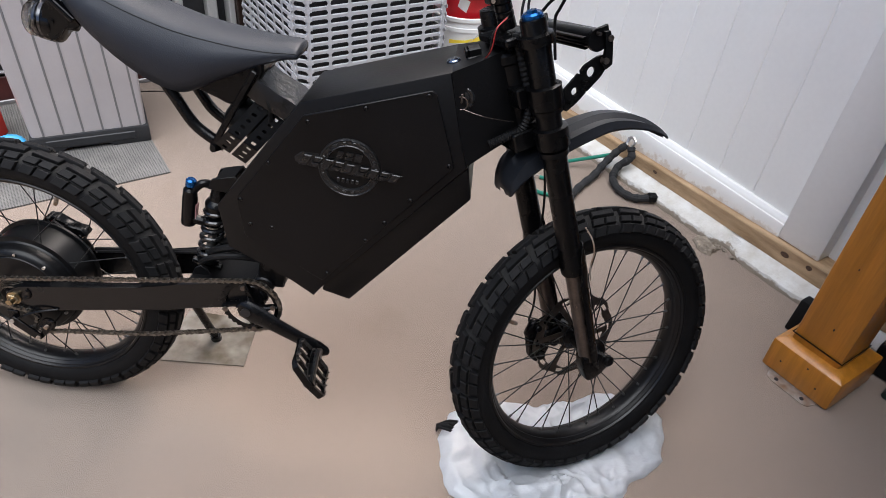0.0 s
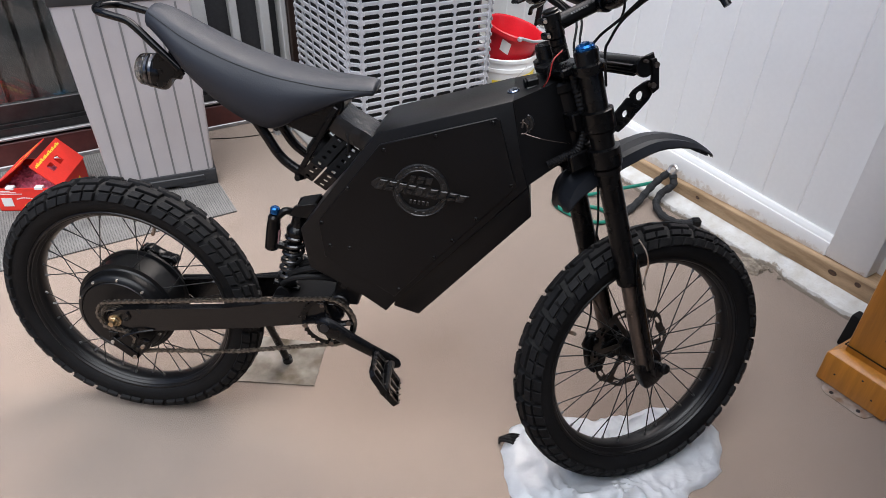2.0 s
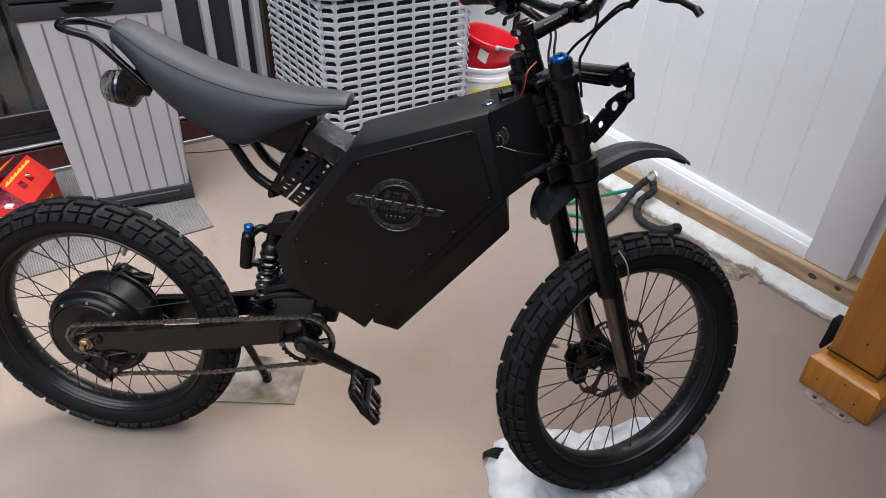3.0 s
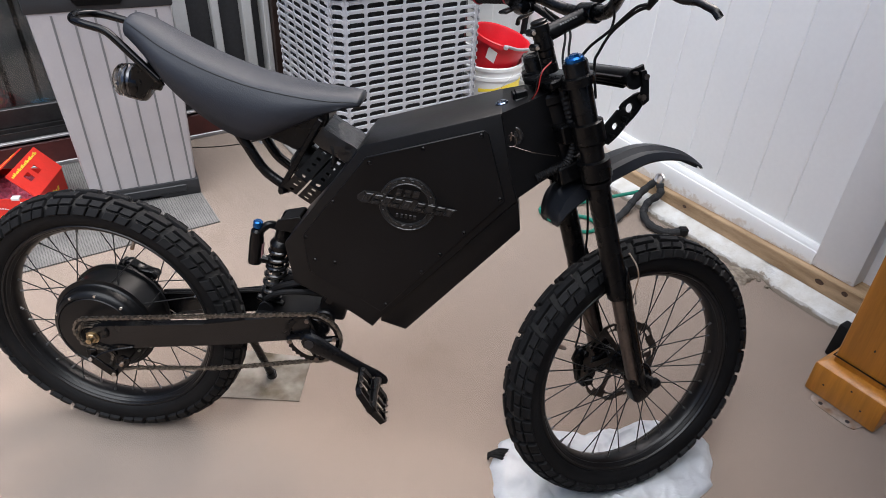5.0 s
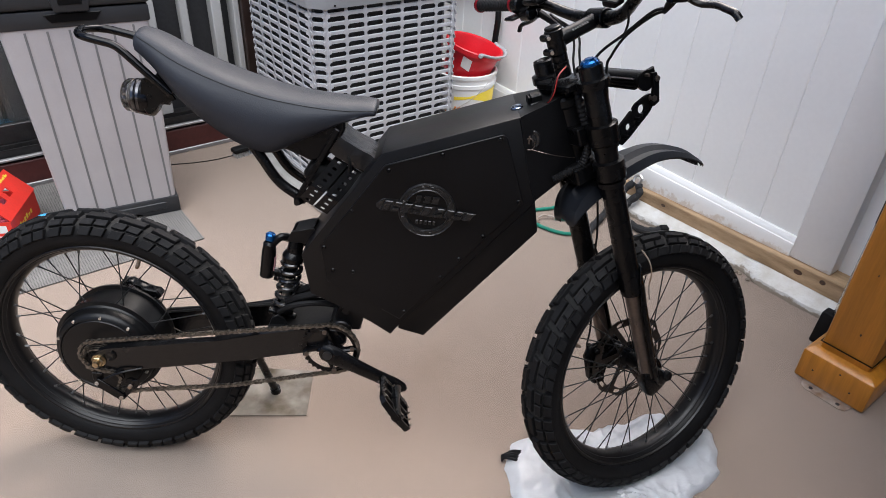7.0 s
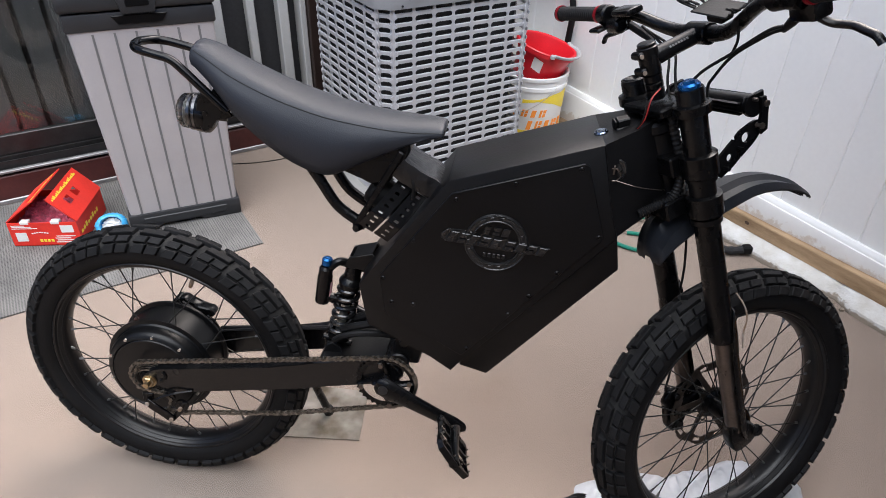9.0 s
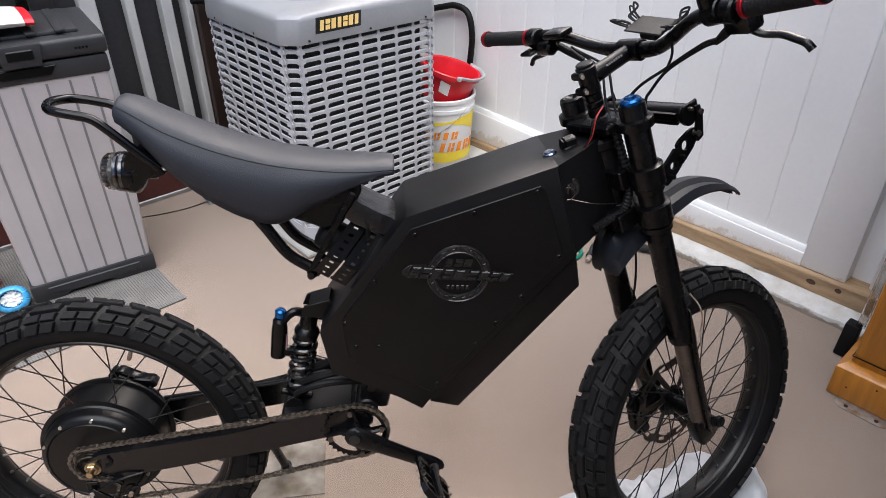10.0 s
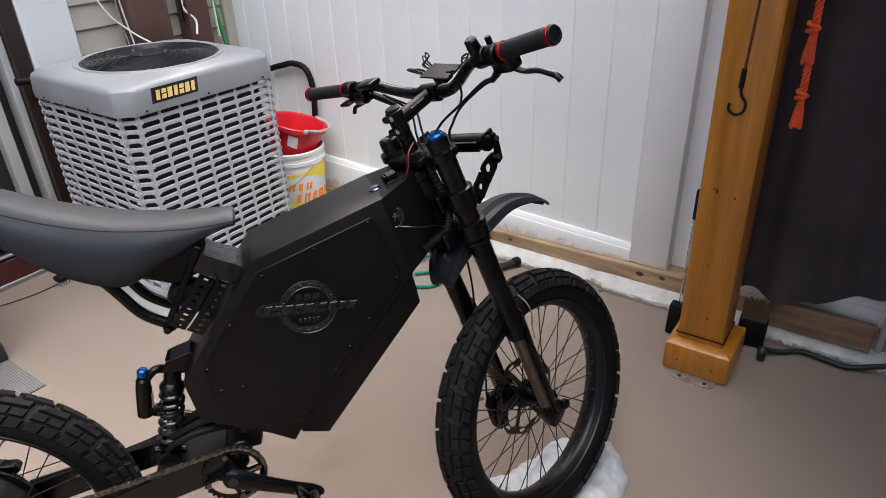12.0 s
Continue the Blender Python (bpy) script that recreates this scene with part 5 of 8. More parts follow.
for k in range(n):
    a0, a1 = 2 * math.pi * k / n, 2 * math.pi * (k + 1) / n
    wob = 0.003 * math.sin(10 * a0)
    gap = k % 6 in (2, 3)
    for r0, r1 in (((0.082 + wob, 0.087), (0.095, 0.101 + wob)) if gap else ((0.082 + wob, 0.101 + wob),)):
        vs = [bm.verts.new(dm @ Vector((r * math.cos(a), r * math.sin(a), z))) for z in (-0.001, 0.001) for r, a in ((r0, a0), (r1, a0), (r1, a1), (r0, a1))]
        for f in ((0, 1, 2, 3), (7, 6, 5, 4), (0, 4, 5, 1), (1, 5, 6, 2), (2, 6, 7, 3), (3, 7, 4, 0)):
            bm.faces.new([vs[j] for j in f])
for k in range(6):
    box(bm, (0.030, -0.006, -0.001), (0.086, 0.006, 0.001), dm @ pose(0, 0, 0, 0, 0, 60 * k) @ pose(0, 0.012, 0, 0, 0, 12))
lathe(bm, [(0.024, -0.001), (0.036, -0.001), (0.036, 0.001), (0.024, 0.001)], 24, dm, closed=True)
part("front_brake_disc", bm, DISC, front, "perforated brake disc", smooth=False)
LEG, LX = 0.071, 0.02
FORK = STEER @ pose(-0.0337, 0, 0, 0, 2.6, 0)
for s, lab in ((-1, "near"), (1, "far")):
    y = s * LEG
    bm = bmesh.new()
    lathe(bm, [(0.018, 0.256), (0.0232, 0.259), (0.0238, 0.266), (0.0238, 0.283), (0.0224, 0.290), (0.0222, 0.52), (0.0222, 0.747), (0.0210, 0.750)], 32, FORK @ pose(LX, y, 0))
    leg = part("fork_leg", bm, FORKBLACK, bike, "thick black inverted fork tube")
    bm = bmesh.new()
    lathe(bm, [(0.0165, 0.03), (0.0165, 0.265)], 28, FORK @ pose(LX, y, 0))
    part("stanchion", bm, STANCHION, leg, "bronze-grey stanchion")
    bm = bmesh.new()
    prism(bm, [(-0.018, -0.012), (-0.008, -0.020), (0.012, -0.018), (0.032, -0.010), (0.046, 0.000), (0.048, 0.014), (0.040, 0.024), (0.024, 0.030), (0.019, 0.050), (-0.016, 0.050), (-0.021, 0.020)], y - 0.016, y + 0.016, FORK @ pose(LX, 0, 0), bevel=0.006, seg=2)
    part("dropout", bm, FORKBLACK, leg)
    bm = bmesh.new()
    rings = []
    for z, r, lo, hi in ((0.004, 0.0235, -10, 60), (0.03, 0.0245, -35, 92), (0.10, 0.0250, -40, 96), (0.22, 0.0260, -40, 94), (0.262, 0.0280, -36, 88), (0.300, 0.0280, -24, 70), (0.318, 0.0275, -8, 44)):
        arc = [radians(lo + (hi - lo) * k / 10) for k in range(11)]
        rings.append([FORK @ Vector((LX + r * math.cos(a), y + s * r * math.sin(a), z)) for a in arc] + [FORK @ Vector((LX + (r - 0.0025) * math.cos(a), y + s * (r - 0.0025) * math.sin(a), z)) for a in reversed(arc)])
    loft(bm, rings)
    part("stanchion_guard", bm, FORKBLACK, leg)
    bm = bmesh.new()
    rod(bm, (0.028, y + s * 0.008, 0.008), (0.028, y + s * 0.022, 0.008), 0.0125, seg=18, m=STEER, bevel=0.003)
    rod(bm, (0.028, y + s * 0.021, 0.008), (0.028, y + s * 0.024, 0.008), 0.0070, seg=6, m=STEER, bevel=0.001)
    part("axle_end", bm, FORKBLACK, leg)
    for z0, z1, r in ((0.590, 0.600, 0.0300), (0.512, 0.524, 0.0305)):
        bm = bmesh.new()
        lathe(bm, [(0.0228, z0), (r - 0.004, z0 + 0.001), (r - 0.004, z1 - 0.001), (0.0228, z1)], 32, FORK @ pose(LX, y, 0))
        part("clamp_ring", bm, BLACK, leg)
    bm = bmesh.new()
    if s < 0:
        lathe(bm, [(0.0175, 0.745), (0.0175, 0.755), (0.0145, 0.7585), (0.0, 0.7585)], 24, FORK @ pose(LX, y, 0))
        lathe(bm, [(0.010, 0.7585), (0.009, 0.762), (0.0, 0.762)], 6, FORK @ pose(LX, y, 0))
        part("fork_cap", bm, BLUEANO, leg, "blue anodised fork cap")
    else:
        lathe(bm, [(0.0212, 0.740), (0.0212, 0.752), (0.015, 0.754), (0.0, 0.749)], 24, FORK @ pose(LX, y, 0))
        part("fork_cap", bm, FORKBLACK, leg)
# triple clamps
for z0, z1, grow in ((0.707, 0.726, 0.004), (0.600, 0.640, 0.0), (0.527, 0.566, 0.022)):
    bm = bmesh.new()
    for s in (-1, 1):
        lathe(bm, [(0.0228, z0), (0.0305, z0 + 0.002), (0.0305, z1 - 0.002), (0.0228, z1)], 32, FORK @ pose(LX, s * LEG, 0))
    prism(bm, [(-0.020 - grow, z0 + 0.002), (LX + 0.018, z0 + 0.002), (LX + 0.018, z1 - 0.002), (-0.020 - grow, z1 - 0.002)], -LEG + 0.02, LEG - 0.02, FORK, bevel=0.003)
    part("fork_crown", bm, FORKBLACK, bike, "black fork clamp")
# steerer stack and stem
for z0, z1, r in ((0.69, 0.706, 0.022), (0.727, 0.7455, 0.0155), (0.746, 0.7565, 0.0155), (0.757, 0.770, 0.0155), (0.7705, 0.816, 0.0168), (0.816, 0.822, 0.0150)):
    bm = bmesh.new()
    lathe(bm, [(r - 0.002, z0), (r, z0 + 0.0015), (r, z1 - 0.0015), (r - 0.002, z1)], 28, STEER @ pose(0.009, 0, 0))
    part("spacer", bm, FORKBLACK, bike)
STEM0, STEM1 = Vector((0.014, 0.0, 0.794)), Vector((0.108, -0.008, 0.800))
bm = bmesh.new()
tube(bm, [STEER @ (STEM0 + (STEM1 - STEM0) * s) for s in (0.05, 0.15, 0.5, 0.85, 1.0)], [0.0150, 0.0150, 0.0138, 0.0138, 0.0165], 20)
rod(bm, STEM1 + Vector((0, -0.024, 0)), STEM1 + Vector((0, 0.024, 0)), 0.0185, seg=24, m=STEER, bevel=0.002)
stem = part("stem", bm, FORKBLACK, bike, "black handlebar stem")
lm = axis(STEER @ STEM0, STEER @ STEM1)
sx = (STEER @ STEM1 - STEER @ STEM0).normalized()
out = (BIKE.to_3x3().inverted() @ Vector((-0.25, -0.75, 0.65)))
out = (out - sx * out.dot(sx)).normalized()
ty = out.cross(sx).normalized()
ctr = (STEER @ STEM0) * 0.45 + (STEER @ STEM1) * 0.55 + out * 0.0139
bars = Matrix(((sx.x, ty.x, out.x, ctr.x), (sx.y, ty.y, out.y, ctr.y), (sx.z, ty.z, out.z, ctr.z), (0, 0, 0, 1)))
bm = bmesh.new()
for k in range(7):
    box(bm, (-0.024 + 0.0054 * k, -0.0052, 0.0), (-0.0210 + 0.0054 * k, -0.0012, 0.0005), bars)
part("stem_marks", bm, WHITE_INK, stem, "white printed marks")
for z in (0.780, 0.807):
    bm = bmesh.new()
    box(bm, (-0.017, -0.012, z - 0.006), (-0.005, 0.012, z + 0.006), STEER, bevel=0.003)
    part("clamp_lug", bm, FORKBLACK, stem)
    bm = bmesh.new()
    rod(bm, (-0.0125, -0.012, z), (-0.0125, -0.0145, z), 0.0036, seg=8, m=STEER)
    part("stem_bolt", bm, GALV, stem)
# handlebar with rise
BAR = [(0.053, -0.384, 0.891), (0.058, -0.30, 0.881), (0.066, -0.245, 0.873), (0.080, -0.175, 0.858), (0.102, -0.095, 0.815), (0.108, -0.055, 0.801), (0.108, -0.008, 0.800), (0.108, 0.035, 0.801), (0.102, 0.075, 0.812), (0.082, 0.135, 0.842), (0.068, 0.20, 0.846), (0.061, 0.26, 0.848), (0.057, 0.327, 0.850)]
bm = bmesh.new()
cb = curve(BAR, 5)
tube(bm, [STEER @ p for p in cb], [0.0106 + 0.0036 * math.exp(-((p.y + 0.012) / 0.06) ** 2) for p in cb], 16)
part("handlebar", bm, FORKBLACK, bike, "black riser handlebar")
for s, e, i in ((-1, Vector(BAR[0]), Vector((0.062, -0.268, 0.876))), (1, Vector((0.057, 0.329, 0.851)), Vector((0.066, 0.197, 0.846)))):
    bm = bmesh.new()
    gm = axis(STEER @ i, STEER @ e)
    L = (e - i).length
    thin = 0.0 if s < 0 else 0.0012
    prof = [(0.0130, 0.008)]
    z = 0.010
    while z < L - 0.012:
        prof += [(0.0148 - thin, z), (0.0148 - thin, z + 0.0035), (0.0142 - thin, z + 0.0045), (0.0142 - thin, z + 0.0055)]
        z += 0.006
    prof += [(0.0142, L - 0.010)]
    lathe(bm, prof, 24, gm)
    grip = part("grip", bm, GRIP, bike, "black ribbed rubber grip")
    for z in (0.0, L - 0.010):
        bm = bmesh.new()
        lathe(bm, [(0.0125, z), (0.0158, z + 0.001), (0.0158, z + 0.0065), (0.0140, z + 0.0075)], 28, gm)
        part("grip_ring", bm, REDANO, grip, "red lock ring")
    bm = bmesh.new()
    lathe(bm, [(0.0148, L - 0.0035), (0.0150, L - 0.001), (0.0135, L + 0.0015), (0.0105, L + 0.0010), (0.0085, L - 0.006), (0.0, L - 0.006)], 24, gm)
    part("grip_plug", bm, RUBBER, grip)
# brake levers, throttle and switch pods
for s, y, zz in ((-1, -0.246, 0.0085), (1, 0.176, -0.018)):
    up = STEER @ pose(0, 0, zz)
    bm = bmesh.new()
    rod(bm, (0.064, y - 0.010, 0.8635), (0.064, y + 0.010, 0.8635), 0.0185, seg=20, m=up, bevel=0.003)
    box(bm, (0.066, y - 0.022, 0.826), (0.100, y + 0.020, 0.856), up, bevel=0.006, seg=2)
    lever = part("brake_lever", bm, FORKBLACK, bike, "black hydraulic brake lever")
    bm = bmesh.new()
    if s < 0:
        pts = [(0.092, y + 0.012, 0.834), (0.108, y - 0.006, 0.812), (0.115, y - 0.032, 0.806), (0.113, y - 0.050, 0.801), (0.111, y - 0.067, 0.795), (0.111, y - 0.075, 0.785)]
    else:
        pts = [(0.092, y + 0.0, 0.842), (0.108, y + 0.022, 0.822), (0.108, y + 0.050, 0.812), (0.104, y + 0.078, 0.806), (0.102, y + 0.09, 0.794)]
    tube(bm, [up @ p for p in curve(pts, 6)], 0.0062, 10, flat=0.75)
    part("lever_blade", bm, FORKBLACK, lever)
    bm = bmesh.new()
    tube(bm, [up @ Vector(p) for p in ((0.095, y + s * -0.018, 0.834), (0.100, y - s * 0.045, 0.816), (0.103, y - s * 0.065, 0.802))], [0.0075, 0.0072, 0.0045], 10)
    part("lever_boot", bm, RUBBER, lever)
bm = bmesh.new()
rod(bm, (0.060, -0.214, 0.880), (0.054, -0.216, 0.908), 0.012, 0.011, seg=14, m=STEER, bevel=0.003)
rod(bm, (0.068, -0.205, 0.867), (0.066, -0.232, 0.872), 0.0175, seg=18, m=STEER, bevel=0.002)
rod(bm, (0.074, -0.236, 0.886), (0.074, -0.236, 0.900), 0.006, seg=8, m=STEER)
part("switch_pod", bm, FORKBLACK, bike)
bm = bmesh.new()
box(bm, (0.052, 0.082, 0.847), (0.088, 0.132, 0.860), STEER @ pose(0, 0, 0, 0, 0, 4), bevel=0.006, seg=2)
rod(bm, (0.067, 0.170, 0.845), (0.067, 0.195, 0.846), 0.0175, seg=18, m=STEER, bevel=0.002)
box(bm, (0.032, 0.168, 0.822), (0.060, 0.200, 0.829), STEER, bevel=0.003)
rod(bm, (0.060, 0.130, 0.828), (0.060, 0.165, 0.828), 0.014, seg=14, m=STEER, bevel=0.004)
part("throttle_pod", bm, FORKBLACK, bike)
# phone holder: a plate with wire loops
PH = STEER @ pose(0.089, -0.080, 0.846, 9, -6, 0) @ Matrix.Scale(0.80, 4)
bm = bmesh.new()
box(bm, (-0.030, -0.045, 0.0), (0.030, 0.045, 0.004), PH, bevel=0.002)
box(bm, (-0.016, -0.020, -0.022), (0.016, 0.020, 0.0), PH, bevel=0.005, seg=2)
holder = part("phone_holder", bm, RUBBER, bike, "black phone holder with elastic loops")
for sx_, sy_ in ((-1, -1), (1, -1), (-1, 1), (1, 1)):
    bm = bmesh.new()
    pts = [(sx_ * 0.018, sy_ * 0.042, 0.004), (sx_ * 0.026, sy_ * 0.060, 0.014), (sx_ * 0.036, sy_ * 0.066, 0.026), (sx_ * 0.030, sy_ * 0.052, 0.022), (sx_ * 0.012, sy_ * 0.058, 0.012), (sx_ * 0.006, sy_ * 0.044, 0.004)]
    tube(bm, [PH @ p for p in curve(pts, 5)], 0.0018, 6)
    tube(bm, [PH @ Vector((p.x * 0.75, p.y * 1.05, p.z * 0.8 + 0.002)) for p in curve(pts, 5)], 0.0014, 6)
    part("elastic_loop", bm, RUBBER, holder)
# light bar on its folding brackets
def holed(bm, poly, centre, r, y0, y1, m, n=28):
    """A flat plate in x, z with one round hole."""
    cx, cz = centre
    rim, edge = [], []
    for k in range(n):
        a = 2 * math.pi * k / n
        dx, dz = math.cos(a), math.sin(a)
        best = 1.0
        for (x0, z0), (x1, z1) in zip(poly, poly[1:] + poly[:1]):
            ex, ez = x1 - x0, z1 - z0
            det = ex * dz - ez * dx
            if abs(det) < 1e-9:
                continue
            t = (ex * (z0 - cz) - ez * (x0 - cx)) / det
            u = (dx * (z0 - cz) - dz * (x0 - cx)) / det
            if t > 0 and -1e-6 <= u <= 1 + 1e-6:
                best = min(best, t)
        rim.append((cx + r * dx, cz + r * dz))
        edge.append((cx + best * dx, cz + best * dz))
    rows = [[bm.verts.new(m @ Vector((x, y, z))) for x, z in pts] for pts, y in ((rim, y0), (edge, y0), (edge, y1), (rim, y1))]
    for a, b in zip(rows, rows[1:] + rows[:1]):
        for k in range(n):
            bm.faces.new((a[k], a[(k + 1) % n], b[(k + 1) % n], b[k]))


LB0, LB1 = Vector((0.118, -0.086, 0.680)), Vector((0.118, 0.096, 0.676))
bm = bmesh.new()
rod(bm, LB0, LB1, 0.0165, seg=20, m=STEER, bevel=0.002)
for k in range(4):
    box(bm, (0.098, -0.08, 0.668 + 0.006 * k), (0.104, 0.09, 0.6705 + 0.006 * k), STEER)
lightbar = part("light_bar", bm, BLACK, bike, "black cylindrical light bar")
bm = bmesh.new()
box(bm, (0.130, -0.08, 0.668), (0.136, 0.088, 0.690), STEER)
part("light_lens", bm, LENS, lightbar)
for s, y in ((-1, -0.090), (1, 0.098)):
    bm = bmesh.new()
    rod(bm, (0.118, y - 0.003, 0.679), (0.118, y + 0.003, 0.679), 0.019, seg=18, m=STEER)
    box(bm, (0.108, y - 0.003, 0.678), (0.142, y + 0.003, 0.698), STEER, bevel=0.002)
    prism(bm, [(0.128, 0.690), (0.140, 0.688), (0.142, 0.668), (0.134, 0.632), (0.120, 0.628), (0.116, 0.640), (0.128, 0.665)], y - 0.009 if s < 0 else y + 0.003, y - 0.003 if s < 0 else y + 0.009, STEER, bevel=0.001)
    part("light_bracket", bm, FORKBLACK, bike)
    # arm with two lightening holes
    yy = (y + 0.002) if s < 0 else (y - 0.008)
    bm = bmesh.new()
    holed(bm, [(0.132, 0.648), (0.136, 0.634), (0.115, 0.616), (0.082, 0.601), (0.079, 0.640), (0.088, 0.646), (0.12, 0.652)], (0.098, 0.631), 0.0085, yy, yy + 0.005, STEER)
    holed(bm, [(0.079, 0.640), (0.082, 0.601), (0.06, 0.590), (0.034, 0.582), (0.030, 0.615)], (0.061, 0.611), 0.0065, yy, yy + 0.005, STEER)
    bmesh.ops.remove_doubles(bm, verts=bm.verts, dist=0.0001)
    part("light_arm", bm, FORKBLACK, bike, "drilled black light arm")
    for x, z, r in ((0.137, 0.676, 0.0055), (0.122, 0.643, 0.0055), (0.118, 0.690, 0.003), (0.079, 0.620, 0.004), (0.045, 0.600, 0.004)):
        bm = bmesh.new()
        rod(bm, (x, y - 0.012 if s < 0 else y + 0.012, z), (x, y, z), r, seg=8, m=STEER)
        part("bracket_bolt", bm, STANCHION if z > 0.63 else FORKBLACK, bike)
# front mudguard
bm = bmesh.new()
FS = [(-0.074, 0.452, 0.026, 0.004), (-0.072, 0.462, 0.035, 0.010), (-0.062, 0.482, 0.041, 0.020), (-0.040, 0.505, 0.045, 0.031), (0.0, 0.515, 0.046, 0.032), (0.05, 0.513, 0.047, 0.023), (0.10, 0.514, 0.047, 0.022), (0.15, 0.509, 0.045, 0.020), (0.20, 0.490, 0.042, 0.018), (0.25, 0.457, 0.036, 0.014), (0.285, 0.420, 0.025, 0.008), (0.297, 0.404, 0.010, 0.004)]
rings = []
for x, z, w, drop in FS:
    top = [(-w, z - drop), (-w * 0.86, z - drop * 0.25), (-w * 0.45, z - 0.004), (-w * 0.25, z + 0.006), (w * 0.25, z + 0.006), (w * 0.45, z - 0.004), (w * 0.86, z - drop * 0.25), (w, z - drop)]
    ring = [(x, y, zz) for y, zz in top] + [(x, y * 0.95, zz - 0.004) for y, zz in reversed(top)]
    rings.append(ring)
cols = [curve([r[i] for r in rings], 3) for i in range(len(rings[0]))]
loft(bm, [[STEER @ cols[i][k] for i in range(len(cols))] for k in range(len(cols[0]))])
part("mudguard", bm, FENDER, bike, "short black plastic front mudguard", angle=40)
# brake calliper, hose and cables
bm = bmesh.new()
prism(bm, [(-0.112, 0.062), (-0.092, 0.082), (-0.068, 0.080), (-0.074, 0.056), (-0.070, 0.040), (-0.058, 0.010), (-0.066, -0.008), (-0.084, -0.024), (-0.106, -0.024), (-0.118, 0.004), (-0.104, 0.040)], 0.047, 0.062, FW, bevel=0.005, seg=2)
prism(bm, [(-0.070, 0.079), (-0.052, 0.080), (-0.004, 0.066), (-0.002, 0.050), (-0.046, 0.046), (-0.064, 0.060)], 0.050, 0.060, FW, bevel=0.003)
prism(bm, [(-0.074, 0.030), (-0.020, 0.036), (-0.010, 0.020), (-0.014, 0.002), (-0.066, 0.008)], 0.052, 0.068, FW, bevel=0.004)
rod(bm, (-0.080, 0.036, 0.068), (-0.080, 0.074, 0.068), 0.008, seg=12, m=FW, bevel=0.002)
rod(bm, (-0.092, 0.034, -0.004), (-0.092, 0.048, -0.004), 0.011, seg=14, m=FW, bevel=0.002)
part("front_brake_caliper", bm, FORKBLACK, bike, "black brake calliper")
CABLES = [([(0.098, -0.186, 0.818), (0.086, -0.170, 0.815), (0.082, -0.10, 0.780), (0.066, -0.040, 0.748), (0.048, -0.026, 0.715), (0.042, -0.02, 0.60), (0.040, -0.02, 0.50)], 0.0026),
          ([(0.100, -0.190, 0.814), (0.090, -0.165, 0.808), (0.084, -0.10, 0.776), (0.076, -0.062, 0.742), (0.070, -0.050, 0.722), (0.060, -0.045, 0.66)], 0.0026),
          ([(0.085, -0.118, 0.822), (0.086, -0.112, 0.800), (0.083, -0.10, 0.780)], 0.0022),
          ([(0.10, 0.12, 0.806), (0.095, 0.05, 0.775), (0.060, 0.01, 0.745), (0.035, -0.01, 0.70)], 0.0024),
          ([(0.10, 0.13, 0.812), (0.090, 0.06, 0.772), (0.050, 0.02, 0.735), (0.032, 0.0, 0.69)], 0.0024),
          ([(0.035, 0.02, 0.46), (0.02, 0.035, 0.36), (-0.01, 0.055, 0.25), (-0.040, 0.062, 0.13), (-0.070, 0.055, 0.088)], 0.0024),
          ([(0.038, -0.080, 0.345), (0.040, -0.094, 0.320), (0.034, -0.101, 0.296), (0.020, -0.102, 0.272), (0.016, -0.100, 0.240)], 0.0016)]
for pts, r in CABLES:
    bm = bmesh.new()
    tube(bm, [STEER @ p for p in curve(pts, 7)], r, 8)
    part("cable", bm, RUBBER if r > 0.002 else GALV, bike)
# ribbed conduit from the bars into the neck
cp = curve([STEER @ Vector(v) for v in ((0.004, -0.036, 0.725), (0.002, -0.040, 0.660), (-0.002, -0.044, 0.605), (-0.026, -0.040, 0.566), (-0.058, -0.030, 0.560), (-0.085, -0.02, 0.556))], 14)
bm = bmesh.new()
tube(bm, cp, [0.0085 if k % 2 else 0.0070 for k in range(len(cp))], 10)
part("conduit", bm, RUBBER, bike, "ribbed black cable conduit")

# ---- things round the yard ----
def at(p, q, z=0.0, turn=0.0):
    return YARD @ pose(p, q, z, 0, 0, turn)


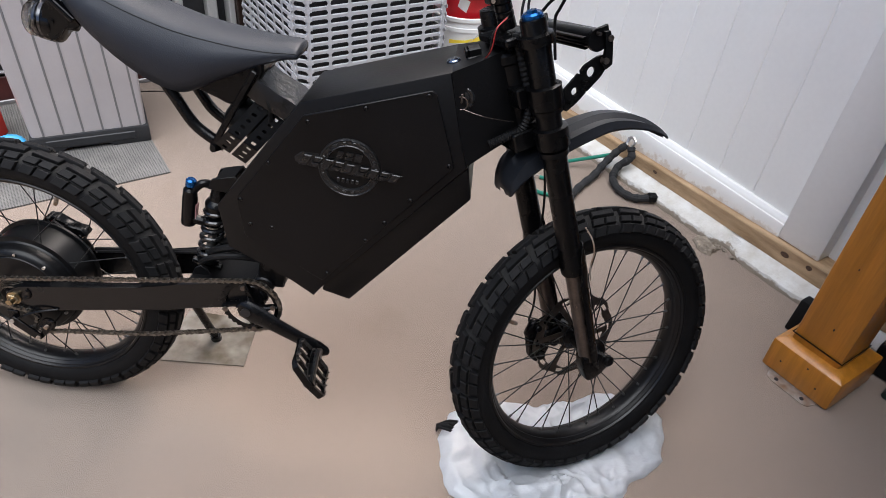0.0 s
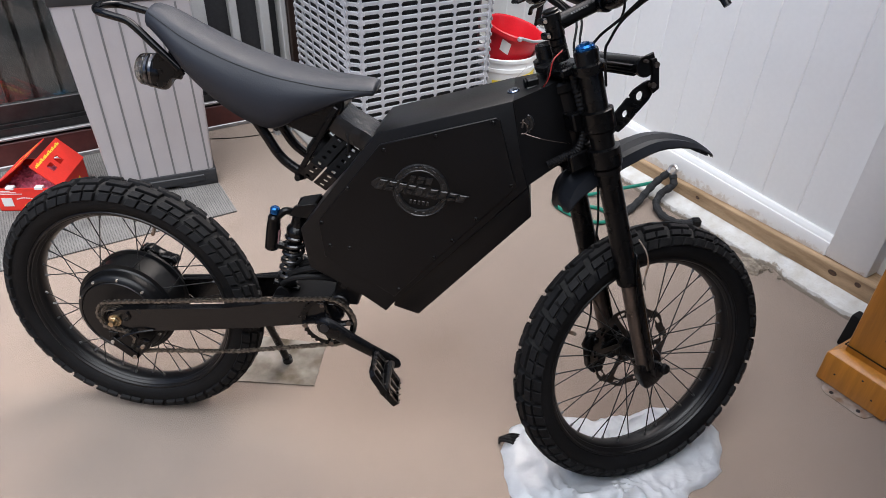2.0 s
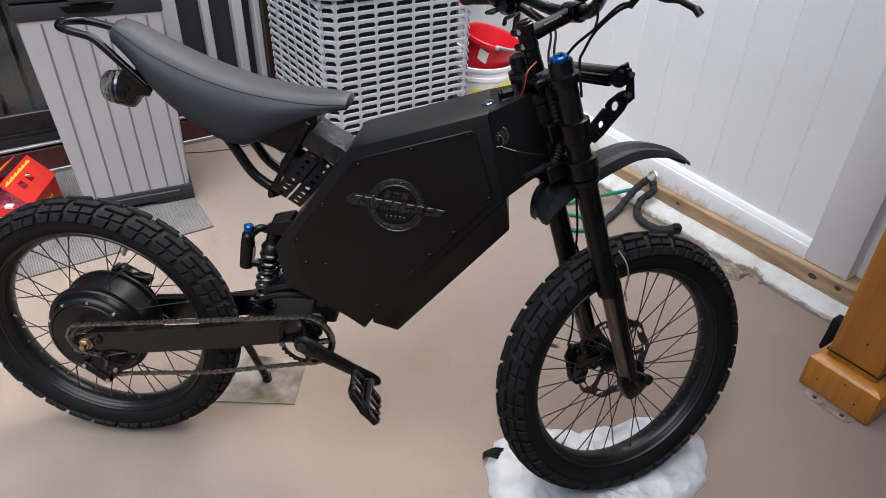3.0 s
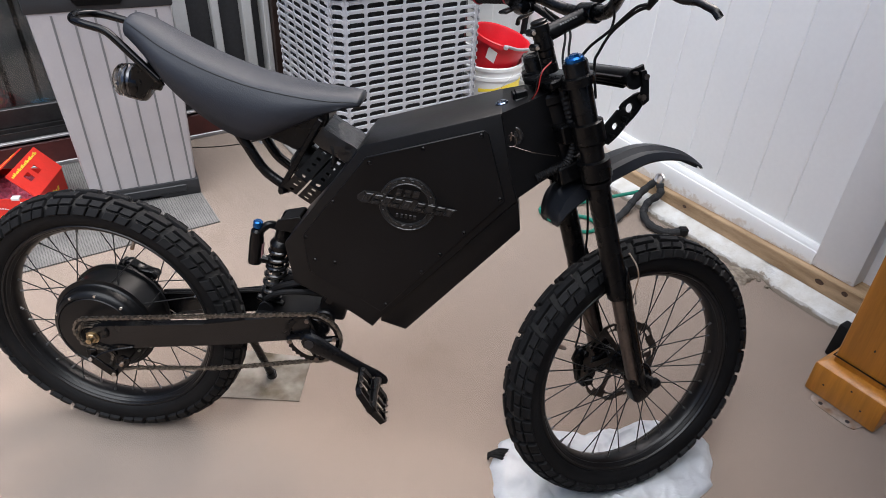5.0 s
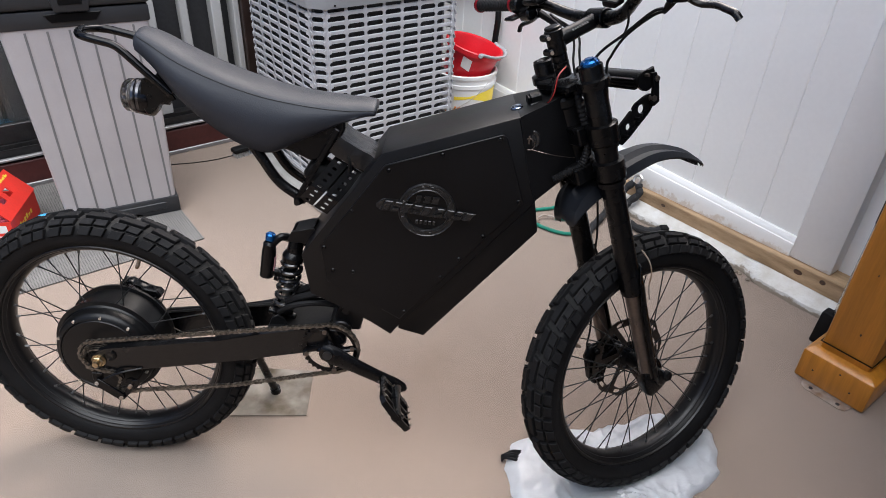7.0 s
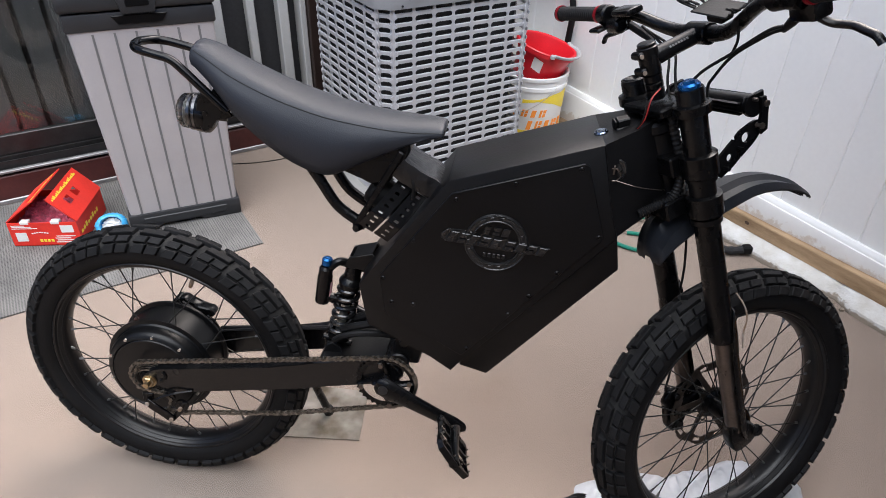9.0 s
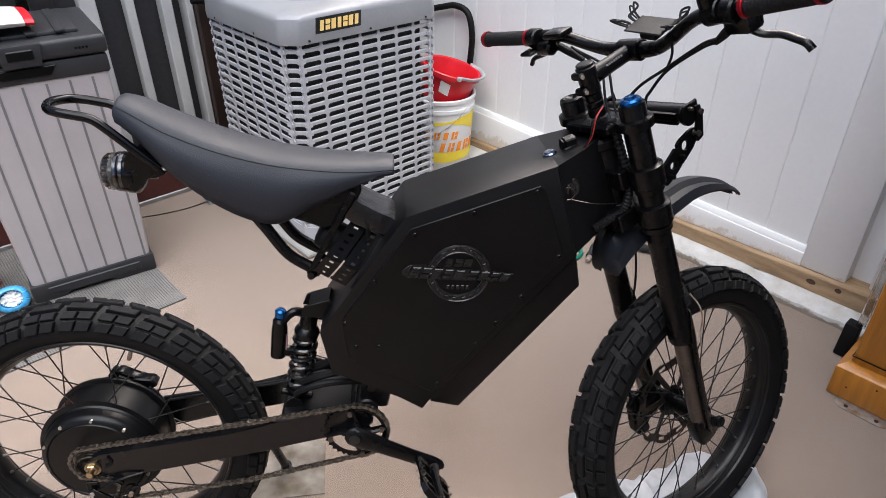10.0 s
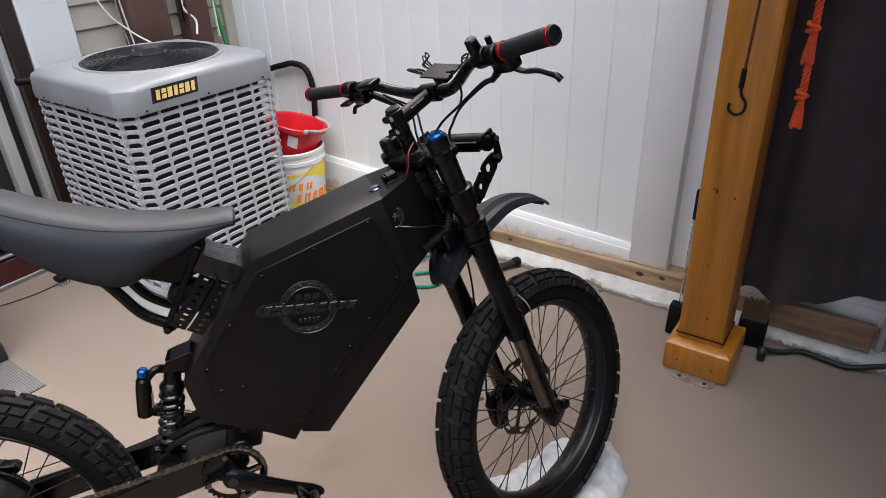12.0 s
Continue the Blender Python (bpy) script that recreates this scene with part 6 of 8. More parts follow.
def air_conditioner():
    """Outdoor condenser: chamfered square body of louvre rings, coil inside, moulded cover and fan guard."""
    ac = thing("air_conditioner", "grey outdoor air conditioner with slotted sides and a fan on top", "air conditioner", at(0.980, 2.185))
    X, Y, C = 0.668, 0.620, 0.046

    def outline(grow=0.0, c=C):
        a, b = -grow, X + grow
        d, e = -grow, Y + grow
        return [(a + c, d), (b - c, d), (b, d + c), (b, e - c), (b - c, e), (a + c, e), (a, e - c), (a, d + c)]

    def ring(z0, z1, thick, grow=0.0, tilt=0.0, bm=None):
        bm = bm or bmesh.new()
        o, i = outline(grow), outline(grow - thick)
        loft(bm, [[(x, y, z) for (x, y), z in zip(pts, [zz] * 8)] for pts, zz in ((o, z0), (o, z1), (i, z1 + tilt), (i, z0 + tilt))], closed=True)
        return bm

    part("base_pan", ring(0.02, 0.075, 0.6 * 0.3, 0.004), AC_GREY, ac)
    rows = 22
    z0, z1 = 0.075, 0.790
    pitch = (z1 - z0) / rows
    bm = ring(0.0, 0.0112, 0.0040, 0.0, 0.003)
    louvre = part("louvre", bm, AC_GREY, ac, angle=25)
    louvre.matrix_basis = pose(0, 0, z0 - 0.004)
    for k in range(1, rows + 1):
        again(louvre, pose(0, 0, z0 - 0.004 + pitch * k), ac)
    # uprights between the slots, each with flared ends at every louvre
    def upright(x, y, nx, ny, w):
        bm = bmesh.new()
        tx, ty = -ny, nx
        prof = []
        h = (pitch - 0.0112) / 2
        for k in range(rows):
            zc = z0 - 0.004 + 0.0056 + pitch * (k + 0.5)
            for u in (-1.0, -0.94, -0.80, -0.55, 0.0, 0.55, 0.80, 0.94, 1.0):
                prof.append((zc + u * h, w * 0.42 + (h - h * math.sqrt(max(0.0, 1 - u * u)))))
        rings = [[(x + tx * s - nx * d, y + ty * s - ny * d, z) for s, d in ((-ww, -0.0012), (ww, -0.0012), (ww, 0.003), (-ww, 0.003))] for z, ww in prof]
        loft(bm, rings)
        part("upright", bm, AC_GREY, ac, angle=20)

    for k in range(8):
        upright(C + (X - 2 * C) * k / 7, 0, 0, -1, 0.011 if 0 < k < 7 else 0.012)
        upright(C + (X - 2 * C) * k / 7, Y, 0, 1, 0.011)
    for k in range(7):
        upright(0, C + (Y - 2 * C) * k / 6, -1, 0, 0.011 if 0 < k < 6 else 0.012)
        upright(X, C + (Y - 2 * C) * k / 6, 1, 0, 0.011)
    r = math.sqrt(0.5)
    for x0, y0, x1, y1, nx, ny in ((0, C, C, 0, -r, -r), (X - C, 0, X, C, r, -r), (X, Y - C, X - C, Y, r, r), (C, Y, 0, Y - C, -r, r)):
        for s in (0.06, 0.94):
            upright(x0 + (x1 - x0) * s, y0 + (y1 - y0) * s, nx, ny, 0.016)
    bm = bmesh.new()
    o = outline(-0.035, 0.035)
    loft(bm, [[(x, y, z) for x, y in o] for z in (0.06, 0.80)])
    part("coil", bm, COIL, ac, "dark finned coil")
    # cover: skirt, rounded shoulder, raised round collar
    bm = bmesh.new()
    cx, cy = X / 2, Y / 2

    def sq(grow, c, z, n=12):
        o = outline(grow, c)
        out = []
        for k in range(8):
            a, b = Vector((*o[k], z)), Vector((*o[(k + 1) % 8], z))
            r = 0.009 / (b - a).length
            out += [a + (b - a) * j for j in (r, 0.25, 0.5, 0.75, 1 - r)]
        return out

    def circ(rad, z):
        return [Vector((cx + rad * math.cos(a), cy + rad * math.sin(a), z)) for a in (math.atan2(p.y - cy, p.x - cx) for p in sq(0, C, 0))]

    rings = [sq(-0.002, C, 0.782), sq(0.012, C + 0.004, 0.784), sq(0.014, C + 0.006, 0.806), sq(0.011, C + 0.008, 0.858), sq(0.009, C + 0.009, 0.868), sq(0.003, C + 0.012, 0.876), sq(-0.006, C + 0.016, 0.881)]
    rings += [[a * 0.55 + b * 0.45 for a, b in zip(sq(-0.02, C + 0.025, 0.886), circ(0.282, 0.893))], circ(0.277, 0.895), circ(0.274, 0.900), circ(0.266, 0.901), circ(0.254, 0.897), circ(0.250, 0.868)]
    loft(bm, rings, cap=False)
    cover = part("cover", bm, AC_COVER, ac, "smooth grey metal cover", angle=30)
    bm = bmesh.new()
    lathe(bm, [(0.249, 0.868), (0.0, 0.858)], 40, pose(cx, cy, 0), caps=False)
    part("fan_well", bm, FAN_GREY, cover)
    for k in range(17):
        rad = 0.075 + 0.0106 * k
        bm = bmesh.new()
        h = 0.908 - 0.010 * (rad / 0.25) ** 2
        tube(bm, [(cx + rad * math.cos(a), cy + rad * math.sin(a), h) for a in (2 * math.pi * j / 48 for j in range(48))], 0.0022, 5, closed=True)
        part("guard_ring", bm, BLACKWIRE, cover)
    for k in range(8):
        a = 2 * math.pi * k / 8 + 0.2
        bm = bmesh.new()
        rod(bm, (cx + 0.06 * math.cos(a), cy + 0.06 * math.sin(a), 0.905), (cx + 0.254 * math.cos(a), cy + 0.254 * math.sin(a), 0.896), 0.0028, seg=6)
        part("guard_spoke", bm, BLACKWIRE, cover)
    bm = bmesh.new()
    lathe(bm, [(0.072, 0.888), (0.070, 0.911), (0.060, 0.914), (0.0, 0.915)], 32, pose(cx, cy, 0))
    part("fan_motor_cap", bm, BLACKWIRE, cover)
    for k in range(4):
        a = 2 * math.pi * k / 4 + 0.5
        bm = bmesh.new()
        rod(bm, (cx + 0.066 * math.cos(a), cy + 0.066 * math.sin(a), 0.910), (cx + 0.066 * math.cos(a), cy + 0.066 * math.sin(a), 0.922), 0.0065, seg=6)
        part("guard_bolt", bm, STEEL, cover)
    for k in range(5):
        bm = bmesh.new()
        a = 2 * math.pi * k / 5
        prism(bm, [(0.06, 0.0), (0.23, 0.0), (0.23, 0.003), (0.06, 0.003)], -0.040, 0.040, pose(cx, cy, 0.874, 0, 0, math.degrees(a)) @ pose(0, 0, 0, 16, 0, 0))
        part("fan_blade", bm, FAN_GREY, cover)
    for x, y in ((0.075, -0.0145), (0.33, -0.0145), (0.59, -0.0145), (0.013, 0.018), (-0.0145, 0.2), (-0.0145, 0.5)):
        bm = bmesh.new()
        rod(bm, (x, y, 0.795), (x + (0 if y < 0 else -0.002), y - (0.003 if y < 0 else 0), 0.795), 0.004, seg=8)
        part("cover_screw", bm, BLACKWIRE, cover)
    # badge on the front of the cover
    badge = pose(0.200, -0.0125, 0.838, 86, 0, 0)
    bm = bmesh.new()
    prism(bm, [(-0.098, -0.026), (0.090, -0.026), (0.098, 0.026), (-0.090, 0.026)], 0, 0.003, badge @ pose(0, 0, 0, -90, 0, 0))
    plate = part("badge", bm, PLATE_BLACK, ac, "black maker's badge with gold marks")
    marks("badge_mark", 7, 0.0238, 0.033, 0.0008, badge @ pose(0, 0, 0.0042), GOLD, plate, "gold blocks", lean=0.16)
    return ac


air_conditioner()
bm = bmesh.new()
box(bm, (0.92, 2.12, 0.0), (1.70, 2.86, 0.022), bevel=0.006)
pad = part("ac_pad", bm, CONCRETE)
pad.matrix_world = YARD
tagged(pad, "low concrete pad under the air conditioner", "pad")


def locker():
    """Tall resin bin with a grooved front, black foot and hinged lid."""
    L = thing("storage_bin", "tall grey resin outdoor bin with a charcoal lid and foot", "outdoor bin", at(0.063, 2.500, 0.006, -8))
    W, D, T = 0.405, 0.38, 0.762
    bm = bmesh.new()
    c = 0.016
    def sect(i, z):
        return [(i + c, i, z), (W - i - c, i, z), (W - i - c * 0.3, i + c * 0.3, z), (W - i, i + c, z), (W - i, D - i - c, z), (W - i - c, D - i, z), (i + c, D - i, z), (i, D - i - c, z), (i, i + c, z), (i + c * 0.3, i + c * 0.3, z)]
    loft(bm, [sect(0.008, 0.06), sect(-0.020, T)])
    body = part("body", bm, RESIN, L)
    # grooves are thin raised strips with their shade put into the colour
    for k in range(6):
        x = 0.050 + k * 0.0655
        bm = bmesh.new()
        u = 0.052 + k * 0.0640
        loft(bm, [[(x - 0.0035, 0.0065, 0.065), (x + 0.0035, 0.0065, 0.065), (x + 0.0035, 0.012, 0.065), (x - 0.0035, 0.012, 0.065)], [(u - 0.0035, -0.0204, T - 0.02), (u + 0.0035, -0.0204, T - 0.02), (u + 0.0035, -0.014, T - 0.02), (u - 0.0035, -0.014, T - 0.02)]])
        part("groove", bm, GROOVE, body)
    for k in range(6):
        y = 0.05 + k * 0.055
        bm = bmesh.new()
        loft(bm, [[(W - 0.012, y - 0.0035, 0.065), (W - 0.0065, y - 0.0035, 0.065), (W - 0.0065, y + 0.0035, 0.065), (W - 0.012, y + 0.0035, 0.065)], [(W + 0.014, y - 0.0035, T - 0.02), (W + 0.0204, y - 0.0035, T - 0.02), (W + 0.0204, y + 0.0035, T - 0.02), (W + 0.014, y + 0.0035, T - 0.02)]])
        part("groove", bm, GROOVE, body)
    bm = bmesh.new()
    prism(bm, [(0.0, 0.0), (0.10, 0.0), (0.115, 0.022), (W - 0.15, 0.022), (W - 0.135, 0.0), (W, 0.0), (W, 0.068), (0.0, 0.068)], 0.0, D, bevel=0.006, seg=2)
    part("foot", bm, RESIN_DARK, L, "charcoal moulded foot")
    bm = bmesh.new()
    prism(bm, [(0.13, 0.022), (W - 0.05, 0.022), (W - 0.05, 0.052), (0.05, 0.052), (0.05, 0.03)], -0.004, 0.01, bevel=0.003)
    part("foot_step", bm, RESIN_DARK, L)
    bm = bmesh.new()
    box(bm, (-0.025, -0.025, T - 0.012), (W + 0.025, D + 0.025, T + 0.045), bevel=0.008, seg=2)
    part("collar", bm, RESIN_DARK, L)
    bm = bmesh.new()
    box(bm, (-0.033, -0.033, T + 0.048), (W + 0.033, D + 0.033, T + 0.105), bevel=0.014, seg=3)
    box(bm, (0.03, 0.03, T + 0.10), (W - 0.03, D - 0.03, T + 0.118), bevel=0.008, seg=2)
    lid = part("lid", bm, RESIN_DARK, L, "charcoal lid")
    # ribs moulded into the lid's top
    for x in (0.075, 0.155, 0.245, 0.325):
        bm = bmesh.new()
        box(bm, (x - 0.014, 0.012, T + 0.112), (x + 0.014, D - 0.05, T + 0.124), bevel=0.005, seg=2)
        part("lid_rib", bm, RESIN_DARK, lid)
    bm = bmesh.new()
    prism(bm, [(0.150, T + 0.040), (0.250, T + 0.040), (0.262, T + 0.104), (0.138, T + 0.104)], -0.043, 0.0, bevel=0.005, seg=2)
    latch = part("latch", bm, RESIN_DARK, lid)
    bm = bmesh.new()
    box(bm, (0.166, -0.047, T + 0.062), (0.236, -0.041, T + 0.090), bevel=0.003)
    part("latch_catch", bm, BLACK, latch)
    # no hollow is cut; a near-black plate paints the recess's shade
    bm = bmesh.new()
    prism(bm, [(0.135, T + 0.006), (0.265, T + 0.006), (0.285, T + 0.034), (0.115, T + 0.034)], -0.031, -0.023, bevel=0.002)
    part("hand_recess_shade", bm, BLACK, L, "raised near-black plate in place of a shaded hand recess")
    bm = bmesh.new()
    for k in range(4):
        box(bm, (0.345 + 0.010 * k, -0.0335, T + 0.070), (0.352 + 0.010 * k, -0.0322, T + 0.077))
    tagged(part("moulded_marks", bm, BLACK, L), kind="stuff")


locker()

# soft pack lying on the bin's lid
pk = thing("soft_pack", "white soft pack with a red end lying on the bin's lid", "packet", at(0.063, 2.500, 0.006, -8) @ pose(0.160, 0.105, 0.893, 0, 0, 4))


def pillow(x0, x1, w, h):
    bm = bmesh.new()
    rings = []
    for k in range(11):
        u = k / 10
        x = x0 + (x1 - x0) * u
        swell = (math.sin(math.pi * (0.12 + 0.76 * (x + 0.18) / 0.30))) ** 0.5
        rings.append([(x, w * math.cos(a) * (0.9 + 0.1 * swell) * (1 + 0.03 * noise.noise((a, x * 20, 1))), h * swell * (1 + math.sin(a) * (1.0 if math.sin(a) > 0 else 1.0)) + 0.0005) for a in (2 * math.pi * j / 24 for j in range(24))])
    return loft(bm, rings)


part("wrapper", pillow(-0.18, 0.075, 0.105, 0.026), PAPER, pk, angle=60)
part("red_end", pillow(0.076, 0.100, 0.1055, 0.0262), RED, pk, "red printed end", angle=60)
bm = bmesh.new()
box(bm, (-0.11, -0.035, 0.0515), (0.035, 0.050, 0.0540), bevel=0.001)
part("grey_window", bm, GREYPLAST, pk, "grey printed panel")

# doormat
bm = bmesh.new()
rows, cols = 30, 90
random.seed(3)
g = [[bm.verts.new((-2.6 + 3.065 * i / cols, 2.195 + 0.765 * j / rows, 0.006 + 0.0012 * noise.noise((i * 0.4, j * 0.4, 0)))) for j in range(rows + 1)] for i in range(cols + 1)]
for i in range(cols):
    for j in range(rows):
        bm.faces.new((g[i][j], g[i + 1][j], g[i + 1][j + 1], g[i][j + 1]))
ex = bmesh.ops.extrude_face_region(bm, geom=list(bm.faces))
for v in ex["geom"]:
    if isinstance(v, bmesh.types.BMVert):
        v.co.z = 0.0005
mat = part("door_mat", bm, MAT)
mat.matrix_world = YARD
tagged(mat, "long grey woven mat before the patio door", "mat")


def fruit_box():
    B = thing("cardboard_box", "red printed cardboard fruit box with its flaps up", "box", at(-0.318, 2.613, 0.008, -27))
    W, D, Hh, t = 0.239, 0.245, 0.096, 0.004
    bm = bmesh.new()
    box(bm, (0, 0, 0), (W, D, 0.004))
    box(bm, (0, 0, 0), (W, t, Hh))
    box(bm, (0, D - t, 0), (W, D, Hh))
    box(bm, (0, t, 0), (t, D - t, Hh))
    box(bm, (W - t, t, 0), (W, D - t, Hh))
    part("tray", bm, CARD_RED, B)
    # two hinged flaps with hand slots
    for x0, ang, lean, w in ((0.0, -37, 1, 0.142), (W, 47, -1, 0.122)):
        m = pose(x0, 0.004, Hh, 0, 0, 0) @ pose(0, 0, 0, 0, ang, 0)
        bm = bmesh.new()
        s = lean
        for a, b, c, d in ((0, w * 0.40, 0, D), (w * 0.65, w, 0, D), (w * 0.40, w * 0.65, 0, 0.06), (w * 0.40, w * 0.65, 0.095, 0.12), (w * 0.40, w * 0.65, 0.155, D)):
            lo, hi = (min(s * a, s * b), c, 0), (max(s * a, s * b), d, 0.004)
            box(bm, lo, hi, m)
        part("flap", bm, CARD_RED, B, "raised red flap with hand slots")
        bm = bmesh.new()
        for k in range(19):
            y = 0.014 + 0.0112 * k
            lo, hi = s * (w * 0.81), s * (w * (0.87 + 0.02 * (k % 3)))
            box(bm, (min(lo, hi), y, 0.0045), (max(lo, hi), y + 0.0075 + 0.002 * (k % 2), 0.0050), m)
        tagged(part("printed_bars", bm, YELLOW, B), kind="stuff")
    bm = bmesh.new()
    n = 34
    g = [[bm.verts.new((0.006 + (W - 0.012) * i / n, 0.006 + (D - 0.012) * k / n, 0.058 + 0.030 * (1 - abs(noise.noise((i * 0.28, k * 0.28, 2)))) ** 2 - 0.014 + 0.010 * abs(noise.noise((i * 0.7, k * 0.7, 5))))) for k in range(n + 1)] for i in range(n + 1)]
    for i in range(n):
        for k in range(n):
            bm.faces.new((g[i][k], g[i + 1][k], g[i + 1][k + 1], g[i][k + 1]))
    bmesh.ops.solidify(bm, geom=list(bm.faces), thickness=0.001)
    ob = tagged(part("tissue", bm, PINK, B, "crumpled pink wrapping"), kind="stuff")
    bm = bmesh.new()
    box(bm, (0.018, -0.0008, 0.020), (0.056, 0.0, 0.056))
    part("paper_patch", bm, PAPER, B)
    bm = bmesh.new()
    box(bm, (0.178, -0.0008, 0.054), (0.222, 0.0, 0.084))
    part("paper_patch", bm, PAPER, B)
    bm = bmesh.new()
    for k in range(7):
        box(bm, (0.074 + 0.0085 * k, -0.0008, 0.050 + 0.004 * math.sin(k * 0.5)), (0.080 + 0.0085 * k, 0.0, 0.0545 + 0.004 * math.sin(k * 0.5)))
    for k in range(4):
        box(bm, (0.150 + 0.006 * (k % 2), -0.0008, 0.012 + 0.0085 * k), (0.222 - 0.009 * (k % 3), 0.0, 0.0155 + 0.0085 * k))
    for k in range(3):
        box(bm, (0.012, -0.0008, 0.072 + 0.006 * k), (0.098 - 0.02 * k, 0.0, 0.0745 + 0.006 * k))
    tagged(part("printed_bars", bm, PAPER, B), kind="stuff")
    bm = bmesh.new()
    for k in range(4):
        box(bm, (0.095 + 0.013 * k, -0.0009, 0.016), (0.104 + 0.013 * k, 0.0, 0.026))
    for k in range(8):
        box(bm, (W, 0.02 + 0.021 * k, 0.038), (W + 0.0008, 0.033 + 0.021 * k, 0.050 + 0.004 * (k % 3)))
    tagged(part("printed_bars", bm, YELLOW, B), kind="stuff")
    for x in (0.045, 0.15):
        bm = bmesh.new()
        box(bm, (x, -0.002, Hh - 0.006), (x + 0.03, 0.02, Hh + 0.006), bevel=0.002)
        part("tab", bm, PAPER, B)


fruit_box()


def blue_pack():
    """A gathered cap of blue film, open towards the yard, with crumpled white paper in it."""
    B = thing("wrapped_pack", "small gathered blue plastic cover with white paper inside, on the mat", "packet", at(0.006, 2.525, 0.006, 0))
    m = pose(0, 0, 0.040, 58, 0, -14)
    bm = bmesh.new()
    rings = []
    for r, h, ruff in ((0.008, -0.044, 0), (0.036, -0.040, 0.02), (0.050, -0.022, 0.03), (0.054, 0.0, 0.045), (0.051, 0.012, 0.06), (0.043, 0.020, 0.05), (0.037, 0.021, 0.055), (0.034, 0.014, 0.05), (0.036, -0.004, 0.04), (0.008, -0.03, 0)):
        rings.append([m @ Vector((r * (1 + ruff * 0.45 * math.sin(29 * a + 3 * math.sin(3 * a)) + 0.10 * noise.noise((math.cos(a) * 1.5, math.sin(a) * 1.5, h * 20))) * math.cos(a) * 1.08, r * (1 + ruff * 0.45 * math.sin(29 * a + 3 * math.sin(3 * a))) * math.sin(a) * 0.84, h + 0.004 * noise.noise((math.cos(a) * 3, math.sin(a) * 3, 2)))) for a in (2 * math.pi * j / 84 for j in range(84))])
    loft(bm, rings)
    part("film", bm, BLUE, B, angle=40)
    bm = bmesh.new()
    n = 14
    g = [[bm.verts.new(m @ Vector((0.034 * (2 * i / n - 1), 0.026 * (2 * j / n - 1), 0.004 + 0.014 * noise.noise((i * 0.45, j * 0.45, 3))))) if (2 * i / n - 1) ** 2 + (2 * j / n - 1) ** 2 < 1.15 else None for j in range(n + 1)] for i in range(n + 1)]
    for i in range(n):
        for j in range(n):
            q = (g[i][j], g[i + 1][j], g[i + 1][j + 1], g[i][j + 1])
            if None not in q:
                bm.faces.new(q)
    bmesh.ops.delete(bm, geom=[v for v in bm.verts if not v.link_faces], context="VERTS")
    bmesh.ops.solidify(bm, geom=list(bm.faces), thickness=0.001)
    part("paper", bm, PAPER, B, "crumpled white paper", angle=20)


blue_pack()


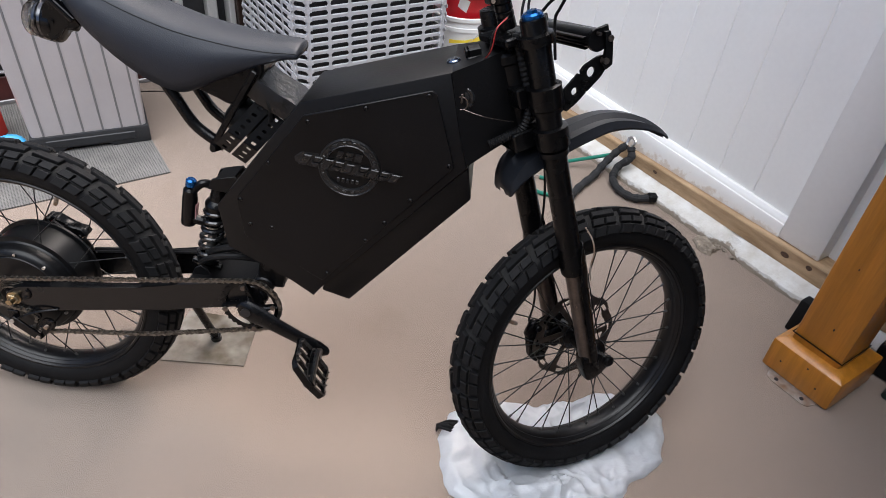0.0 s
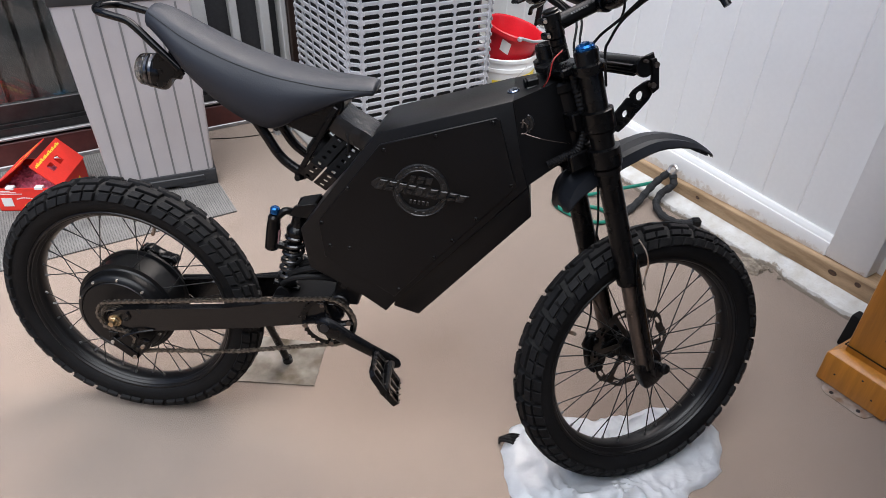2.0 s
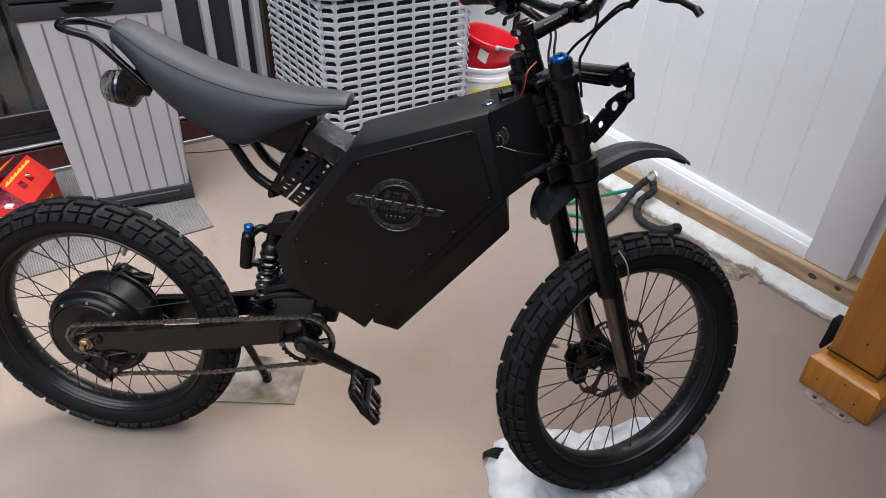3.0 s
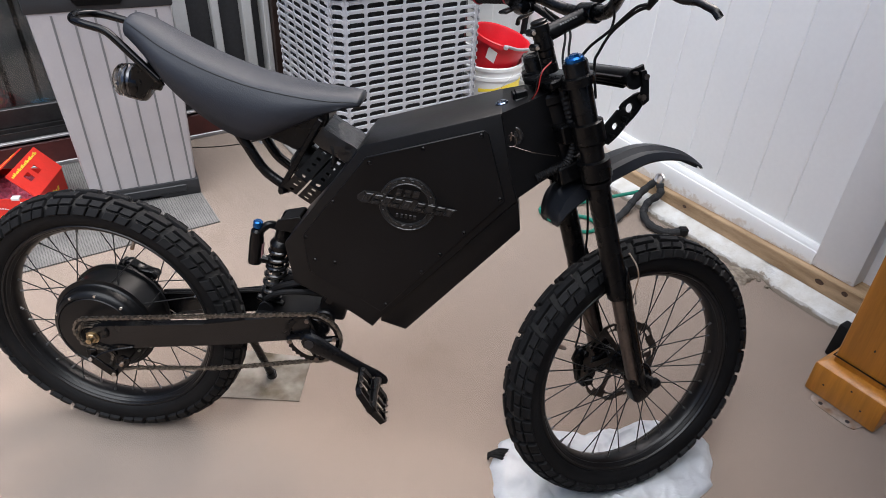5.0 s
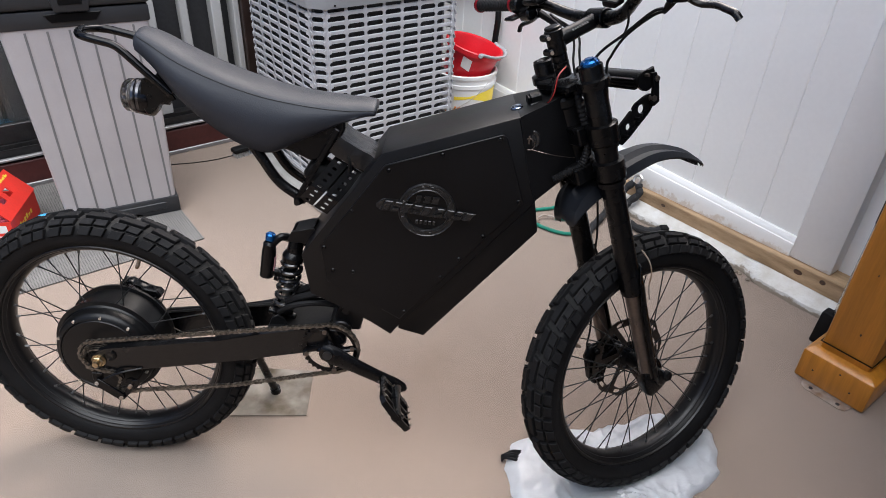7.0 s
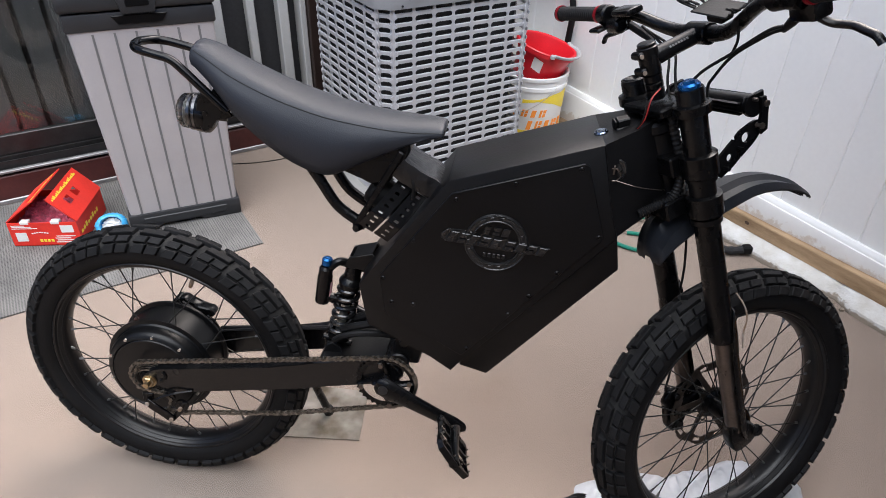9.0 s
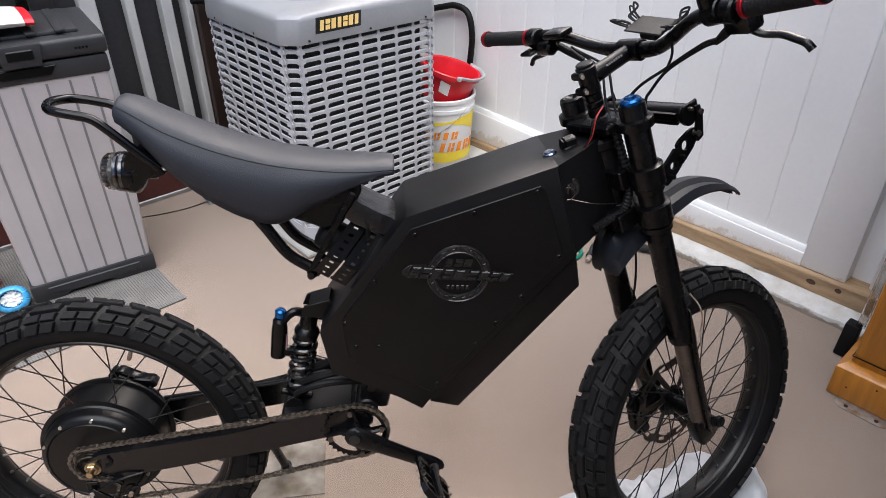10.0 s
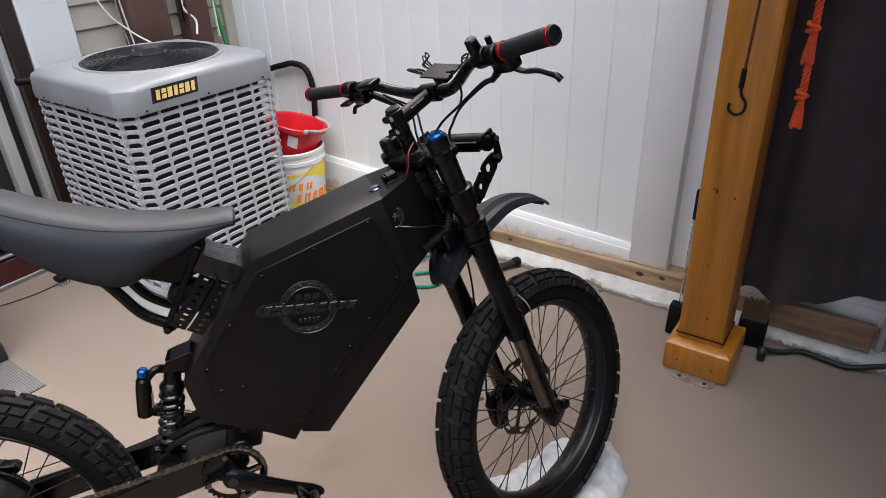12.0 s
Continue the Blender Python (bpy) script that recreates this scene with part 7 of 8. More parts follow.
def buckets():
    B = thing("white_bucket", "white plastic bucket with yellow and orange print beside the air conditioner", "bucket", at(1.892, 2.43, 0.0, -8))
    bm = bmesh.new()
    lathe(bm, [(0.0, 0.004), (0.126, 0.0), (0.130, 0.006), (0.146, 0.30), (0.153, 0.302), (0.153, 0.318), (0.147, 0.320), (0.147, 0.345), (0.156, 0.348), (0.157, 0.362), (0.150, 0.366), (0.144, 0.362), (0.128, 0.01), (0.0, 0.008)], 48, caps=False)
    body = part("body", bm, WHITE_PLASTIC, B)
    def strip(low, high, a0, a1, mat, name):
        bm = bmesh.new()
        n = 24
        rows = []
        for k in range(n + 1):
            a = radians(a0 + (a1 - a0) * k / n)
            x = k / n * (len(low) - 1)
            i = min(int(x), len(low) - 2)
            z0, z1 = (e[i] + (e[i + 1] - e[i]) * (x - i) for e in (low, high))
            rows.append([(( (0.1305 + 0.0158 * (z / 0.294)) + e) * math.cos(a), ((0.1305 + 0.0158 * (z / 0.294)) + e) * math.sin(a), z) for z, e in ((z0, 0.0), (z0, 0.0009), (z1, 0.0009), (z1, 0.0))])
        loft(bm, rows)
        part(name, bm, mat, body)
    strip((0.244, 0.256, 0.240, 0.205, 0.200), (0.262, 0.266, 0.284, 0.290, 0.290), -140, -24, YELLOW, "yellow_swoosh")
    strip((0.056, 0.060, 0.066, 0.070, 0.072), (0.108, 0.112, 0.112, 0.112, 0.108), -150, -10, YELLOW, "yellow_band")
    # printed name as plain blocks running round the wall
    for count, z, a, s in ((4, 0.196, -126, 0.034), (5, 0.138, -90, 0.044)):
        for k in range(count):
            ang = radians(a + (k - (count - 1) / 2) * 17)
            rad = 0.1312 + 0.0158 * (z / 0.294)
            lm = Matrix.Translation((rad * math.cos(ang), rad * math.sin(ang), z)) @ pose(0, 0, 0, 0, 0, math.degrees(ang) + 90) @ pose(0, 0, 0, 90, 0, 0)
            marks("printed_block", 1 + k % 2, 0.034 / (1 + k % 2), s, 0.0012, lm, ORANGE, body, "orange printed block", lean=0.25)
    bm = bmesh.new()
    tube(bm, curve([(0.152 * math.cos(radians(a)), 0.152 * math.sin(radians(a)), z) for a, z in ((-74, 0.328), (-84, 0.306), (-100, 0.270), (-120, 0.232), (-140, 0.205), (-165, 0.215), (-195, 0.260), (-225, 0.310), (-254, 0.328))], 4), 0.0016, 6)
    part("wire_handle", bm, STEEL, B)
    R = thing("red_bucket", "red plastic bucket with a grey handle, nested in the white bucket", "bucket", at(1.892, 2.432, 0.318, -8) @ pose(0, 0, 0, 9, 12, 0) @ Matrix.Scale(0.95, 4))
    bm = bmesh.new()
    lathe(bm, [(0.0, 0.002), (0.108, 0.0), (0.114, 0.006), (0.134, 0.150), (0.150, 0.152), (0.150, 0.172), (0.145, 0.176), (0.136, 0.172), (0.131, 0.160), (0.108, 0.008), (0.0, 0.006)], 48, caps=False)
    part("body", bm, RED, R)
    bm = bmesh.new()
    tube(bm, curve([(0.146, 0.03, 0.172), (0.148, -0.045, 0.180), (0.105, -0.124, 0.178), (0.02, -0.158, 0.176), (-0.055, -0.146, 0.178)], 6), 0.0105, 10, flat=0.6)
    for x, y in ((-0.055, -0.150), (0.148, 0.030)):
        box(bm, (x - 0.010, y - 0.010, 0.164), (x + 0.010, y + 0.010, 0.184), bevel=0.004)
    part("handle", bm, GREYPLAST, R)
    bm = bmesh.new()
    rows = []
    for k in range(5):
        a = radians(-142 + 5.5 * k)
        rows.append([((0.1215 + e) * math.cos(a) * (1 + 0.13 * (z - 0.06)), (0.1215 + e) * math.sin(a) * (1 + 0.13 * (z - 0.06)), z) for z, e in ((0.083 - 0.003 * k, 0.0030), (0.083 - 0.003 * k, 0.004), (0.140 - 0.003 * k, 0.0095), (0.140 - 0.003 * k, 0.0085))])
    loft(bm, rows)
    part("price_label", bm, PAPER, R)


buckets()

# hand-truck handle behind the air conditioner
bm = bmesh.new()
tube(bm, curve([(0.985, 2.925, 0.817), (1.4, 2.90, 0.780), (1.85, 2.86, 0.69), (2.06, 2.77, 0.650), (2.09, 2.66, 0.675), (2.09, 2.56, 0.698), (2.09, 2.475, 0.678), (2.09, 2.443, 0.585), (2.09, 2.452, 0.452), (2.088, 2.46, 0.26), (2.074, 2.46, 0.088)], 8), 0.0145, 14)
tr = part("tube_handle", bm, RUBBER)
tr.matrix_world = YARD
tagged(tr, "bent black tube handle standing behind the air conditioner", "handle")
# odds and ends beside the bucket
for k, (p, q, lw, hh, turn, mt, nm, lab) in enumerate(((2.02, 2.13, 0.16, 0.05, 30, RUBBER, "rubber_block", "black rubber block on the floor by the fence"), (1.88, 2.12, 0.09, 0.06, -15, RUBBER, "rubber_block", "black rubber block on the floor by the fence"), (1.98, 2.25, 0.12, 0.02, 60, CURB, "concrete_scrap", "scrap of pale concrete by the fence"), (2.05, 2.28, 0.10, 0.025, 15, CURB, "concrete_scrap", "scrap of pale concrete by the fence"), (1.79, 2.14, 0.07, 0.045, 5, GREYPLAST, "plastic_scrap", "grey plastic offcut by the bucket"))):
    bm = bmesh.new()
    prism(bm, [(-lw / 2, 0), (lw / 2, 0), (lw * 0.42, hh), (-lw * 0.3, hh * 0.85)], -0.025, 0.025, bevel=0.004)
    o = part(nm, bm, mt)
    o.matrix_world = at(p, q, 0, turn)
    tagged(o, lab, "scrap")

# electric boxes, strip and cords on the siding
bm = bmesh.new()
box(bm, (1.512, HOUSE_Q - 0.075, 0.835), (1.704, HOUSE_Q + 0.012, 1.10), bevel=0.006, seg=2)
eb = thing("electric_box", "brown metal electric disconnect box on the siding", "electric box", YARD)
part("case", bm, BOXBROWN, eb)
bm = bmesh.new()
box(bm, (1.505, HOUSE_Q - 0.082, 1.085), (1.711, HOUSE_Q + 0.012, 1.115), bevel=0.004)
part("hood", bm, BOXBROWN, eb)
bm = bmesh.new()
box(bm, (1.800, HOUSE_Q - 0.075, 0.0), (1.920, HOUSE_Q + 0.010, 2.9), bevel=0.008, seg=2)
ds = part("downspout", bm, BOXBROWN)
ds.matrix_world = YARD
tagged(ds, "brown square downspout on the siding", "downspout")
bm = bmesh.new()
tube(bm, [(2.026, HOUSE_Q - 0.03, 0.70), (1.985, HOUSE_Q - 0.03, 0.98), (1.900, HOUSE_Q - 0.11, 1.6)], 0.019, 8, flat=0.5)
gs = part("garden_stake", bm, GREEN_TAPE)
gs.matrix_world = YARD
tagged(gs, "green plastic stake against the siding", "stake")
random.seed(11)
for k, (pts, r, mt) in enumerate((
        ([(1.36, 2.95, 1.20), (1.42, 2.93, 1.02), (1.50, 2.90, 0.92), (1.56, 2.85, 0.86), (1.60, 2.82, 0.80)], 0.004, ROPE_W),
        ([(1.50, 2.96, 1.3), (1.515, 2.95, 1.1), (1.53, 2.93, 0.9), (1.54, 2.9, 0.75)], 0.0055, ROPE_W),
        ([(1.49, 2.96, 1.3), (1.50, 2.95, 1.1), (1.51, 2.93, 0.9), (1.52, 2.9, 0.75)], 0.004, ROPE_W),
        ([(1.76, 2.95, 1.3), (1.80, 2.93, 1.08), (1.79, 2.92, 0.98), (1.83, 2.90, 0.92), (1.81, 2.88, 0.86)], 0.0055, ROPE_W),
        ([(1.78, 2.95, 1.2), (1.79, 2.94, 1.02), (1.82, 2.93, 0.95)], 0.006, RUBBER),
        ([(1.98, 2.95, 1.25), (1.975, 2.94, 1.0), (1.97, 2.93, 0.82)], 0.005, ROPE_W),
        ([(1.50, 2.90, 1.16), (1.56, 2.86, 1.13), (1.63, 2.87, 1.17), (1.70, 2.86, 1.14), (1.77, 2.88, 1.18), (1.82, 2.88, 1.15)], 0.006, ROPE_W),
        ([(1.48, 2.90, 1.19), (1.53, 2.87, 1.14), (1.59, 2.87, 1.18), (1.66, 2.86, 1.15), (1.74, 2.87, 1.20)], 0.005, RUBBER),
        ([(1.46, 2.92, 1.22), (1.50, 2.89, 1.13), (1.56, 2.87, 1.15), (1.52, 2.88, 1.20)], 0.006, RUBBER),
        ([(1.70, 2.90, 1.20), (1.735, 2.87, 1.12), (1.755, 2.88, 1.0), (1.77, 2.90, 0.92)], 0.005, RUBBER),
        ([(1.465, 2.94, 1.2), (1.475, 2.93, 1.05), (1.48, 2.92, 0.90), (1.49, 2.90, 0.8)], 0.0035, GALV),
        ([(1.38, 2.95, 1.14), (1.46, 2.92, 1.10), (1.54, 2.90, 1.13), (1.50, 2.92, 1.17), (1.44, 2.95, 1.16)], 0.006, RUBBER))):
    bm = bmesh.new()
    tube(bm, curve(pts, 8), r, 8)
    o = part("cord", bm, mt)
    o.matrix_world = YARD
    tagged(o, "white cord hanging down the siding" if mt is ROPE_W else "black cable looped on the siding", "cord", "cords on the siding")
bm = bmesh.new()
tube(bm, curve([(0.44, 2.80, 0.003), (0.50, 2.885, 0.003), (0.565, 2.873, 0.003), (0.646, 2.841, 0.003), (0.77, 2.817, 0.003), (0.95, 2.83, 0.003)], 8), 0.0019, 6)
o = part("floor_cable", bm, RUBBER)
o.matrix_world = YARD
tagged(o, "thin dark cable lying on the carpet", "cable")
brush = thing("floor_brush", "black scrubbing brush lying on the carpet", "brush", at(0.915, 2.81, 0.0, 8))
bm = bmesh.new()
box(bm, (-0.09, -0.025, 0.022), (0.09, 0.025, 0.045), bevel=0.008, seg=2)
part("block", bm, RUBBER, brush)
bm = bmesh.new()
for i in range(14):
    for j in range(3):
        rod(bm, (-0.08 + 0.0125 * i, -0.018 + 0.018 * j, 0.0), (-0.08 + 0.0125 * i, -0.016 + 0.016 * j, 0.024), 0.0045, 0.003, seg=5)
tagged(part("bristles", bm, GREYPLAST, brush), kind="stuff")


def timber_post():
    P = thing("timber_post", "honey-stained timber post with a boxed base", "post", at(1.670, 0.297) @ pose(0, 0, 0, -0.9, 0, 0))
    bm = bmesh.new()
    box(bm, (0.032, 0.036, 0.004), (0.174, 0.178, 2.4), bevel=0.010, seg=2)
    shaft = part("shaft", bm, HONEY, P)
    bm = bmesh.new()
    box(bm, (0.0, 0.0, 0.004), (0.215, 0.205, 0.105), bevel=0.006, seg=2)
    rings = [[(0.002, 0.002, 0.104), (0.213, 0.002, 0.104), (0.213, 0.203, 0.104), (0.002, 0.203, 0.104)], [(0.024, 0.026, 0.117), (0.188, 0.026, 0.117), (0.188, 0.186, 0.117), (0.024, 0.186, 0.117)]]
    loft(bm, rings)
    part("base_trim", bm, HONEY, P, "boxed base trim")
    bm = bmesh.new()
    o = [(0.030, 0.034), (0.176, 0.034), (0.176, 0.180), (0.030, 0.180)]
    tube(bm, [(x, y, 0.138) for x, y in o], 0.0022, 6, closed=True)
    part("strap", bm, RUBBER, P, "thin black strap")
    bm = bmesh.new()
    prism(bm, [(-0.028, 0.035), (0.03, 0.02), (0.03, 0.185), (-0.028, 0.165), (-0.036, 0.15), (-0.036, 0.05)], 0.0, 0.004, pose(0, 0, 0, 0, 0, 0) @ Matrix(((1, 0, 0, 0), (0, 0, 1, 0), (0, 1, 0, 0), (0, 0, 0, 1))))
    plate = part("foot_plate", bm, GALV, P, "rusty zinc foot plate")
    for y in (0.06, 0.14):
        bm = bmesh.new()
        rod(bm, (-0.02, y, 0.003), (-0.02, y, 0.0055), 0.006, seg=10)
        part("plate_screw", bm, BLACKWIRE, plate)
    for y, z in ((0.05, 0.045), (0.16, 0.05), (0.09, 0.085)):
        bm = bmesh.new()
        rod(bm, (0.002, y, z), (-0.0008, y, z), 0.003, seg=8)
        part("nail_head", bm, BLACKWIRE, P)
    for y, z, r in ((0.128, 0.645, 0.0055), (0.136, 0.650, 0.0035), (0.078, 0.632, 0.004), (0.118, 0.405, 0.0026), (0.095, 0.215, 0.0035), (0.085, 1.315, 0.008)):
        bm = bmesh.new()
        lathe(bm, [(r * 0.4, 0.0), (r, 0.0004), (0.0, 0.0006)], 10, pose(0.0322, y, z, 0, -90, 0) @ Matrix.Diagonal((1.3, 0.7, 1, 1)))
        part("knot", bm, BROWN, shaft)


timber_post()
# bungee cord with hook on the post
hk = thing("bungee_cord", "bungee cord with a black metal hook hanging on the post", "bungee cord", at(1.696, 0.418))
bm = bmesh.new()
tube(bm, [(0.0, -0.012, 1.60), (0.002, -0.004, 1.30), (0.0, 0.004, 0.985)], 0.0032, 8)
part("cord", bm, material("speckled_cord", (0.12, 0.046, 0.026), 0.8, var=0.7, scale=160, fine=400, bump=0.5), hk)
bm = bmesh.new()
rod(bm, (0.0, 0.004, 0.995), (0.0, 0.005, 0.945), 0.0065, seg=10)
tube(bm, curve([(0.0, 0.005, 0.95), (0.0, 0.0, 0.925), (0.0, -0.014, 0.905), (0.0, -0.010, 0.88), (0.0, 0.010, 0.872), (0.0, 0.026, 0.884), (0.0, 0.026, 0.900)], 5), 0.0036, 8)
part("hook", bm, RUBBER, hk)

# curtain on the seating side, in folds
bm = bmesh.new()
cols, rows = 160, 24
g = []
for i in range(cols + 1):
    s = i / cols
    q = 0.43 - 1.9 * s
    col = []
    for j in range(rows + 1):
        t = j / rows
        hem = 0.186 + 0.112 * min(1, max(0, (0.13 - q) / 0.24)) + 0.008 * math.sin(q * 16)
        z = hem + (2.3 - hem) * t
        fold = 0.030 * math.sin(q * 23 + 0.5 * z) + 0.018 * math.sin(q * 41 + 1 - 0.8 * z) + 0.030 * noise.noise((q * 3, z * 0.7, 0)) + 0.012 * noise.noise((q * 9 + z * 2.0, z * 1.6, 3))
        back = 0.085 * min(1, max(0, (0.05 - q) / 0.16))
        col.append((1.985 + back + fold * (1.1 - 0.5 * t) * (1 - 6 * back), q, z))
    g.append(col)
front = [[bm.verts.new(v) for v in col] for col in g]
rear_side = [[bm.verts.new((v[0] + 0.004, v[1], v[2])) for v in col] for col in g]
for i in range(cols):
    for j in range(rows):
        bm.faces.new((front[i][j], front[i][j + 1], front[i + 1][j + 1], front[i + 1][j]))
        bm.faces.new((rear_side[i][j], rear_side[i + 1][j], rear_side[i + 1][j + 1], rear_side[i][j + 1]))
    for j in (0, rows):
        bm.faces.new((front[i][j], front[i + 1][j], rear_side[i + 1][j], rear_side[i][j]))
bmesh.ops.recalc_face_normals(bm, faces=bm.faces)
cu = part("curtain", bm, FABRIC)
cu.matrix_world = YARD
tagged(cu, "dark grey fabric curtain hanging before the fence", "curtain")

# orange rope with knots
rp = thing("orange_rope", "frayed orange rope with knots hanging by the curtain", "rope", at(1.83, 0.290))
for turn in range(3):
    bm = bmesh.new()
    pts = []
    for k in range(181):
        z = 1.75 - 0.86 * k / 180
        a = z * 150 + turn * 2 * math.pi / 3
        pts.append((0.0055 * math.cos(a), 0.012 * max(0, min(1, (z - 0.9) / 0.3)) + 0.0055 * math.sin(a), z))
    tube(bm, pts, 0.0050, 6)
    part("strand", bm, ROPE_O, rp)
for (y, z) in ((0.011, 1.085), (0.001, 0.910)):
    bm = bmesh.new()
    tube(bm, [(0.0115 * math.cos(a), y + 0.0125 * math.sin(a), z + 0.010 * math.sin(a * 0.5 + 1)) for a in (2 * math.pi * k / 20 for k in range(34))], 0.0062, 8)
    part("knot", bm, ROPE_O, rp)
for k, (y, z) in enumerate(((0.008, 1.035), (0.0, 0.860))):
    bm = bmesh.new()
    for j in range(22):
        a = 2 * math.pi * j / 22
        tube(bm, [(0.005 * math.cos(a), y + 0.005 * math.sin(a), z + 0.040), (0.010 * math.cos(a), y + 0.011 * math.sin(a), z), (0.0135 * math.cos(a) * (0.8 + 0.3 * random.random()), y + 0.0145 * math.sin(a), z - 0.036 - 0.008 * random.random())], 0.0026, 5)
    tagged(part("frayed_end", bm, ROPE_O, rp), kind="stuff")

# broom head, hose and folded chair behind the post
br = thing("broom_head", "broom head with tan bristles standing behind the post", "broom", at(1.960, 0.290, 0.0, 5))
bm = bmesh.new()
box(bm, (-0.03, -0.045, 0.0), (0.03, 0.045, 0.105), bevel=0.01, seg=2)
part("block", bm, RUBBER, br)
bm = bmesh.new()
for i in range(26):
    for j in range(5):
        y, x = -0.036 + 0.0029 * i, -0.02 + 0.01 * j
        rod(bm, (x, y, 0.10), (x * 1.3, y * 1.1 + random.uniform(-0.003, 0.003), 0.162 + random.uniform(-0.008, 0.008)), 0.0022, 0.0016, seg=5)
tagged(part("bristles", bm, BRISTLE, br), kind="stuff")
bl = thing("rubber_wedge", "black rubber wedge standing at the foot of the post", "wedge", at(1.885, 0.535, 0.0, 0))
bm = bmesh.new()
prism(bm, [(-0.025, 0), (0.035, 0), (0.03, 0.115), (-0.012, 0.115)], -0.02, 0.022, bevel=0.006, seg=2)
part("block", bm, RUBBER, bl)
tb = thing("plastic_tube", "clear plastic tube with a black cap behind the post", "tube", at(1.890, 0.518, 0.113))
bm = bmesh.new()
lathe(bm, [(0.0105, 0.0), (0.0125, 0.0), (0.0125, 0.345), (0.0105, 0.345)], 20, closed=True)
part("tube", bm, CLEARTUBE, tb)
bm = bmesh.new()
lathe(bm, [(0.0130, 0.338), (0.0145, 0.340), (0.0145, 0.438), (0.0120, 0.443), (0.0, 0.443)], 20)
part("cap", bm, RUBBER, tb, "black cap")
bm = bmesh.new()
tube(bm, curve([(1.90, 0.24, 0.03), (1.94, 0.19, 0.012), (1.980, 0.13, 0.012), (1.975, 0.06, 0.012), (1.972, -0.01, 0.012), (2.0, -0.09, 0.03), (2.022, -0.17, 0.05), (2.028, -0.30, 0.055), (2.03, -0.6, 0.055), (2.0, -1.2, 0.04)], 10), 0.009, 10)
hs = part("garden_hose", bm, HOSE)
hs.matrix_world = YARD
tagged(hs, "dark green garden hose along the kerb", "hose")
bm = bmesh.new()
tube(bm, curve([(1.865, 0.235, 0.014), (1.885, 0.238, 0.018), (1.905, 0.240, 0.028)], 8), 0.014, 10)
o = part("hose_nozzle", bm, HOSE)
o.matrix_world = YARD
tagged(o, "green hose end curled by the post", "hose")
ch = thing("folding_chair", "folded garden chair with grey arms and navy sling", "chair", at(2.035, -0.06, 0.050, 0))
for dx, y in ((0.006, -0.058), (0.028, -0.018)):
    bm = bmesh.new()
    tube(bm, [(dx, y, 0.0), (dx - 0.012, y - 0.004, 0.25), (dx - 0.03, y - 0.012, 0.62)], 0.0125, 12)
    part("leg", bm, CHAIRGREY, ch)
bm = bmesh.new()
tube(bm, curve([(-0.012, -0.022, 0.17), (-0.016, 0.002, 0.24), (-0.022, 0.012, 0.32), (-0.026, 0.006, 0.40), (-0.03, -0.02, 0.49), (-0.034, -0.07, 0.55)], 8), [0.008 + 0.009 * math.sin(math.pi * k / 40) for k in range(41)], 10, flat=0.6)
part("arm", bm, CHAIRGREY, ch)
bm = bmesh.new()
tube(bm, curve([(-0.012, -0.030, 0.18), (-0.02, -0.05, 0.30), (-0.026, -0.06, 0.42), (-0.034, -0.08, 0.54)], 8), 0.010, 10, flat=0.6)
part("arm_brace", bm, CHAIRGREY, ch)
bm = bmesh.new()
box(bm, (-0.030, -0.52, 0.10), (-0.012, -0.075, 0.90), bevel=0.006)
part("sling", bm, NAVY, ch)
BEAMWOOD = stretched(material("stained_beam", (0.27, 0.17, 0.10), 0.75, var=0.35, scale=5, fine=60, bump=0.4), (6, 1.0, 6))
bm = bmesh.new()
box(bm, (2.026, -0.055, 0.050), (2.058, 0.262, 0.148), bevel=0.003)
bw = part("timber_offcut", bm, BEAMWOOD)
bw.matrix_world = YARD
tagged(bw, "brown timber offcut standing on the kerb against the fence", "timber")

# clear plate under the kickstand
pl = bmesh.new()
v = [pl.verts.new((*c, z)) for z in (0.001, 0.004) for c in ((-0.675, 1.150), (-0.446, 1.166), (-0.458, 1.335), (-0.660, 1.338))]
for f in ((3, 2, 1, 0), (4, 5, 6, 7), (0, 1, 5, 4), (1, 2, 6, 5), (2, 3, 7, 6), (3, 0, 4, 7)):
    pl.faces.new([v[i] for i in f])
PLASTIC = material("clouded_clear_plastic", (0.245, 0.222, 0.195), 0.20, var=0.16, scale=13, fine=60, bump=0.12, second=(0.085, 0.068, 0.044))
tagged(part("plastic_plate", pl, PLASTIC), "clouded stained plastic plate under the kickstand", "plate")


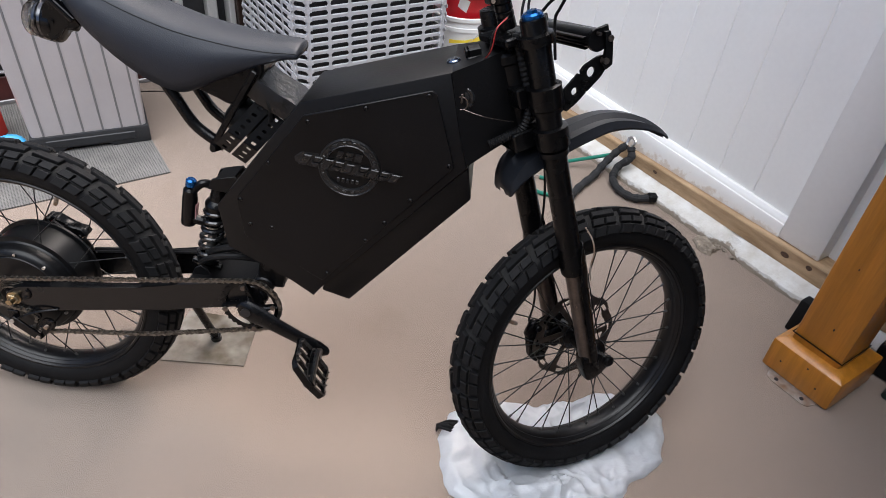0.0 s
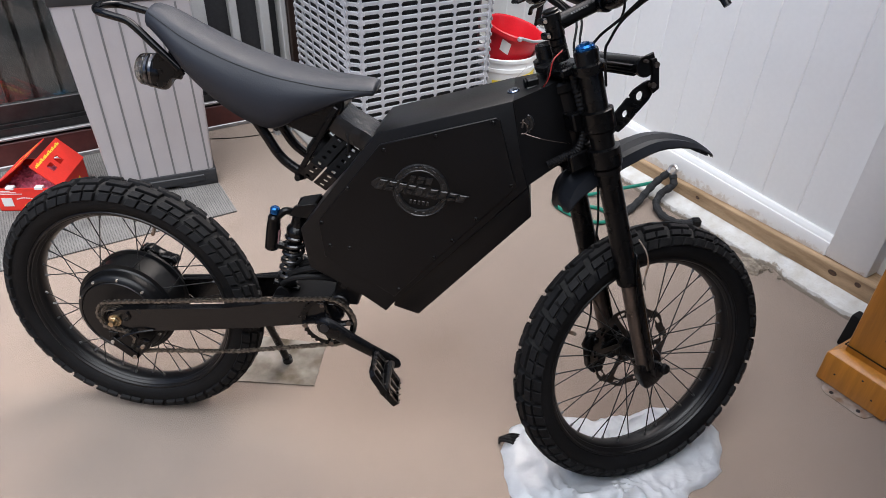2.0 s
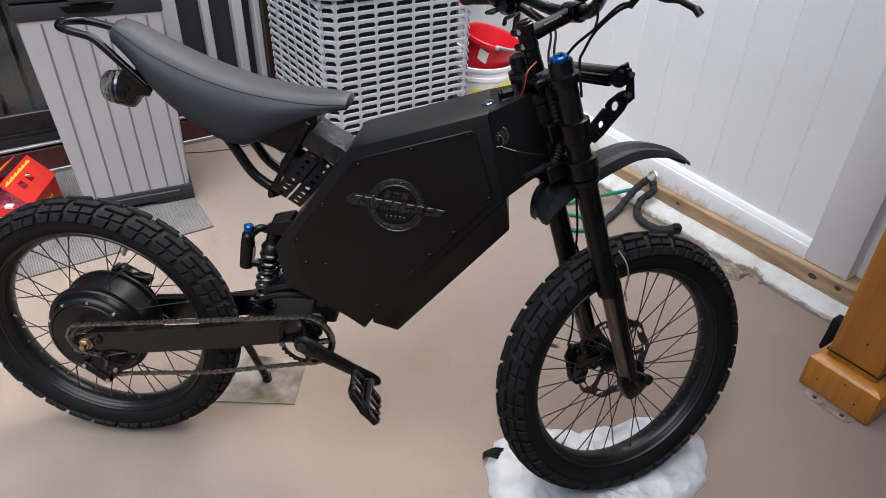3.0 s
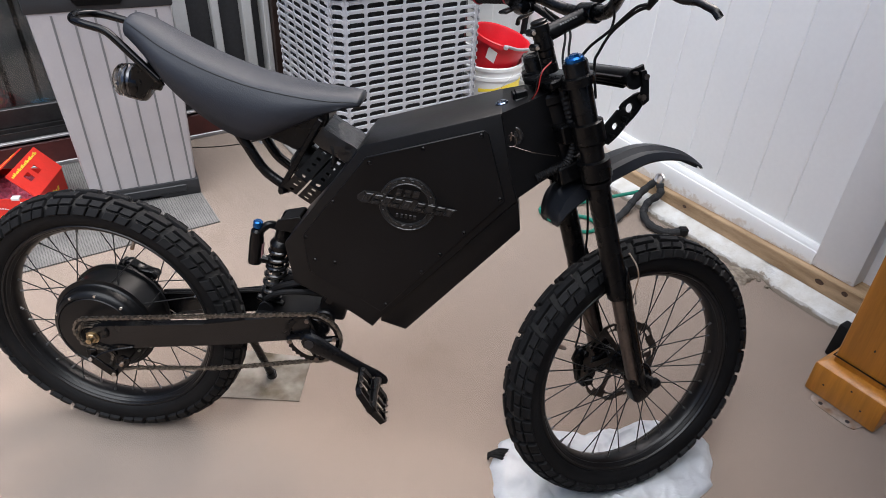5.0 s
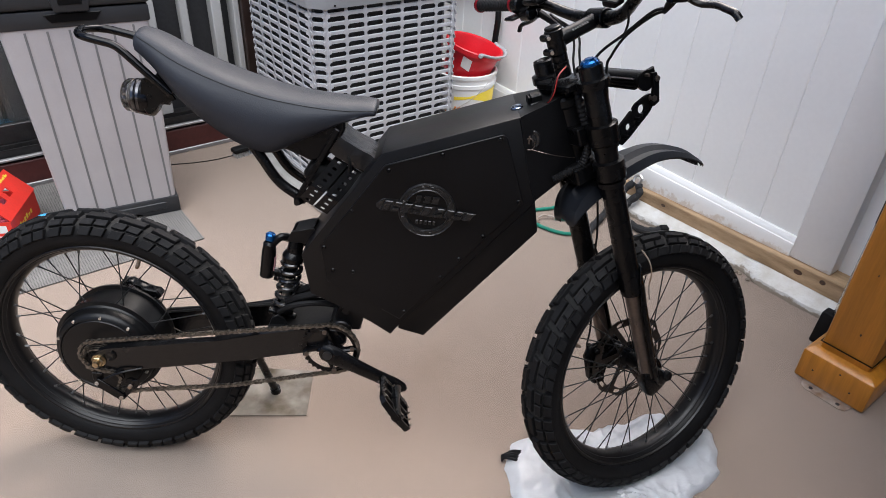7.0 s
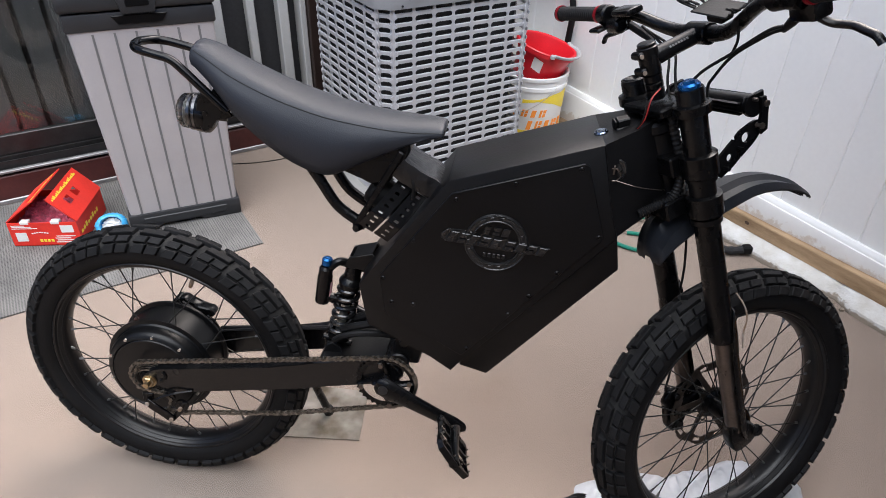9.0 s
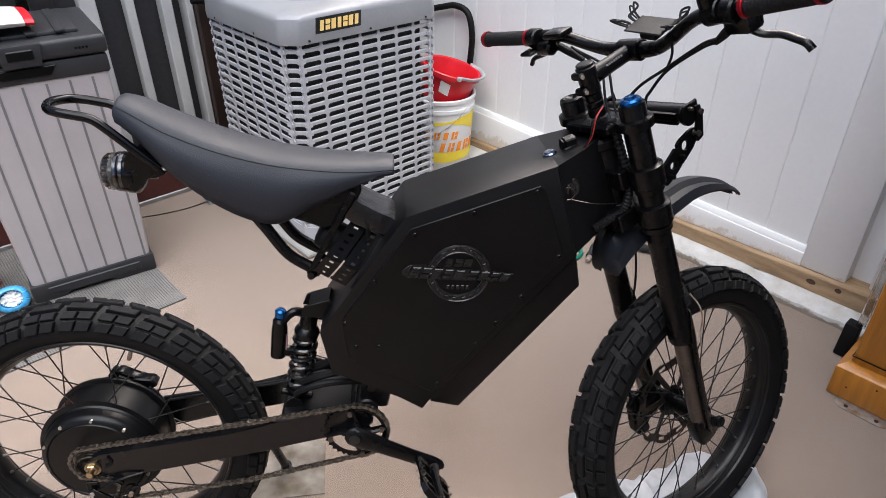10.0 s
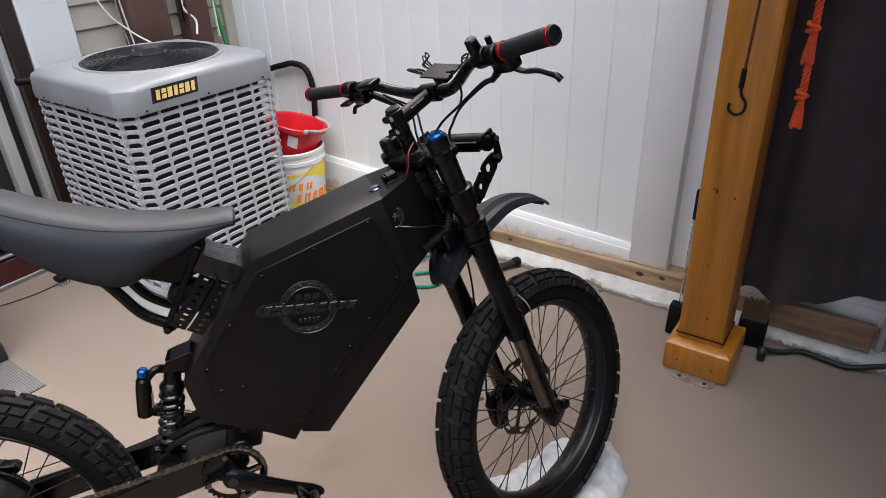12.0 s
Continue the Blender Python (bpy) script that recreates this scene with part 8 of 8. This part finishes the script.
# crumpled bag under the front tyre
def bag():
    random.seed(21)
    wheel_foot = Vector((0.365, 1.005))
    centre = Vector((0.385, 1.035))
    # reach of the film round its centre, by direction
    reach = [(-180, 0.296), (-150, 0.298), (-120, 0.230), (-95, 0.190), (-60, 0.176), (-25, 0.180), (8, 0.262), (28, 0.312), (48, 0.255), (80, 0.152), (115, 0.132), (145, 0.195), (170, 0.288), (180, 0.296)]

    def spread(deg):
        for (a0, r0), (a1, r1) in zip(reach, reach[1:]):
            if a0 <= deg <= a1:
                u = (deg - a0) / (a1 - a0)
                u = u * u * (3 - 2 * u)
                return r0 + (r1 - r0) * u
        return 0.26

    bm = bmesh.new()
    n, rad = 150, 40
    rows = []
    for i in range(n):
        a = 2 * math.pi * i / n
        deg = (math.degrees(a) + 180) % 360 - 180
        R = spread(deg) * (1 + 0.05 * noise.noise((math.cos(a) * 5, math.sin(a) * 5, 3)) + 0.025 * noise.noise((math.cos(a) * 14, math.sin(a) * 14, 9)))
        row = []
        for j in range(rad + 1):
            s = j / rad
            x, y = centre.x + R * s * math.cos(a), centre.y + R * s * math.sin(a)
            wx = x + 0.03 * noise.noise((x * 9, y * 9, 6))
            wy = y + 0.03 * noise.noise((x * 9, y * 9, 16))
            u, v = wx * 0.8 + wy * 0.6, wy * 0.8 - wx * 0.6
            fold = (1 - abs(noise.noise((wx * 11, wy * 11, 1)))) ** 2 * 0.60 + (1 - abs(noise.noise((u * 8, v * 22, 4)))) ** 4 * 0.45
            crease = (1 - abs(noise.noise((u * 30, v * 17, 8)))) ** 5 * 0.34 + (1 - abs(noise.noise((u * 70, v * 46, 2)))) ** 4 * 0.10
            edge = min(1, (1 - s) / 0.10)
            front = max(0.0, 1 - abs(y - 0.915) / 0.075) * max(0.0, 1 - abs(x - 0.36) / 0.17)
            z = 0.003 + edge ** 0.6 * (0.017 + 0.026 * front) * (0.15 + fold + crease)
            d = abs((x - wheel_foot.x) * -0.48 + (y - wheel_foot.y) * 0.87)
            near = max(0.0, 1 - d / 0.050)
            far = abs((x - wheel_foot.x) * 0.87 + (y - wheel_foot.y) * 0.48)
            if far < 0.13:
                z = z * (1 - near) + 0.003 * near
            row.append(bm.verts.new((x, y, z if s < 1 else 0.0015)))
        rows.append(row)
    for i in range(n):
        for j in range(rad):
            bm.faces.new((rows[i][j], rows[i][j + 1], rows[(i + 1) % n][j + 1], rows[(i + 1) % n][j]))
    bmesh.ops.remove_doubles(bm, verts=bm.verts, dist=0.0004)
    b = thing("plastic_bag", "crumpled white plastic carrier bag under the front tyre", "plastic bag")
    part("film", bm, BAGMAT, b, angle=50)
    random.seed(21)
    bm = bmesh.new()
    for k in range(7):
        y = 1.035 + 0.006 * k
        tube(bm, curve([(0.132, y + 0.004, 0.010), (0.108, y * 0.8 + 1.05 * 0.2 + random.uniform(-0.004, 0.004), 0.018 + random.uniform(0, 0.012)), (0.086, y * 0.3 + 1.048 * 0.7, 0.018), (0.080, y * 0.5 + 1.05 * 0.5, 0.006)], 5), 0.0032, 6, flat=0.5)
    tagged(part("twisted_end", bm, RUBBER, b, "dark printed twisted end"), kind="stuff")


BAGMAT = material("thin_white_film", (0.55, 0.572, 0.60), 0.34, var=0.07, scale=14, fine=60, bump=0.35, depth=0.004)
BAGMAT.node_tree.nodes["Principled BSDF"].inputs["Transmission Weight"].default_value = 0.25
bag()

# lock chain in its sleeve, hung over the kerb, and green rope
lk = thing("lock_chain", "bicycle lock chain in a black cloth sleeve by the kerb", "lock chain", YARD)
for pts in ([(1.715, 1.395, 0.018), (1.80, 1.43, 0.018), (1.90, 1.462, 0.022), (1.955, 1.472, 0.055), (2.0, 1.468, 0.095), (2.030, 1.448, 0.135)], [(2.030, 1.425, 0.135), (2.018, 1.405, 0.100), (1.985, 1.425, 0.060), (1.945, 1.405, 0.028), (1.918, 1.340, 0.020), (1.930, 1.275, 0.020), (1.980, 1.240, 0.024)]):
    bm = bmesh.new()
    cp = curve(pts, 9)
    tube(bm, cp, [0.0150 + 0.0016 * math.sin(k * 1.1) + 0.0010 * math.sin(k * 2.7) for k in range(len(cp))], 10)
    part("sleeve", bm, CLOTH_BLACK, lk)
bm = bmesh.new()
tube(bm, curve([(2.028, 1.450, 0.135), (2.040, 1.452, 0.158), (2.044, 1.436, 0.166), (2.040, 1.420, 0.155), (2.028, 1.424, 0.135)], 5), 0.0065, 8)
part("shackle", bm, STEEL, lk)
bm = bmesh.new()
box(bm, (-0.016, -0.016, -0.010), (0.020, 0.016, 0.022), pose(1.985, 1.236, 0.022, 0, 0, -30), bevel=0.006)
part("lock_end", bm, RUBBER, lk)
bm = bmesh.new()
rod(bm, (1.722, 1.398, 0.018), (1.690, 1.386, 0.016), 0.012, 0.008, seg=10)
part("chain_end", bm, GALV, lk)
bm = bmesh.new()
tube(bm, curve([(0.640, 2.395, 0.085), (0.60, 2.405, 0.065), (0.50, 2.40, 0.035), (0.36, 2.365, 0.010), (0.24, 2.32, 0.010), (0.26, 2.24, 0.010), (0.36, 2.17, 0.010), (0.43, 2.17, 0.010), (0.455, 2.22, 0.010), (0.42, 2.27, 0.010), (0.36, 2.28, 0.010)], 10), 0.0075, 8)
o = part("green_rope", bm, ROPE_G)
tagged(o, "green braided rope lying on the carpet", "rope")
bm = bmesh.new()
tube(bm, curve([(0.36, 2.285, 0.012), (0.31, 2.28, 0.02), (0.285, 2.26, 0.012), (0.29, 2.24, 0.008)], 5), 0.004, 8)
o = part("metal_hook", bm, GALV)
tagged(o, "small metal hook at the rope's end", "hook")
# slab and crumbs broken off the kerb's edge
bm = bmesh.new()
n = 14
g = []
for i in range(n + 1):
    a = 2 * math.pi * i / n
    R = 0.042 * (1 + 0.6 * noise.noise((math.cos(a) * 2, math.sin(a) * 2, 4)))
    g.append([(R * s * math.cos(a) * 1.25, R * s * math.sin(a) * 0.8, h + 0.004 * noise.noise((a * 2, s * 4, 1))) for s, h in ((1.05, 0.0), (1.0, 0.008), (0.90, 0.014), (0.45, 0.016), (0.0, 0.015))])
g = [[bm.verts.new(v) for v in col] for col in g[:-1]]
for i in range(n):
    for j in range(4):
        bm.faces.new((g[i][j], g[(i + 1) % n][j], g[(i + 1) % n][j + 1], g[i][j + 1]))
bmesh.ops.remove_doubles(bm, verts=bm.verts, dist=0.0006)
o = part("concrete_chunk", bm, DIRTY, smooth=False)
o.matrix_world = at(1.962, 0.955, 0.0, 66)
tagged(o, "flat slab of dirty concrete broken off the kerb", "rubble", "rubble by the kerb")
random.seed(5)
for k in range(12):
    p, q = 2.002 + random.uniform(-0.012, 0.012), 0.90 + random.uniform(-0.10, 0.06)
    bm = bmesh.new()
    r = random.uniform(0.005, 0.013)
    bmesh.ops.create_icosphere(bm, subdivisions=1, radius=r)
    for v in bm.verts:
        v.co += Vector((random.uniform(-1, 1), random.uniform(-1, 1), random.uniform(-1, 1))) * r * 0.28
        v.co.z = max(v.co.z * 0.7 + r * 0.35, 0)
    o = part("concrete_chunk", bm, DIRTY, smooth=False)
    o.matrix_world = at(p, q, 0.0, 40 * k)
    tagged(o, "crumb of dirty concrete by the chipped kerb", "rubble", "rubble by the kerb")
